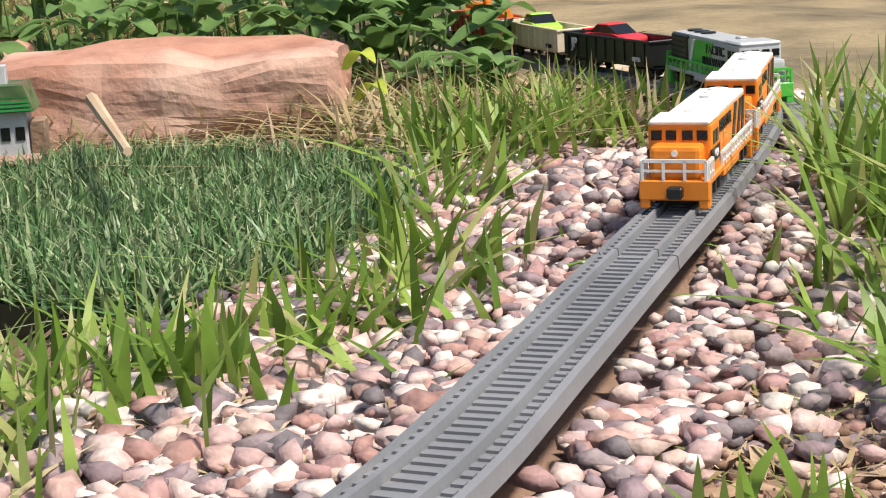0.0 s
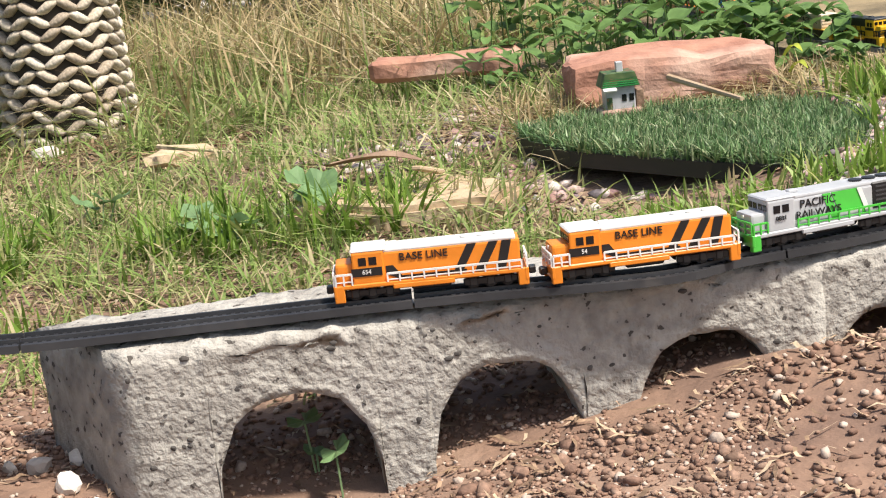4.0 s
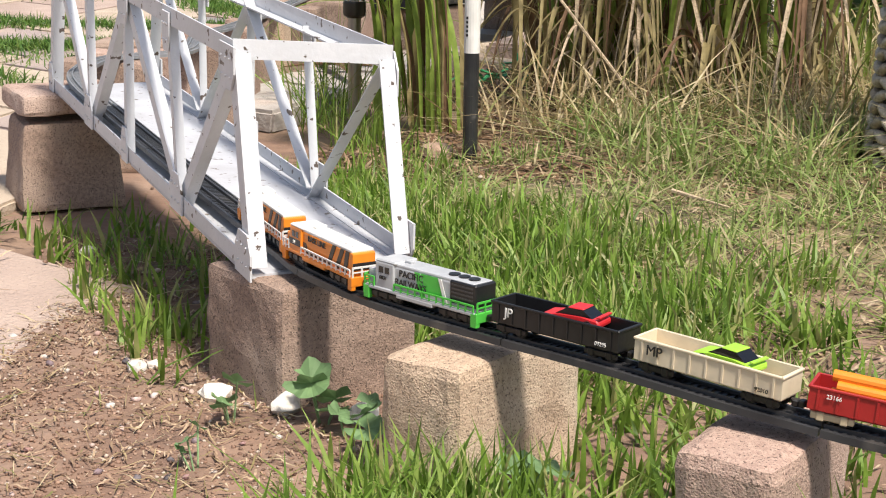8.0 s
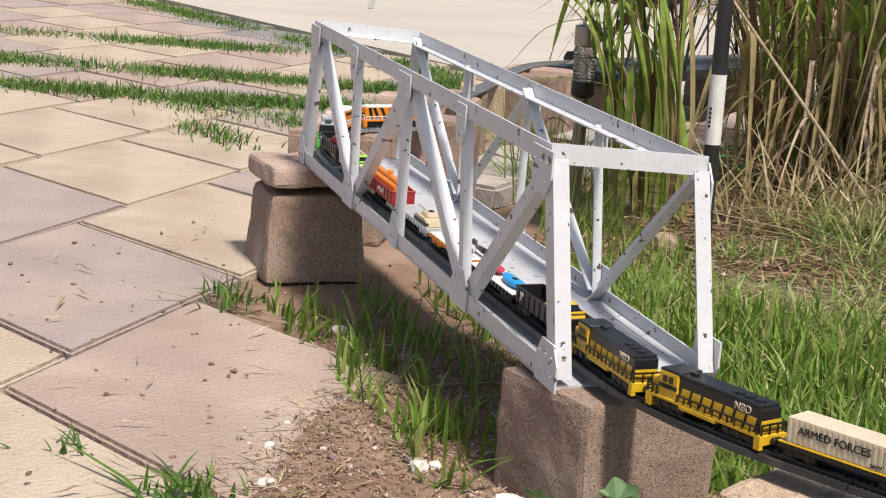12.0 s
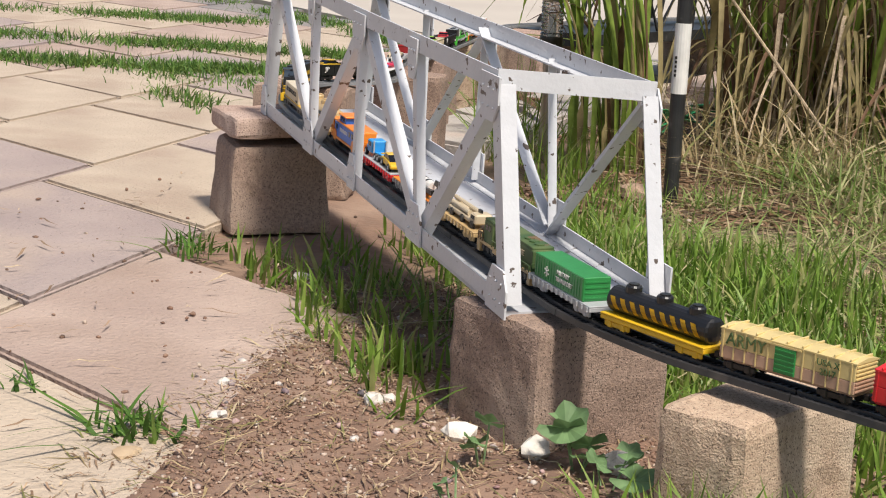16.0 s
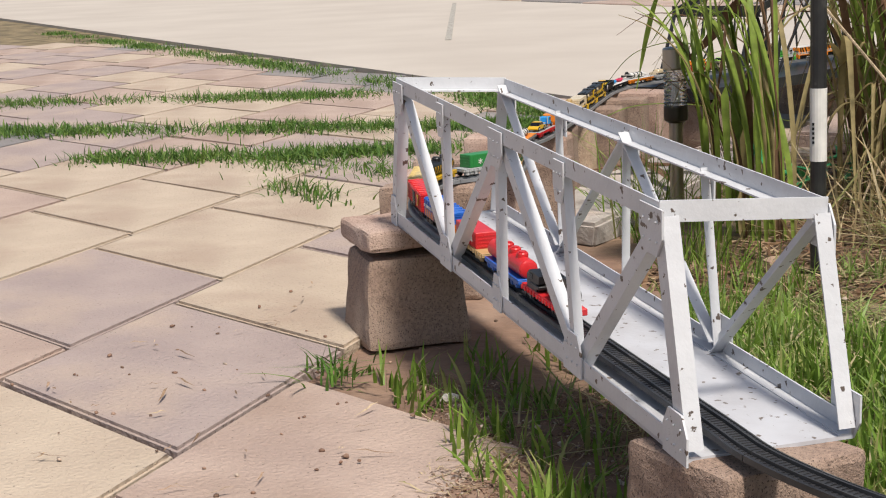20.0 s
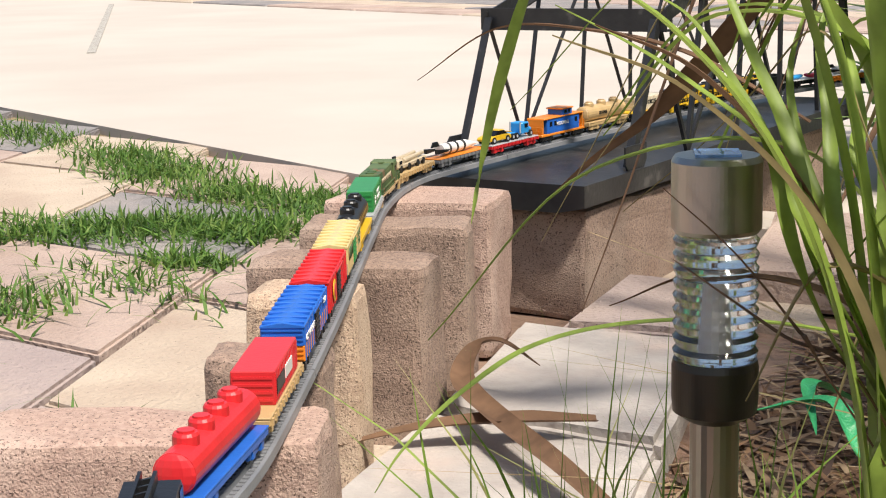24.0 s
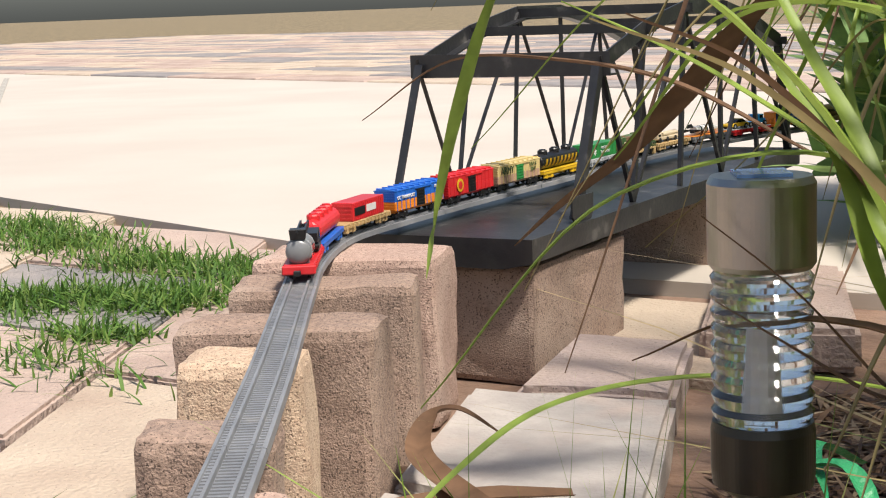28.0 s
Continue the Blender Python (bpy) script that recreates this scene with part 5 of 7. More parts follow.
def blades(name, x, y, h, w, lean, material, label, z=None, bend=1.0, category="grass", parent=None):
    """Grass: one tapering, bowed blade at each point."""
    n = len(x)
    z = ground_z(x, y) - .002 if z is None else z
    yaw = NR.uniform(0, 2 * np.pi, n)
    tilt = np.abs(NR.normal(0, lean, n))
    twist = yaw + NR.uniform(-.9, .9, n) + np.pi / 2
    dx, dy = np.cos(yaw), np.sin(yaw)
    px, py = np.cos(twist), np.sin(twist)
    vs = []
    for f, k in ((0, .8), (.34, 1.0), (.70, .62), (1.0, 0)):
        out = h * (tilt * f * .8 + tilt * bend * f * f)
        up = h * f * (1 - .35 * np.minimum(tilt * bend, 1.2) * f)
        c = np.stack([x + dx * out, y + dy * out, z + up], 1)
        if k:
            o = np.stack([px * w * k / 2, py * w * k / 2, np.zeros(n)], 1)
            vs += [c - o, c + o]
        else:
            vs += [c]
    v = np.stack(vs, 1)
    b = (np.arange(n) * 7)[:, None]
    f4 = np.concatenate([b + np.array([0, 1, 3, 2]), b + np.array([2, 3, 5, 4])])
    f3 = b + np.array([4, 5, 6])
    return soup(name, v.reshape(-1, 3), f4, f3, material, label, category, parent=parent)


def scatter(n, x0, x1, y0, y1, keep=None, clump=0.0, cs=.05):
    """Random points in a box; clump gathers them round centres."""
    if clump:
        m = max(3, int(n * clump))
        cx, cy = NR.uniform(x0, x1, m), NR.uniform(y0, y1, m)
        k = NR.integers(0, m, n)
        x, y = cx[k] + NR.normal(0, cs, n), cy[k] + NR.normal(0, cs, n)
    else:
        x, y = NR.uniform(x0, x1, n), NR.uniform(y0, y1, n)
    if keep is not None:
        ok = keep(x, y)
        x, y = x[ok], y[ok]
    return x, y


def off_track(x, y, d=.026):
    return line_distance(x, y) > d


VIA = (.068, .082, math.radians(15.6))


def clear(x, y, d=.024):
    """Free of the track, the viaduct, the blocks, the turf mat and the paving."""
    ok = off_track(x, y, d)
    c, s = math.cos(VIA[2]), math.sin(VIA[2])
    u, v = (x - VIA[0]) * c + (y - VIA[1]) * s, -(x - VIA[0]) * s + (y - VIA[1]) * c
    ok &= ~((u > -.012) & (u < .56) & (v > -.008) & (v < .12))
    for bx, by, r in ((-.049, .06, .050), (-.049, .10, .045), (-.232, .03, .045), (-.232, .09, .05), (-.444, .08, .05), (-.444, .15, .05), (-.66, .21, .062), (-.575, .19, .06), (-1.335, .668, .1), (-.45, 1.46, .10)):
        ok &= np.hypot(x - bx, y - by) > r
    ok &= ~in_poly(x, y, MAT)
    return ok


def in_poly(x, y, poly):
    r = np.zeros(len(x), bool)
    n = len(poly)
    for i in range(n):
        (xa, ya), (xb, yb) = poly[i], poly[(i + 1) % n]
        hit = ((ya > y) != (yb > y)) & (x < (xb - xa) * (y - ya) / (yb - ya + 1e-12) + xa)
        r ^= hit
    return r


MAT = [(.235, .80), (.29, .70), (.41, .595), (.49, .545), (.535, .60), (.56, .72), (.53, .82), (.44, .87), (.31, .87)]


def rnd(n, a, b):
    return NR.uniform(a, b, n)


# lush grass beside the blocks and the bridge
def lush(name, n, x0, x1, y0, y1, h0, h1, label, keep=None, w=(.0028, .0052), clump=.05, cs=.022, lean=.32):
    x, y = scatter(n, x0, x1, y0, y1, lambda a, b: clear(a, b) & (keep(a, b) if keep else True), clump, cs)
    blades(name, x, y, rnd(len(x), h0, h1), rnd(len(x), *w), lean, M["grass"], label)


EDGE_Y, EDGE_X = [-1.2, -.1, .05, .25, .45, .62, .75, 1.2, 1.45, 9], [-.55, -.86, -.93, -1.0, -1.12, -1.34, -1.40, -1.5, -1.6, -2.0]
soilside = lambda x, y: x > np.interp(y, EDGE_Y, EDGE_X)
lush("grass_front_of_blocks", 1200, -.45, -.26, -.14, .04, .03, .085, "dense tuft of long green grass before the blocks")
lush("grass_by_blocks", 600, -.48, -.13, -.20, .06, .03, .085, "fresh green grass growing round the stone blocks", lambda x, y: (y < .045 - .12 * (x + .3)) & (y > -.10 - .5 * (x + .3)))
lush("grass_behind_blocks", 1500, -.62, -.12, .14, .42, .015, .045, "fresh green grass behind the track blocks")
lush("grass_beside_bridge", 6500, -1.15, -.42, .20, .95, .015, .055, "bright green grass along the truss bridge",
     lambda x, y: (y > .27 + (-.62 - x) * .74) & (y < .66 + (-.62 - x) * .74))
lush("grass_under_bridge", 2400, -1.25, -.70, .12, .62, .015, .055, "tufted grass in the shade of the truss bridge",
     lambda x, y: (np.abs((y - .15) - (-.66 - x) * .745) < .085))
lush("grass_between_blocks", 200, -.40, -.10, .06, .16, .02, .06, "thin grass between the track blocks")

# meadow and straw further back
x, y = scatter(12500, -1.0, .34, .34, 1.5, lambda a, b: clear(a, b) & (NR.uniform(0, 1, len(a)) < .35 + .65 * sm((b - .42) / .4)), .022, .032)
blades("meadow_grass", x, y, rnd(len(x), .012, .05), rnd(len(x), .0018, .0036), 1.0, M["meadow"], "mixed green and yellowing meadow grass")
x, y = scatter(7000, -1.0, .25, 1.2, 2.7, lambda a, b: clear(a, b), .012, .04)
blades("meadow_grass_far", x, y, rnd(len(x), .03, .11), rnd(len(x), .0024, .005), 1.0, M["meadow"], "taller mixed meadow grass")
lush("fresh_grass", 2600, -.98, -.42, .34, .82, .020, .062, "fresh green grass growing behind the white bridge", keep=lambda a, b: b > .30 - .72 * (a + .5))
x, y = scatter(8000, -1.2, .9, 1.05, 3.2, lambda a, b: clear(a, b, .05) & (b > 1.35 + .9 * np.abs(a + .1) * (a > -.1)), .03, .07)
blades("straw_grass", x, y, rnd(len(x), .05, .20), rnd(len(x), .0022, .005), .95, M["straw"], "dry bent straw-coloured grass")
x, y = scatter(5600, -.16, .56, .24, .80, lambda a, b: clear(a, b, .03) & (a < .50 - .25 * (b > .6)), .06, .028)
blades("grass_behind_viaduct", x, y, rnd(len(x), .008, .032), rnd(len(x), .0014, .003), 1.0, M["meadow"], "short straggling grass behind the viaduct")
CL = np.array([(-.022, .60, .03), (-.053, .61, .025), (.015, .62, .03), (-.236, .68, .018), (-.22, .60, .015), (-.27, .60, .015), (.085, .61, .018), (.137, .625, .015), (-.02, .66, .03), (-.20, .50, .01), (-.40, .55, .03), (-.33, .50, .02)])
k = NR.integers(0, len(CL), 1100)
x, y = CL[k, 0] + NR.normal(0, 1, 1100) * CL[k, 2], CL[k, 1] + NR.normal(0, 1, 1100) * CL[k, 2]
blades("green_clumps", x, y, rnd(len(x), .02, .06), rnd(len(x), .0026, .005), .5, M["grass"], "clumps of broad green grass behind the track")
# tufts in the gravel
for cx, cy, n, r, h in ((.775, .64, 320, .03, .070), (.80, .72, 280, .035, .065), (.765, .55, 220, .025, .060), (.74, .47, 120, .02, .05), (.83, .85, 240, .05, .05),
                        (.575, .80, 120, .02, .05), (.555, .70, 90, .018, .045), (.525, .47, 110, .025, .035), (.60, .93, 110, .025, .045), (.585, .86, 120, .03, .05),
                        (.64, .85, 90, .025, .045), (.56, .54, 70, .02, .04), (.47, .46, 100, .03, .035), (.575, .60, 50, .015, .045), (.66, .90, 60, .02, .04),
                        (.70, .55, 40, .02, .03), (.73, .40, 30, .015, .025), (.42, .42, 110, .03, .035), (.37, .39, 100, .03, .03), (.36, .50, 120, .035, .035), (.66, .36, 30, .012, .03)):
    x, y = NR.normal(cx, r, n), NR.normal(cy, r, n)
    ok = clear(x, y, .022)
    x, y = x[ok], y[ok]
    blades("grass_tuft", x, y, rnd(len(x), h * .4, h), rnd(len(x), .0026, .0050), .45, M["grass"], "tuft of long green grass blades in the gravel").name = "grass_tuft"
x, y = scatter(3000, .22, .66, .84, 1.02, lambda a, b: clear(a, b, .03), .06, .03)
blades("dry_stems", x, y, rnd(len(x), .01, .05), rnd(len(x), .0016, .003), 1.3, M["straw"], "trampled dry stems on the soil")

# lawn strips among the pavers
def strip(pts, width, n, h, label="grass growing in the joints between pavers"):
    p = np.array(pts)
    c = NR.uniform(0, len(p) - 1.001, 14 * len(p))
    k = np.clip(c[NR.integers(0, len(c), n)] + NR.normal(0, .03, n), 0, len(p) - 1.001)
    i = k.astype(int)
    f = (k - i)[:, None]
    q = p[i] * (1 - f) + p[i + 1] * f + NR.normal(0, width, (n, 2))
    blades("joint_grass", q[:, 0], q[:, 1], rnd(n, h * .35, h), rnd(n, .0022, .0045), .8, M["lawn"], label, z=np.zeros(n) - .002).name = "joint_grass"


strip([(-2.10, 2.56), (-2.5, 2.66), (-2.9, 2.95), (-4.2, 3.60), (-6, 4.48), (-8, 5.48)], .045, 8000, .030, "fringe of lawn along the pale walkway")
strip([(-2.45, 2.44), (-2.24, 2.37)], .03, 500, .03)
strip([(-2.32, 2.22), (-2.19, 2.21)], .02, 260, .03)
strip([(-3.9, 1.7), (-3.25, 1.98), (-2.62, 2.28)], .06, 4200, .032)
strip([(-3.0, 1.52), (-2.55, 1.75), (-2.28, 1.98)], .05, 3000, .032)
strip([(-2.62, 2.28), (-2.15, 2.48)], .05, 1700, .032)
strip([(-4.6, 2.2), (-3.9, 2.6), (-3.3, 2.9)], .07, 2600, .032)
strip([(-1.66, 1.06), (-1.72, 1.2), (-1.80, 1.42)], .02, 160, .04)
strip([(-.88, .0), (-.86, -.01)], .016, 70, .032)
strip([(-1.02, .01), (-1.0, .0)], .012, 16, .022)
strip([(-1.22, .42), (-1.28, .50)], .02, 60, .035)
strip([(-1.90, 1.62), (-1.86, 1.55)], .012, 30, .07)

for cx, cy, n, r in ((-2.155, 1.386, 260, .06), (-2.50, 1.677, 360, .09), (-2.16, 1.65, 300, .07), (-2.23, 2.10, 220, .06)):
    q = NR.normal(0, r, (n, 2)) * (1.5, .5)
    blades("joint_grass", cx + q[:, 0] * .9 + q[:, 1] * .4, cy + q[:, 1] * .9 - q[:, 0] * .4, rnd(n, .010, .030), rnd(n, .002, .004), .8, M["lawn"], "patch of grass between the pavers", z=np.zeros(n) - .002).name = "joint_grass"

# soil crumbs, pebbles and litter
GEM = bmesh.new()
bmesh.ops.create_icosphere(GEM, subdivisions=1, radius=1)
GEM.verts.index_update()
IV = np.array([v.co[:] for v in GEM.verts])
IF = np.array([[v.index for v in f.verts] for f in GEM.faces])
GEM.free()


def stones(name, x, y, size, material, label, sink=.3, flat=.65, category="stones", lift=0.0):
    """Rounded pebbles, one to a point, each of its own shape and turn."""
    n = len(x)
    v = IV[None] * (1 + np.clip(NR.normal(0, .20, (n, len(IV), 1)), -.4, .4)) * NR.uniform(.85, 1.15, (n, 1, 3))
    sc = np.stack([NR.uniform(.75, 1.35, n), NR.uniform(.7, 1.1, n), NR.uniform(flat - .15, flat + .15, n)], 1) * size[:, None]
    v = v * sc[:, None, :]
    a = NR.uniform(0, 2 * np.pi, n)
    t = NR.normal(0, .35, n)
    v = np.stack([v[..., 0], v[..., 1] * np.cos(t)[:, None] - v[..., 2] * np.sin(t)[:, None], v[..., 1] * np.sin(t)[:, None] + v[..., 2] * np.cos(t)[:, None]], -1)
    v = np.stack([v[..., 0] * np.cos(a)[:, None] - v[..., 1] * np.sin(a)[:, None], v[..., 0] * np.sin(a)[:, None] + v[..., 1] * np.cos(a)[:, None], v[..., 2]], -1)
    v += np.stack([x, y, ground_z(x, y) + size * flat * (1 - 2 * sink) + lift], 1)[:, None, :]
    f = IF[None] + (np.arange(n) * len(IV))[:, None, None]
    return soup(name, v.reshape(-1, 3), np.zeros((0, 4), int), f.reshape(-1, 3), material, label, category)


def gravel_zone(x, y):
    d = line_distance(x, y)
    return (d > .017) & (y > .31 + .09 * NR.uniform(0, 1, len(x)) + .10 * (x > .64)) & (d < .115 + .05 * NR.uniform(0, 1, len(x))) & ~in_poly(x, y, MAT)


for seed_, sz in ((0, (.0038, .0072)), (1, (.0028, .0052)), (2, (.0038, .0066))):
    x, y = scatter(7000, .44, .90, .24, 1.0, gravel_zone)
    stones("gravel", x, y, rnd(len(x), *sz), M["gravel"], "pink, grey and white river gravel beside the track", flat=.54, lift=.003 * (seed_ == 2))
x, y = scatter(9000, .44, .80, .30, 1.0, lambda a, b: (line_distance(a, b) > .0150) & (line_distance(a, b) < .045) & (b > .35))
stones("gravel", x, y, rnd(len(x), .0026, .0050), M["gravel"], "pink and grey gravel packed against the track", flat=.54, lift=.009)
x, y = scatter(900, .0, .62, .62, 1.05, lambda a, b: clear(a, b, .05))
stones("gravel", x, y, rnd(len(x), .004, .009), M["gravel"], "scattered pink gravel on the soil")
x, y = scatter(14000, -.16, .95, -.30, .34, lambda a, b: off_track(a, b, .02))
stones("soil_crumbs", x, y, rnd(len(x), .0009, .0030), M["pebble"], "crumbs of reddish soil and small stones", .2)
x, y = scatter(14000, -.22, .42, -.14, .20, lambda a, b: off_track(a, b, .012))
stones("soil_crumbs", x, y, rnd(len(x), .0007, .0019), M["pebble"], "fine crumbs of dry reddish soil", .2)
x, y = scatter(16000, .50, .96, .06, .46, lambda a, b: off_track(a, b, .02))
stones("soil_crumbs", x, y, rnd(len(x), .0008, .0026), M["pebble"], "crumbs of reddish soil and small stones", .2)
x, y = scatter(1500, .50, .96, .06, .48, lambda a, b: off_track(a, b, .03))
stones("soil_clods", x, y, rnd(len(x), .002, .0055), M["gravel"], "mixed pale and pink stone chips on the soil", .3)
x, y = scatter(1500, -.1, .95, -.1, .36, lambda a, b: off_track(a, b, .03))
stones("soil_clods", x, y, rnd(len(x), .0022, .0055), M["pebble"], "clods of reddish soil with pebbles", .3)
x, y = scatter(20000, -1.2, -.45, -.12, .55, lambda a, b: soilside(a, b) & off_track(a, b, .02))
stones("soil_crumbs", x, y, rnd(len(x), .0006, .0019), M["pebble"], "crumbs of reddish soil and small stones", .2)
x, y = scatter(150, -1.6, -.9, -.1, 1.1)
stones("paving_grit", x, y, rnd(len(x), .0012, .0035), M["pebble"], "small grit lying on the pavers", .1, lift=.014)


def litter(name, x, y, ln, w, label, z=None, material=None):
    n = len(x)
    a = NR.uniform(0, 2 * np.pi, n)
    d = np.stack([np.cos(a), np.sin(a), NR.normal(0, .12, n)], 1)
    p = np.stack([-np.sin(a), np.cos(a), NR.normal(0, .2, n)], 1)
    c = np.stack([x, y, (ground_z(x, y) + .003) if z is None else z], 1)
    ln, w = ln[:, None], w[:, None]
    up = np.array([0, 0, .0018])
    v = np.stack([c - d * ln / 2, c - p * w / 2, c + p * w / 2, c + d * ln * .2 - p * w / 2 + up, c + d * ln * .2 + p * w / 2 + up, c + d * ln / 2], 1)
    b = (np.arange(n) * 6)[:, None]
    return soup(name, v.reshape(-1, 3), b + np.array([1, 3, 4, 2]), np.concatenate([b + np.array([0, 1, 2]), b + np.array([3, 5, 4])]), material or M["litter"], label, "litter")


x, y = scatter(4200, -1.2, -.4, -.15, .55, lambda a, b: soilside(a, b))
litter("leaf_litter", x, y, rnd(len(x), .004, .026), rnd(len(x), .0007, .0020), "dry twigs and leaf scraps on the soil")
x, y = scatter(1500, -1.1, -.4, -.15, .5, lambda a, b: soilside(a, b))
litter("straw_litter", x, y, rnd(len(x), .012, .05), rnd(len(x), .0007, .0016), "pale straw stalks lying on the soil", material=M["straw"])
x, y = scatter(260, -1.1, -.4, -.12, .5, lambda a, b: soilside(a, b))
stones("white_chips", x, y, rnd(len(x), .0014, .0042), M["gravel"], "pale stone chips scattered on the soil", .2)
x, y = scatter(1600, .48, .95, .05, .48, lambda a, b: off_track(a, b, .02))
litter("straw_litter", x, y, rnd(len(x), .006, .03), rnd(len(x), .0006, .0018), "pale straw stalks lying on the soil", material=M["straw"])
x, y = scatter(2200, -.25, .9, -.2, .3)
litter("leaf_litter", x, y, rnd(len(x), .004, .028), rnd(len(x), .0008, .003), "dry twigs and leaf scraps on the soil")
x, y = scatter(4500, -.7, .7, .35, 1.45, lambda a, b: clear(a, b, .03))
litter("leaf_litter", x, y, rnd(len(x), .008, .05), rnd(len(x), .0014, .005), "dry stalks and leaf scraps among the grass")
x, y = scatter(7000, -.95, .34, .28, 1.35, lambda a, b: clear(a, b, .03))
litter("dry_stalks", x, y, rnd(len(x), .008, .045), rnd(len(x), .0008, .0022), "pale dry stalks lying among the grass", material=M["straw"])
x, y = scatter(120, -1.6, -.85, -.2, 1.0)
litter("paving_litter", x, y, rnd(len(x), .006, .045), rnd(len(x), .0012, .0026), "dry stalks lying on the pavers", z=np.full(len(x), .006))
x, y = scatter(6500, -1.5, -.75, .95, 2.2, lambda a, b: (a > -1.50 + .25 * (b < 1.6)) & (b > .95 + .5 * np.abs(a + 1.05)))
litter("reed_litter", x, y, rnd(len(x), .03, .14), rnd(len(x), .002, .007), "dead reed leaves matted on the ground", material=M["reedbrown"])


x, y = scatter(3500, -1.0, -.1, .95, 1.7, lambda a, b: clear(a, b, .05) & (b > 1.0 + .3 * NR.uniform(0, 1, len(a))))
litter("dead_thatch", x, y, rnd(len(x), .02, .11), rnd(len(x), .002, .006), "dark dead thatch among the tall grass", material=M["reedbrown"])


def boulder(at, s, material, label, seed, name="stone", category="stone", group=""):
    b = bmesh.new()
    bmesh.ops.create_icosphere(b, subdivisions=2, radius=1)
    for v in b.verts:
        n = noise.noise(v.co * 1.1 + Vector((seed, seed * 2.3, 0)))
        v.co *= 1 + .55 * n + .16 * noise.noise(v.co * 3.7 + Vector((seed, 0, 0)))
        v.co = Vector((v.co.x * s[0], v.co.y * s[1], v.co.z * s[2]))
    z = float(ground_z(at[0], at[1])) + s[2] * .55
    return tagged(part(name, b, material, at=pose(at[0], at[1], z, 0, 0, seed * 47 % 360)), label, category, group)


for i, (px, py, s) in enumerate(((.000, .122, .0075), (.018, .140, .0085), (.025, .096, .0085), (.055, .060, .010), (-.080, .018, .0075), (-.028, .112, .0055), (-.018, .120, .0045))):
    boulder((px, py), (s, s * .8, s * .75 if i != 4 else s * 1.4), M["rockwhite"], "chalk-white stone lying on bare soil", i + 1, group="white stones by the pier")
for i, (px, py, s, w) in enumerate(((-.782, .162, .009, 1), (-.776, .176, .007, 1), (-.684, .136, .014, 1), (-1.113, .47, .010, 1), (-.617, .135, .015, 1), (-.560, .150, .014, 1),
                                    (.186, .020, .014, 0), (.210, -.004, .016, 0), (.136, .0, .008, 0), (.087, -.03, .007, 0), (.58, .20, .009, 0), (.56, .145, .012, 1),
                                    (.63, .16, .012, 0), (.65, .21, .009, 1), (.50, .11, .008, 1), (-.84, .05, .008, 1), (-.90, .12, .006, 1), (-1.09, 1.18, .026, 0), (-.42, 1.27, .020, 1))):
    boulder((px, py), (s, s * .8, s * .6), M["rockwhite"] if w else M["rocktan"], "pale rough stone on the soil" if w else "tan rough stone on the soil", i + 21, group="scattered garden stones")
boulder((-.19, 1.10), (.055, .022, .016), M["flag"], "long tan stone in the grass", 51)
boulder((-.838, -.045), (.014, .010, .004), M["flag"], "yellowed dead leaf curled on a paver", 52, "fallen_leaf", "leaf")
for px, py in ((-1.20, .19), (-1.30, .09), (-1.55, .72)):
    boulder((px, py), (.006, .005, .005), M["slate"], "dark pebble on a paver", 53, "pebble", "pebble")


def slab_stone(pts, z, th, material, label, seed, name="flagstone"):
    b = bmesh.new()
    t = [b.verts.new((px, py, z)) for px, py in pts]
    o = [b.verts.new((px * 1.0, py, z - th)) for px, py in pts]
    b.faces.new(t)
    n = len(pts)
    for i in range(n):
        b.faces.new((t[i], o[i], o[(i + 1) % n], t[(i + 1) % n]))
    b.faces.new(o[::-1])
    bmesh.ops.recalc_face_normals(b, faces=b.faces)
    bmesh.ops.bevel(b, geom=b.edges[:], offset=.006, segments=2, affect="EDGES")
    bmesh.ops.triangulate(b, faces=[f for f in b.faces if len(f.verts) > 4])
    bmesh.ops.subdivide_edges(b, edges=[e for e in b.edges if e.calc_length() > .04], cuts=3)
    rough_up(b, .003, 25, seed=seed)
    return tagged(part(name, b, material), label, "stone")


slab_stone([(.04, .63), (.14, .60), (.23, .61), (.25, .68), (.15, .76), (.06, .70)], .040, .03, M["flag"], "tan flagstone sunk in the grass", 3)
slab_stone([(.60, .93), (.655, .90), (.672, .915), (.64, .97), (.585, 1.06), (.55, 1.03)], .066, .03, M["flag"], "pale sandstone slab inside the track curve", 4)
slab_stone([(.738, .80), (.775, .77), (.80, .86), (.745, 1.0), (.66, 1.16), (.625, 1.14), (.70, .99), (.742, .89)], .070, .05, M["flag"], "pale sandstone edging outside the track curve", 5)
# pale slabs beside the stepped blocks
for i, q in enumerate(([(-1.665, 1.55), (-1.46, 1.50), (-1.50, 1.72), (-1.69, 1.745)], [(-1.69, 1.76), (-1.505, 1.735), (-1.56, 2.02), (-1.735, 2.02)],
                       [(-1.70, 2.03), (-1.565, 2.035), (-1.60, 2.24), (-1.715, 2.25)], [(-1.60, 1.27), (-1.42, 1.23), (-1.455, 1.485), (-1.655, 1.535)],
                       [(-1.60, 2.27), (-1.45, 2.27), (-1.52, 2.62), (-1.66, 2.64)])):
    slab_stone(q, .022 if i < 4 else .03, .04, [M["apron_grey"], M["apron_grey"], PAVE[3], M["apron_grey"], PAVE[0]][i], "worn grey-pink concrete slab beside the stepped blocks", 60 + i, "concrete_slab")
b = box((0, 0, 0), (.215, .10, .050), bev=.008, seg=2)
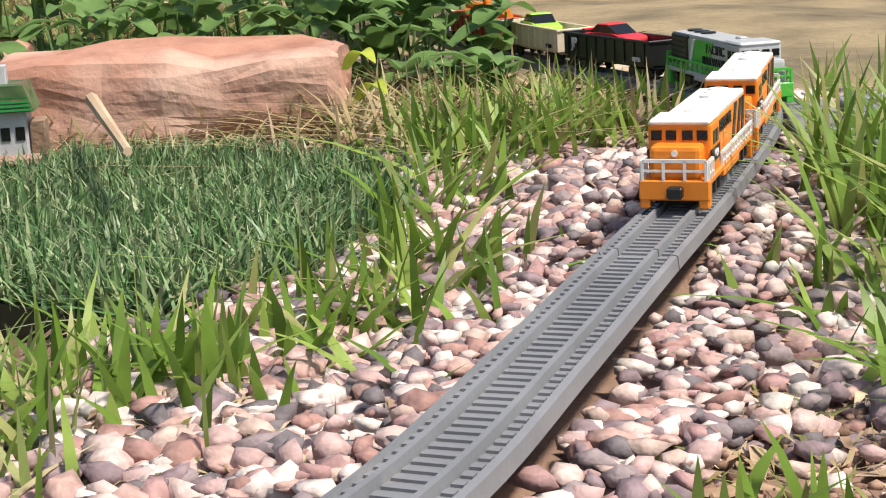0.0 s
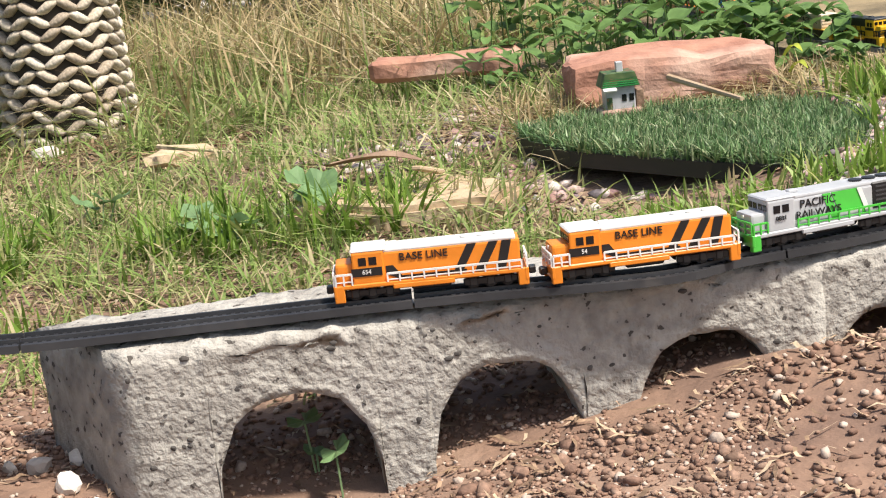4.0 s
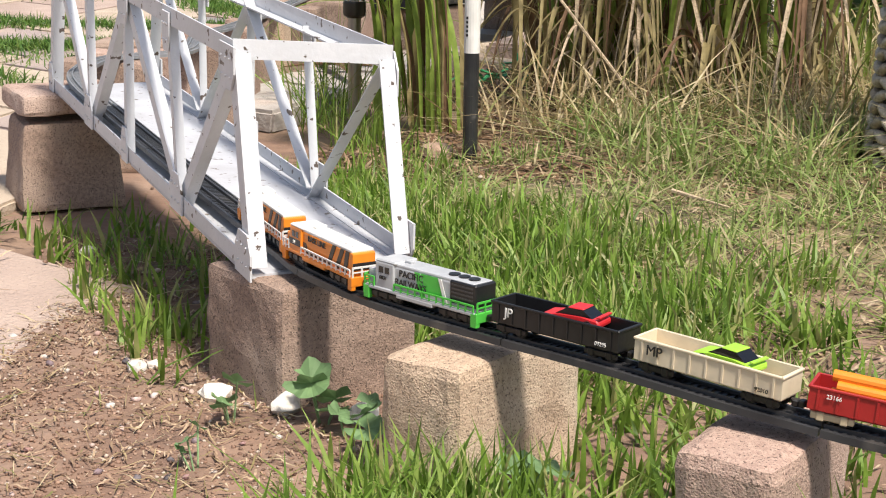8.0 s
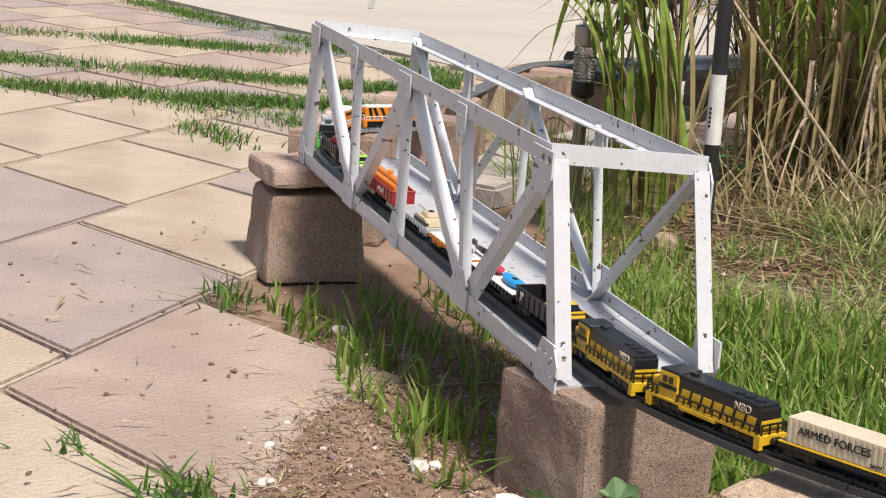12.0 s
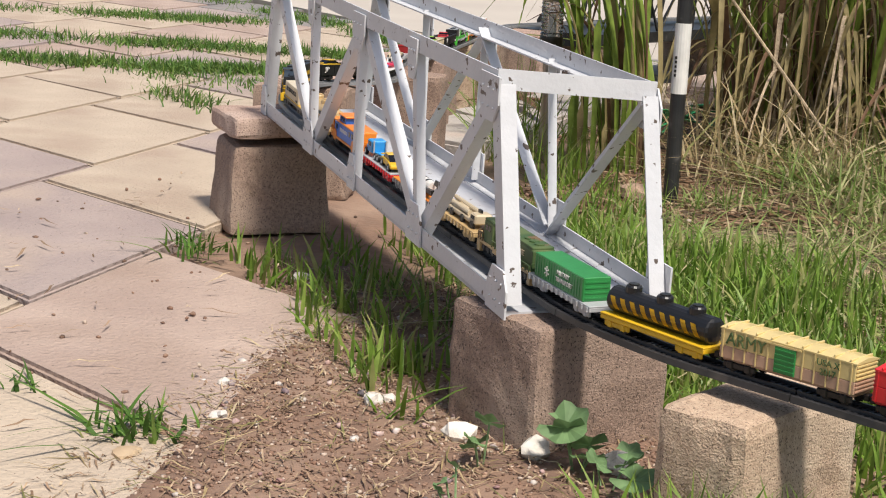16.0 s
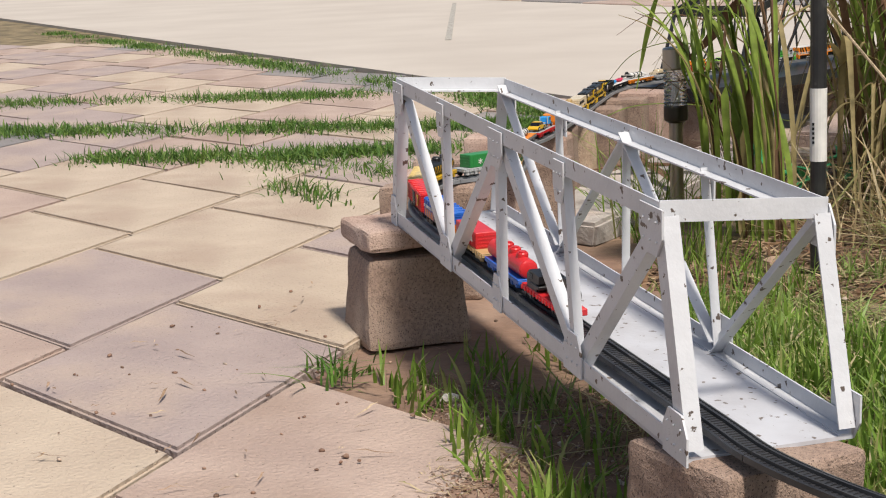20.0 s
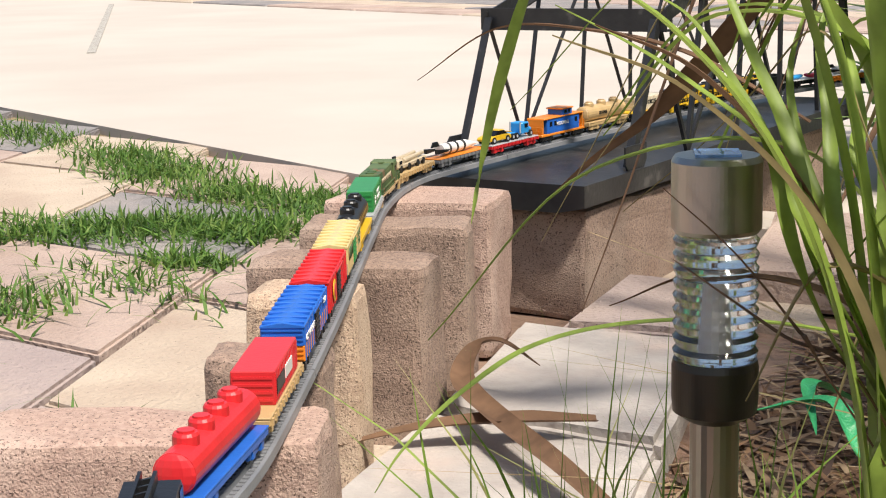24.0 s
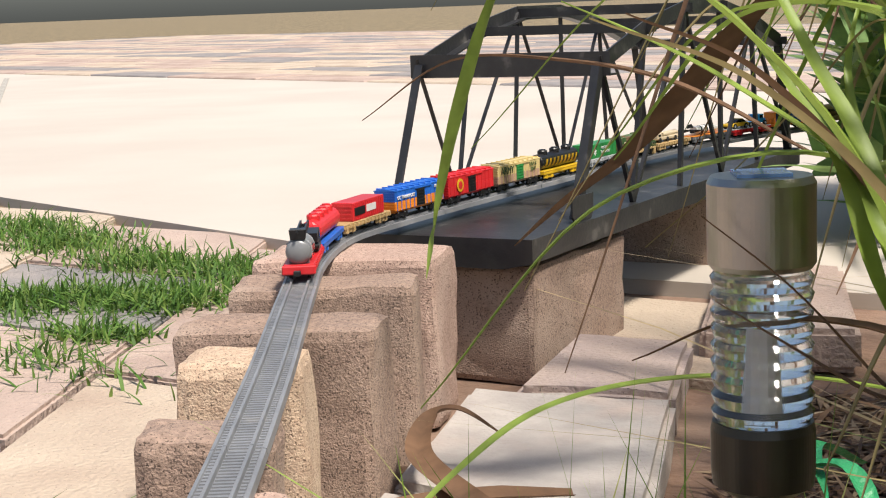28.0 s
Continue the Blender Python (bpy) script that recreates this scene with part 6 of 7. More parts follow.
bmesh.ops.subdivide_edges(b, edges=[e for e in b.edges if e.calc_length() > .03], cuts=5, use_grid_fill=True)
rough_up(rough_up(b, .010, 16, seed=5), .004, 60, seed=2)
tagged(part("sandstone_block", b, M["stone_red"], at=pose(.387, .985, .082, 0, 1, 6)), "rough red sandstone block lying on the soil", "stone")
b = box((0, 0, 0), (.055, .022, .016), bev=.003)
rough_up(b, .004, 40, seed=2)
tagged(part("slate_block", b, M["slate"], at=pose(.545, .925, .063, 0, 0, -12)), "small dark slate block", "stone")
b = box((0, 0, 0), (.19, .05, .03), bev=.006)
bmesh.ops.subdivide_edges(b, edges=[e for e in b.edges if e.calc_length() > .03], cuts=3, use_grid_fill=True)
rough_up(b, .006, 20, seed=9)
tagged(part("sandstone_block", b, M["stone_red"], at=pose(.12, 1.25, .080, 0, 0, -2)), "distant red sandstone edging block", "stone")


# turf mat
def turf():
    t = thing("turf_mat", "offcut of thick dark green artificial turf on the gravel", "turf mat")
    zb = float(ground_z(.42, .72)) + .021
    b = bmesh.new()
    v = [b.verts.new((px, py, zb)) for px, py in MAT]
    w = [b.verts.new((px, py, zb - .014)) for px, py in MAT]
    b.faces.new(v)
    for i in range(len(MAT)):
        b.faces.new((v[i], w[i], w[(i + 1) % len(MAT)], v[(i + 1) % len(MAT)]))
    bmesh.ops.recalc_face_normals(b, faces=b.faces)
    part("backing", b, M["rubber"], t)
    x, y = scatter(24000, .22, .58, .52, .90, lambda a, c: in_poly(a, c, MAT))
    ob = blades("turf", x, y, rnd(len(x), .012, .024), rnd(len(x), .0013, .0022), .55, M["turf"], "", z=np.full(len(x), zb - .002), parent=t, category="")


turf()


def leaf_mesh(name, pts, width, material, fold=.25, parent=None, wave=0.0):
    """A long leaf along a curve: a ribbon with a folded midrib that tapers to a point."""
    p, arc = glide(pts, 8)
    n = len(p)
    vs, fs = [], []
    for i in range(n):
        f = i / (n - 1)
        d = p[min(i + 1, n - 1)] - p[max(i - 1, 0)]
        d = Vector(d).normalized()
        s = d.cross(Vector((0, 0, 1)))
        s = s.normalized() if s.length > .05 else Vector((1, 0, 0))
        nrm = s.cross(d).normalized()
        w = width * (.55 + .45 * min(1, f * 4)) * (1 - max(0, f - .45) / .56) ** .8 / 2
        c = Vector(p[i])
        vs += [c - s * w + nrm * w * fold, c - nrm * .0004, c + s * w + nrm * w * fold * (1 + wave * math.sin(f * 20))]
    for i in range(n - 1):
        a = i * 3
        fs += [(a, a + 1, a + 4, a + 3), (a + 1, a + 2, a + 5, a + 4)]
    return obj(name, vs, fs, material, parent, smooth=True)


def reed_plant(cx, cy, n, spread, hmin, hmax, rr, bias=None):
    t = thing("reed_plant", "tall clump of green and withered strap-leaved reeds", "reed plant")
    for i in range(n):
        a = rr.uniform(0, 2 * math.pi)
        r = spread * math.sqrt(rr.random())
        x, y = cx + r * math.cos(a), cy + r * math.sin(a)
        z = float(ground_z(x, y)) - .004
        h = rr.uniform(hmin, hmax)
        out = rr.uniform(.15, .72) * h
        b = a + rr.uniform(-.9, .9)
        if bias is not None and rr.random() < .45:
            b = bias + rr.uniform(-.5, .5)
        dx, dy = math.cos(b) * out, math.sin(b) * out
        dead = rr.random() < .42
        droop = rr.uniform(.0, .55) if not dead else rr.uniform(.3, .9)
        pts = [(x, y, z), (x + dx * .12, y + dy * .12, z + h * .42), (x + dx * .42, y + dy * .42, z + h * .82), (x + dx * .8, y + dy * .8, z + h * (.98 - droop * .3)),
               (x + dx * 1.15, y + dy * 1.15, z + h * (.95 - droop * .8))]
        leaf_mesh("leaf", pts, rr.uniform(.006, .0145), rr.choice([M["reedbrown"], M["straw"]]) if dead else M["reed"], .3, t)
    return t


def dead_skirt(t, cx, cy, n, rr):
    """Withered leaves that droop from a clump to the ground."""
    for i in range(n):
        a = -math.pi / 2 + rr.uniform(-1.5, 1.3)
        x, y = cx + rr.uniform(-.13, .13), cy - rr.uniform(.02, .13)
        h, out = rr.uniform(.08, .30), rr.uniform(.08, .26)
        dx, dy = math.cos(a) * out, math.sin(a) * out
        zb = float(ground_z(x + dx, y + dy)) + .006
        leaf_mesh("leaf", [(x, y, .0), (x + dx * .2, y + dy * .2, h * .8), (x + dx * .5, y + dy * .5, h), (x + dx * .8, y + dy * .8, h * .55), (x + dx, y + dy, zb)],
                  rr.uniform(.005, .012), rr.choice([M["straw"], M["straw"], M["reedbrown"], M["litter"]]), .3, t)


RR = random.Random(21)
dead_skirt(reed_plant(-1.12, 1.84, 80, .15, .35, .75, RR), -1.12, 1.84, 45, RR)
dead_skirt(reed_plant(-1.0, 1.86, 75, .15, .35, .75, RR), -1.0, 1.86, 45, RR)
reed_plant(-1.25, 2.02, 34, .09, .30, .55, RR)
dead_skirt(reed_plant(-.84, 1.95, 70, .15, .35, .7, RR), -.84, 1.95, 45, RR)
reed_plant(-1.20, 2.1, 60, .18, .5, .9, RR)
# reed clump beside the solar lamp
near = thing("reed_plant", "small clump of yellow-green and withered reeds beside a solar lamp", "reed plant")
for pts, w, mt in (([(-1.326, 1.309, .233), (-1.346, 1.33, .281), (-1.366, 1.347, .307), (-1.391, 1.363, .333), (-1.422, 1.374, .346)], .010, "reed"),
                   ([(-1.32, 1.312, .233), (-1.34, 1.333, .286), (-1.36, 1.352, .317), (-1.379, 1.37, .348), (-1.393, 1.389, .364)], .013, "reed"),
                   ([(-1.313, 1.315, .236), (-1.327, 1.34, .294), (-1.336, 1.363, .324), (-1.334, 1.39, .35)], .011, "reed"),
                   ([(-1.326, 1.311, .25), (-1.343, 1.331, .281), (-1.383, 1.34, .308), (-1.414, 1.352, .323), (-1.448, 1.362, .337)], .010, "reed"),
                   ([(-1.315, 1.325, .307), (-1.326, 1.345, .322), (-1.341, 1.361, .326), (-1.363, 1.37, .303), (-1.391, 1.376, .275), (-1.424, 1.379, .247)], .003, "straw"),
                   ([(-1.306, 1.312, .199), (-1.338, 1.322, .212), (-1.363, 1.335, .222), (-1.391, 1.348, .234)], .006, "reedbrown"),
                   ([(-1.322, 1.307, .209), (-1.334, 1.325, .215), (-1.363, 1.338, .241), (-1.396, 1.35, .263)], .004, "reedbrown"),
                   ([(-1.309, 1.322, .27), (-1.316, 1.345, .295), (-1.325, 1.366, .316), (-1.338, 1.387, .342)], .010, "reed"),
                   ([(-1.307, 1.315, .219), (-1.321, 1.335, .246), (-1.34, 1.354, .278), (-1.351, 1.376, .31), (-1.348, 1.405, .345)], .011, "reed"),
                   ([(-1.300, 1.325, .20), (-1.306, 1.345, .27), (-1.315, 1.366, .33), (-1.33, 1.387, .38)], .012, "reed"),
                   ([(-1.290, 1.335, .18), (-1.286, 1.345, .25), (-1.292, 1.366, .30), (-1.315, 1.387, .32)], .012, "reedbrown")):
    pts = [(p[0] + .018, p[1] + .006, p[2]) for p in pts]
    x0, y0, z0 = pts[0]
    leaf_mesh("leaf", [(-1.235, 1.345, -.01), (-1.24 + (x0 + 1.24) * .35, 1.344 + (y0 - 1.344) * .35, z0 * .6)] + pts, w * .62, M[mt], .3, near)
for i in range(20):
    x0, y0 = -1.205 + RR.uniform(-.035, .04), 1.370 + RR.uniform(-.03, .04)
    h, out, a = RR.uniform(.24, .44), RR.uniform(.07, .22), math.pi + RR.uniform(-1.3, .9)
    dx, dy = math.cos(a) * out, math.sin(a) * out * .5
    leaf_mesh("leaf", [(x0, y0, -.01), (x0 + dx * .1, y0 + dy * .1, h * .45), (x0 + dx * .45, y0 + dy * .45, h * .85), (x0 + dx, y0 + dy, h * RR.uniform(.85, 1.05)), (x0 + dx * 1.4, y0 + dy * 1.4, h * RR.uniform(.6, .95))],
              RR.uniform(.006, .012), M["reed"] if i % 5 < 3 else M["straw"] if i % 5 == 3 else M["reedbrown"], .3, near)
for i in range(15):
    x0, y0 = -1.262 + RR.uniform(-.02, .03), 1.40 + RR.uniform(-.09, .03)
    out, h, w = RR.uniform(.03, .14), RR.uniform(.31, .44), RR.uniform(.011, .019)
    turn = 3.57 + RR.uniform(-.45, .35)
    dx, dy = math.cos(turn) * out, math.sin(turn) * out
    leaf_mesh("leaf", [(x0, y0, -.01), (x0 + dx * .08, y0 + dy * .08, h * .5), (x0 + dx * .30, y0 + dy * .30, h * .80), (x0 + dx * .65, y0 + dy * .65, h * .97), (x0 + dx, y0 + dy, h * RR.uniform(.9, 1.08))],
              w, M["reed"] if i % 6 < 4 else M["straw"] if i % 6 == 4 else M["reedbrown"], .3, near)
# fallen and hanging single leaves by the black bridge
tagged(leaf_mesh("withered_leaf", [(-1.40, 1.74, .36), (-1.44, 1.739, .317), (-1.467, 1.743, .285), (-1.51, 1.75, .246), (-1.556, 1.747, .214), (-1.588, 1.741, .188)][::-1][::-1], .045, M["reedbrown"], .35),
       "broad withered brown reed leaf hanging down", "leaf")
tagged(leaf_mesh("arching_leaf", [(-1.28, 1.60, .14), (-1.32, 1.56, .153), (-1.376, 1.517, .169), (-1.423, 1.455, .179), (-1.453, 1.398, .179), (-1.468, 1.346, .168), (-1.48, 1.315, .151), (-1.487, 1.30, .135)], .006, M["reed"], .3),
       "thin green reed leaf arching over the slabs", "leaf")
tagged(leaf_mesh("withered_leaf", [(-1.40, 1.70, .25), (-1.477, 1.717, .287), (-1.553, 1.743, .301), (-1.635, 1.763, .302), (-1.686, 1.735, .267)], .008, M["reedbrown"], .4),
       "thin curling brown reed leaf", "leaf")
tagged(leaf_mesh("hanging_leaf", [(-1.57, 1.72, .38), (-1.6, 1.726, .318), (-1.625, 1.737, .256), (-1.641, 1.742, .202), (-1.645, 1.733, .167)], .012, M["reed"], .3),
       "narrow green and brown reed leaf hanging down", "leaf")
tagged(leaf_mesh("fallen_leaf", [(-1.44, 1.52, .034), (-1.52, 1.60, .040), (-1.60, 1.68, .040), (-1.66, 1.745, .044), (-1.672, 1.79, .058), (-1.655, 1.80, .064), (-1.62, 1.795, .05)], .020, M["reedbrown"], .5),
       "curled brown reed leaf lying on a slab", "leaf")
tagged(leaf_mesh("fallen_leaf", [(-1.55, 1.73, .034), (-1.60, 1.70, .036), (-1.65, 1.665, .036), (-1.70, 1.62, .030)], .024, M["reedbrown"], .4), "flat brown reed leaf lying on a slab", "leaf")
# wiry grass by the solar lamp
for cx, cy, n, r, h in ((-1.44, 1.40, 34, .026, .23), (-1.41, 1.34, 34, .024, .21), (-1.40, 1.46, 34, .024, .22), (-1.36, 1.30, 30, .02, .10), (-1.33, 1.52, 50, .03, .16), (-1.50, 1.20, 12, .01, .06), (-1.24, 1.2, 70, .03, .12), (-1.15, 1.1, 70, .04, .09), (-1.02, 1.02, 70, .04, .08)):
    x, y = NR.normal(cx, r, n), NR.normal(cy, r, n)
    blades("wiry_grass", x, y, rnd(n, h * .5, h), rnd(n, .0016, .0032), .35, M["grass"], "wiry dark grass beside the solar lamp").name = "wiry_grass"


def round_leaf(x, y, z, s, yaw, tip, material, parent, seed):
    """A lobed mallow leaf on its stalk."""
    b = bmesh.new()
    n = 22
    c = b.verts.new((0, 0, -.10 * s))
    ring = []
    for i in range(n):
        a = math.pi * (.10 + 1.8 * i / (n - 1))
        r = s * (.92 + .10 * math.cos(a * 5.5) + .04 * math.sin(seed + a * 3))
        ring.append(b.verts.new((-r * math.cos(a), r * math.sin(a), .10 * s * math.cos(a * 5.5) + .05 * s)))
    for p, q in zip(ring, ring[1:]):
        b.faces.new((c, p, q))
    bmesh.ops.recalc_face_normals(b, faces=b.faces)
    lf = part("leaf", b, material, parent)
    lf.matrix_basis = pose(x, y, z, tip, 0, yaw)
    return lf


def mallow(cx, cy, n, spread, size, rr, material=None, hi=.055):
    t = thing("mallow_plant", "low mallow weed with round lobed leaves", "weed")
    z0 = float(ground_z(cx, cy))
    for i in range(n):
        a, r = rr.uniform(0, 6.28), spread * math.sqrt(rr.random())
        x, y = cx + r * math.cos(a), cy + r * math.sin(a)
        z = z0 + rr.uniform(.012, hi)
        round_leaf(x, y, z, size * rr.uniform(.6, 1.2), rr.uniform(0, 360), rr.uniform(10, 45), material or M["mallow"], t, i)
        part("stalk", cyl((cx + (x - cx) * .3, cy + (y - cy) * .3, z0 - .003), (x, y, z - .001), .0007, n=5), material or M["mallow"], t)


for cx, cy, n, sp, sz in ((-.19, -.05, 8, .032, .021), (-.245, -.085, 6, .03, .016), (-.135, -.015, 5, .022, .017), (-.213, -.004, 5, .025, .017), (-.155, -.025, 4, .02, .018), (-.223, .115, 3, .015, .013), (-.153, .037, 3, .015, .013), (-.116, .035, 2, .01, .013), (-.079, .050, 1, .004, .012),
                          (-.21, -.105, 4, .03, .010), (-.58, .130, 4, .02, .018), (-.64, .10, 3, .02, .012), (-.547, .111, 2, .015, .015), (-.388, .075, 4, .02, .016), (-.327, -.064, 3, .02, .012),
                          (-.429, -.033, 3, .02, .010), (-.60, .01, 3, .02, .009), (-.513, .085, 3, .02, .014), (-.15, .02, 5, .03, .014), (.156, .150, 2, .01, .010), (.175, .124, 1, .005, .010),
                          (-.157, .11, 2, .01, .010), (-.149, .08, 2, .012, .011), (-.03, .60, 5, .04, .020), (.07, .66, 3, .02, .024), (-.17, .74, 3, .03, .016)):
    mallow(cx, cy, n, sp, sz, RR, hi=.035)


def leafy_bush(cx, cy, n, sp, size, hi, rr, label):
    t = thing("leafy_weed", label, "weed")
    for i in range(n):
        a, r = rr.uniform(0, 6.28), sp * math.sqrt(rr.random())
        x, y = cx + r * math.cos(a), cy + r * math.sin(a)
        z = float(ground_z(x, y)) + rr.uniform(.01, hi)
        b = rr.uniform(0, 6.28)
        L_ = size * rr.uniform(.6, 1.3)
        leaf_mesh("leaf", [(x, y, z), (x + math.cos(b) * L_ * .5, y + math.sin(b) * L_ * .5, z + L_ * .25), (x + math.cos(b) * L_, y + math.sin(b) * L_, z + L_ * rr.uniform(-.1, .3))],
                  L_ * rr.uniform(.45, .75), M["leaf"], .25, t)
    for i in range(n // 6):
        a, r = rr.uniform(0, 6.28), sp * math.sqrt(rr.random())
        x, y = cx + r * math.cos(a), cy + r * math.sin(a)
        z = float(ground_z(x, y))
        part("stem", cyl((x, y, z - .004), (x + rr.uniform(-.02, .02), y + rr.uniform(-.02, .02), z + hi * .8), .0012, .0008, n=5), M["leaf"], t)


for cx, cy, n, sp, size, hi in ((.54, 1.06, 46, .05, .034, .07), (.44, 1.10, 50, .06, .034, .08), (.33, 1.14, 46, .07, .034, .08), (.50, 1.16, 40, .05, .034, .08), (.575, .99, 22, .025, .024, .035),
                                (.46, 1.28, 110, .10, .034, .14), (.36, 1.36, 110, .11, .034, .16), (.22, 1.36, 90, .11, .034, .16), (.20, 1.16, 30, .06, .03, .06)):
    leafy_bush(cx, cy, n, sp, size, hi, RR, "leafy green weed bank behind the sandstone block")
for px, py, pz in ((.503, .925, .098), (.508, .93, .080)):
    tagged(leaf_mesh("yellow_leaf", [(px, py, pz), (px + .009, py - .004, pz + .010), (px + .017, py - .009, pz + .004)], .017, M["yleaf"], .2), "bright yellow-green leaf on a trailing stem", "leaf")


# hedge in the distance
def hedge(cx, cy, sx, sy, h, n, label):
    x, y = NR.uniform(cx - sx, cx + sx, n), NR.uniform(cy - sy, cy + sy, n)
    z = NR.uniform(0, 1, n) ** .8 * h * (1 - .3 * np.sin(x * 3.1) ** 2) + .03
    blades("hedge_leaves", x, y, rnd(n, .04, .10), rnd(n, .02, .045), 1.3, M["leaf"], label, z=z, bend=.6, category="hedge")


hedge(.2, 3.5, 1.2, .35, .45, 5000, "dark leafy hedge in the distance")
hedge(-.8, 3.2, .8, .3, .5, 3500, "dark leafy hedge in the distance")
x, y = scatter(9000, 1.1, 3.2, 1.3, 5.2)
blades("far_lawn", x, y, rnd(len(x), .03, .07), rnd(len(x), .010, .02), .6, M["grass"], "lawn beyond the garden edge")
b = box((1.15, 6.2, .55), (2.6, .1, 1.4), bev=.01)
tagged(part("garden_wall", b, M["apron"], at=pose(0, 0, 0, 0, 0, 0)), "pale rendered wall in the distance", "wall", kind="structure")
pl = thing("planter", "square dark red planter on the lawn", "planter", at=pose(1.50, 3.75, .05))
part("planter_box", box((0, 0, .10), (.17, .17, .20), bev=.008, taper=(1.1, 1.1)), M["brickred"], pl)
part("planter_rim", box((0, 0, .205), (.21, .21, .025), bev=.006), M["brickred"], pl)
pot = thing("flower_pot", "round terracotta flower pot on the lawn", "flower pot", at=pose(1.28, 2.3, .045))
part("pot_wall", lathe([(.028, 0), (.036, .05), (.042, .055), (.042, .068), (.036, .068), (.034, .05)], 24), M["terracotta"], pot)
part("stake", cyl((0, 0, .04), (.004, 0, .16), .0018, n=6), M["white"], pot)
part("finial", ball((.004, 0, .165), (.010, .010, .008)), M["skyblue"], pot)


# palm trunk with plaited leaf bases
def palm():
    t = thing("palm_trunk", "young palm trunk with plaited grey leaf bases", "palm")
    cx, cy = -.455, 1.47
    z0 = float(ground_z(cx, cy))
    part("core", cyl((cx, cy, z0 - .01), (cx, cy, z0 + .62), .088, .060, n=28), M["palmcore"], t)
    me = bpy.data.meshes.new("leaf_base")
    b = ball((0, 0, 0), (.0165, .0095, .0085), None, 10, 7)
    for v in b.verts:
        v.co.z += v.co.x * .55
        v.co.z *= 1 - .35 * abs(v.co.x) / .0165
    b.to_mesh(me)
    b.free()
    me.polygons.foreach_set("use_smooth", [True] * len(me.polygons))
    me.materials.append(M["palm"])
    mm = me.copy()
    for v in mm.vertices:
        v.co.x = -v.co.x
    mm.flip_normals()
    rows, k = 33, 0
    for r in range(rows):
        rad = .090 - .028 * r / rows
        n = 19
        for i in range(n):
            a = 2 * math.pi * (i + .5 * (r % 2)) / n
            if math.cos(a + math.pi / 2 - .2) < -.5:
                continue
            k += 1
            ob = new("leaf_base", me if i % 2 else mm)
            ob.parent = t
            ob.matrix_basis = pose(cx + rad * math.cos(a), cy + rad * math.sin(a), z0 + .004 + r * .0185, RR.uniform(-8, 8), 0, math.degrees(a) + 90 + RR.uniform(-6, 6))


palm()
tagged(leaf_mesh("wood_strip", [(.06, .74, .055), (.12, .715, .064), (.16, .70, .060)], .026, M["wood"], .3), "curled strip of dark red bark", "bark")
tagged(part("bark_slat", box((.165, .675, .056), (.009, .08, .004), rz=-8, rx=-14, bev=.001), M["flag"]), "pale split of wood leaning on a flagstone", "wood")
tagged(part("stick", cyl((.385, .84, .098), (.444, .69, .094), .0035, .0020, n=7), M["flag"]), "weathered grey stick lying on the turf", "stick")
for p, q in (((-.95, 1.6, .02), (-1.35, 1.45, .55)), ((-.2, 1.05, .04), (-.10, 1.02, .03)), ((-.66, 1.0, .02), (-.58, .98, .012))):
    tagged(part("twig", cyl(p, q, .003, .0014, n=6), M["litter"]), "thin bare dry twig", "twig")


# little house ornament
def house():
    t = thing("house_ornament", "little painted house ornament with camouflage-green tiled roof", "ornament", at=pose(.335, .845, float(ground_z(.335, .845)) + .028, 0, 0, 12) @ Matrix.Scale(.56, 4))
    part("wall", box((0, 0, .022), (.052, .038, .046), bev=.002), M["silver"], t)
    r = prism([(-.034, .042), (-.026, .066), (.026, .066), (.034, .042)], -.026, .026)
    bmesh.ops.recalc_face_normals(r, faces=r.faces)
    rf = part("roof", r, M["camo"], t)
    for i in range(6):
        part("tile_course", box((0, -.0262 + i * .0004, .044 + i * .0036), (.064 - i * .002, .002, .0020)), M["forest"], rf)
    part("chimney", box((.004, 0, .073), (.012, .012, .020), bev=.001), M["silver"], t)
    part("porch_roof", box((-.020, -.026, .040), (.024, .018, .004), rx=20, bev=.001), M["white"], t)
    part("door", box((-.020, -.0196, .014), (.010, .001, .020)), M["camo"], t)
    for x in (.006, .019):
        part("window", box((x, -.0196, .022), (.008, .001, .012)), M["window"], t)
    part("side_shed", box((.034, -.004, .016), (.014, .028, .034), bev=.001), M["wood"], t)
    part("base_stone", box((0, -.004, -.002), (.074, .056, .010), bev=.003), M["rocktan"], t)


house()

# spare track lengths lying by the curve
for i, (a, b_) in enumerate((((.735, .70), (.742, .86)), ((.762, .70), (.769, .86)))):
    t = thing("spare_track", "spare grey plastic track length lying upside down by the line", "toy track", "spare track lengths")
    d = Vector((b_[0] - a[0], b_[1] - a[1], 0))
    c = (a[0] + b_[0]) / 2, (a[1] + b_[1]) / 2
    rz = math.degrees(math.atan2(d.y, d.x))
    bb = None
    for w in (-.011, .011):
        bb = box((0, w, .006), (d.length, .003, .012), bev=.0006, bm=bb)
    bb = box((0, 0, .011), (d.length, .020, .003), bev=.0005, bm=bb)
    fr = part("roadbed", bb, M["track_grey"], t)
    for k in range(14):
        part("web", box((-d.length / 2 + d.length * (k + .5) / 14, -.0128, .006), (.006, .0012, .009)), M["track_dark"], fr)
    t.matrix_basis = pose(c[0], c[1], .066 + .002 * i, 4 * i - 3, -1, rz)


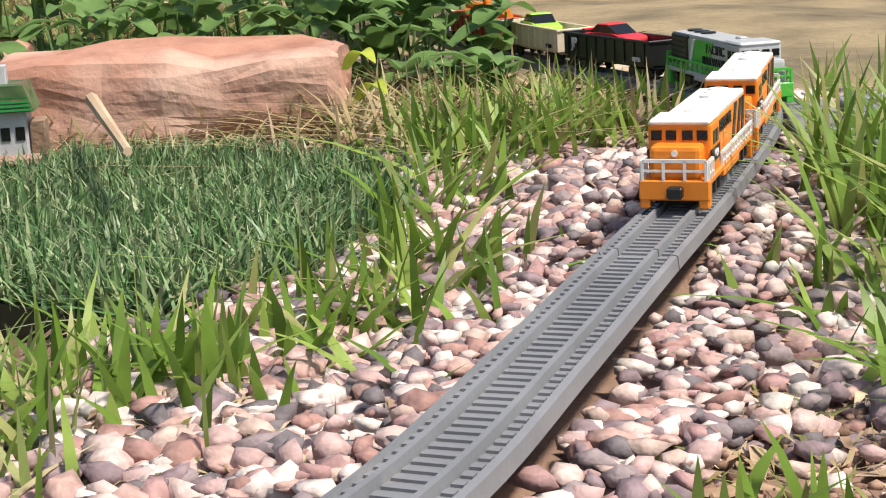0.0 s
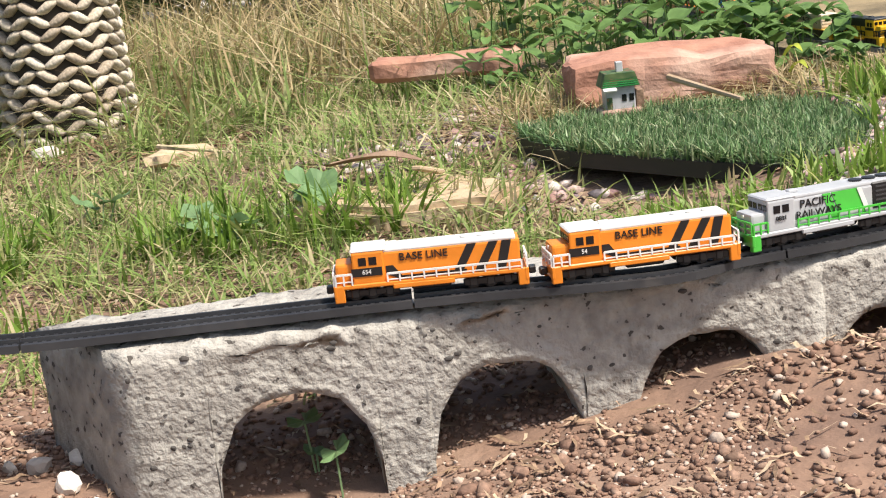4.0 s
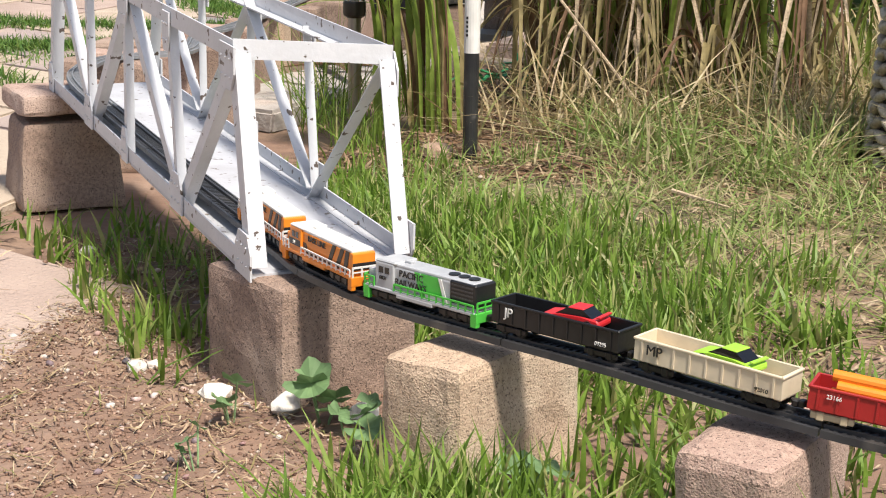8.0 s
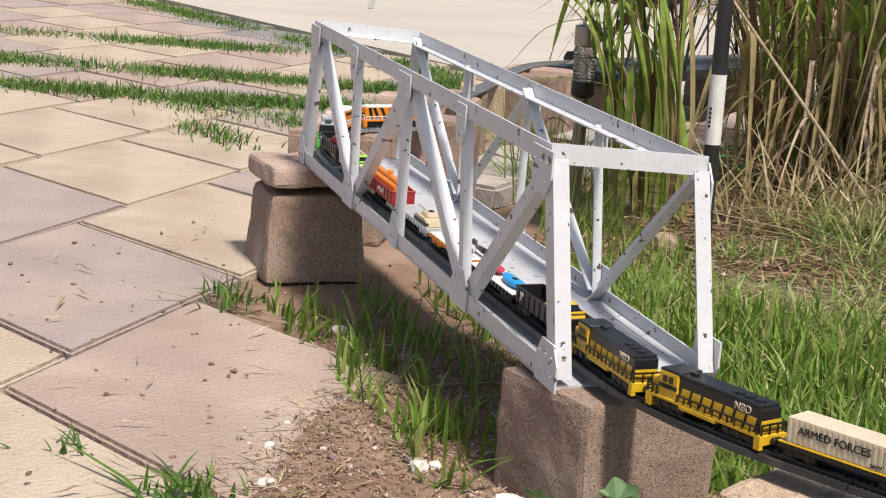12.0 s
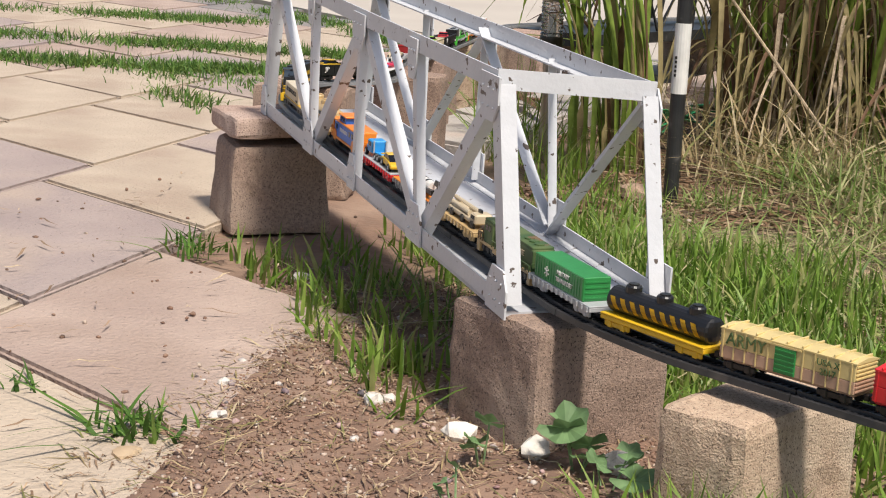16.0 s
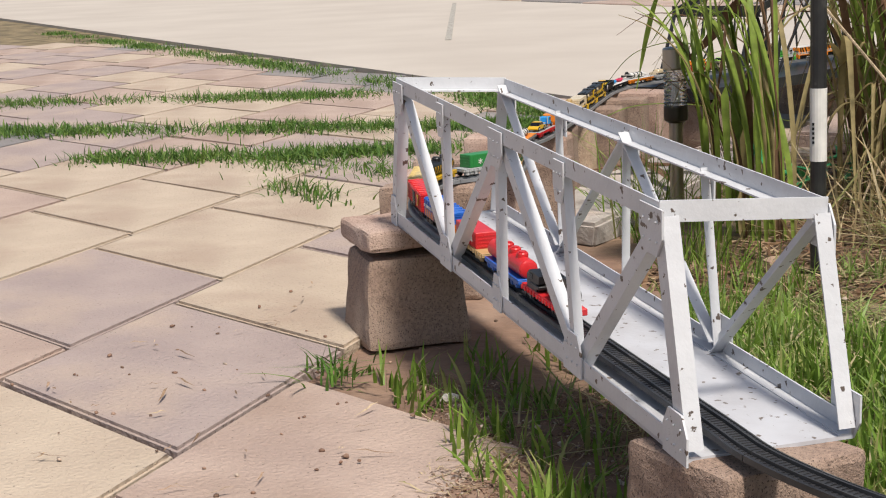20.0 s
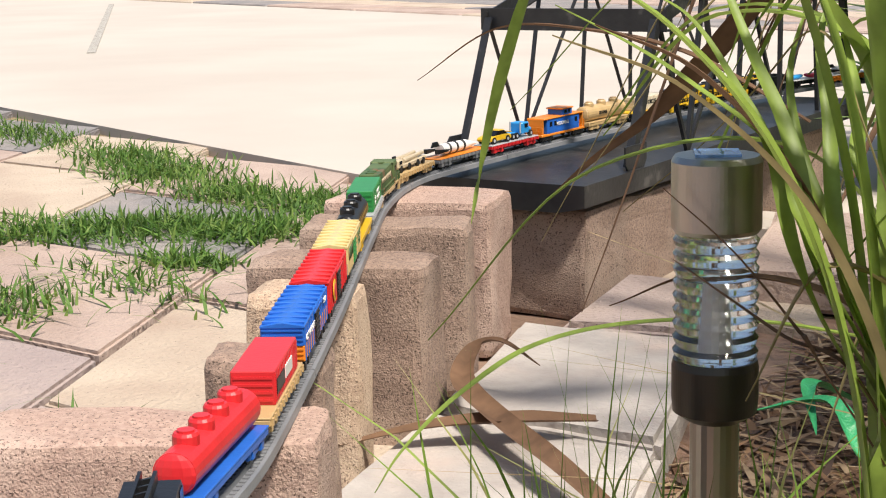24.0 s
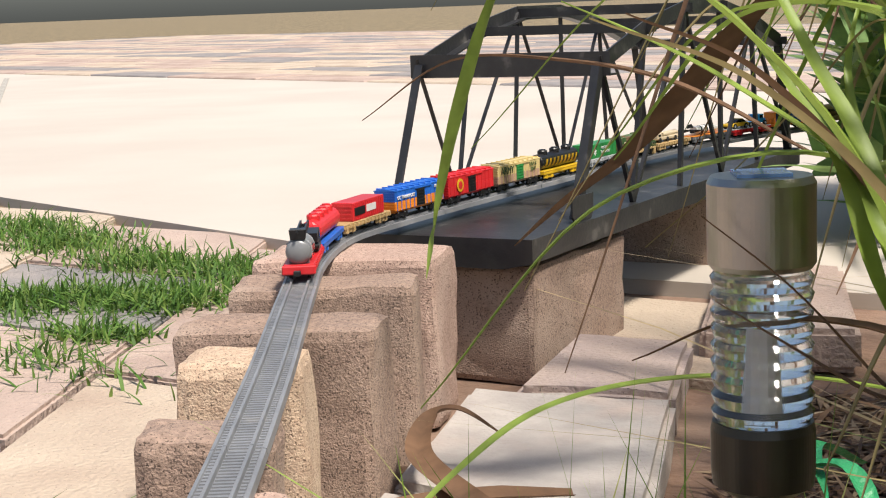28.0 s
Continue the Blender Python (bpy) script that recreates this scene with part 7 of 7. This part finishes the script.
# garden light on a striped post
def post_light():
    px, py = -1.03, 1.165
    t = thing("garden_light", "black garden light post with a white label band", "garden light")
    z = float(ground_z(px, py))
    part("pole", cyl((px, py, z - .02), (px, py, z + .52), .0105, n=18), M["blackiron"], t)
    part("label_band", cyl((px, py, z + .155), (px, py, z + .250), .0111, n=18), M["white"], t)
    for i in range(5):
        part("print_bar", box((px - .002, py - .0109, z + .180 + i * .006), (.003, .0012, .0035)), M["black"], t)
    part("bracket", box((px - .035, py - .01, z + .425), (.075, .012, .010), bev=.002), M["blackiron"], t)
    part("lamp_hood", lathe([(.085, 0), (.088, .006), (.075, .022), (.04, .034), (.01, .038)], 30, at=(px - .085, py - .02, z + .400)), M["blackiron"], t)
    part("lens", lathe([(.03, -.020), (.062, -.010), (.070, 0)], 30, at=(px - .085, py - .02, z + .401)), M["silver"], t)


post_light()


def solar_lamp():
    px, py = -1.362, 1.378
    t = thing("solar_lamp", "solar path lamp with ribbed clear lens and steel cap", "solar lamp")
    part("stake", cyl((px, py, -.02), (px, py, .172), .0105, n=24), M["steel"], t)
    part("collar", lathe([(.012, .160), (.0180, .164), (.0185, .170), (.0185, .184), (.0178, .187)], 72, at=(px, py, 0)), M["bronze"], t)
    prof = [(.0165, .187)]
    for i in range(9):
        z = .189 + i * .0060
        prof += [(.0176, z), (.0182, z + .002), (.0166, z + .0040)]
    part("ribbed_lens", lathe(prof + [(.0165, .244)], 72, at=(px, py, 0)), M["glass"], t)
    part("bulb", cyl((px, py, .190), (px, py, .222), .005, .0035, n=12), M["white"], t)
    part("cap", lathe([(.0176, .242), (.0190, .244), (.0190, .272), (.0176, .2745), (.015, .2746)], 72, at=(px, py, 0)), M["steel"], t)
    part("solar_cell", box((px, py, .2752), (.019, .019, .0012), rz=20), M["solar"], t)


solar_lamp()


def netting():
    t = thing("green_netting", "crumpled bright green plastic netting on the ground", "netting")
    for k in range(14):
        a = RR.uniform(0, 6.28)
        x, y = -1.36 + RR.uniform(-.04, .10), 1.70 + RR.uniform(-.10, .16)
        z = RR.uniform(.01, .06)
        leaf_mesh("strand", [(x, y, z), (x + .04 * math.cos(a), y + .04 * math.sin(a), z + RR.uniform(-.02, .03)), (x + .08 * math.cos(a + .5), y + .08 * math.sin(a + .5), z + RR.uniform(-.02, .02))],
                  .012, M["netting"], .6, t)


netting()

motions()
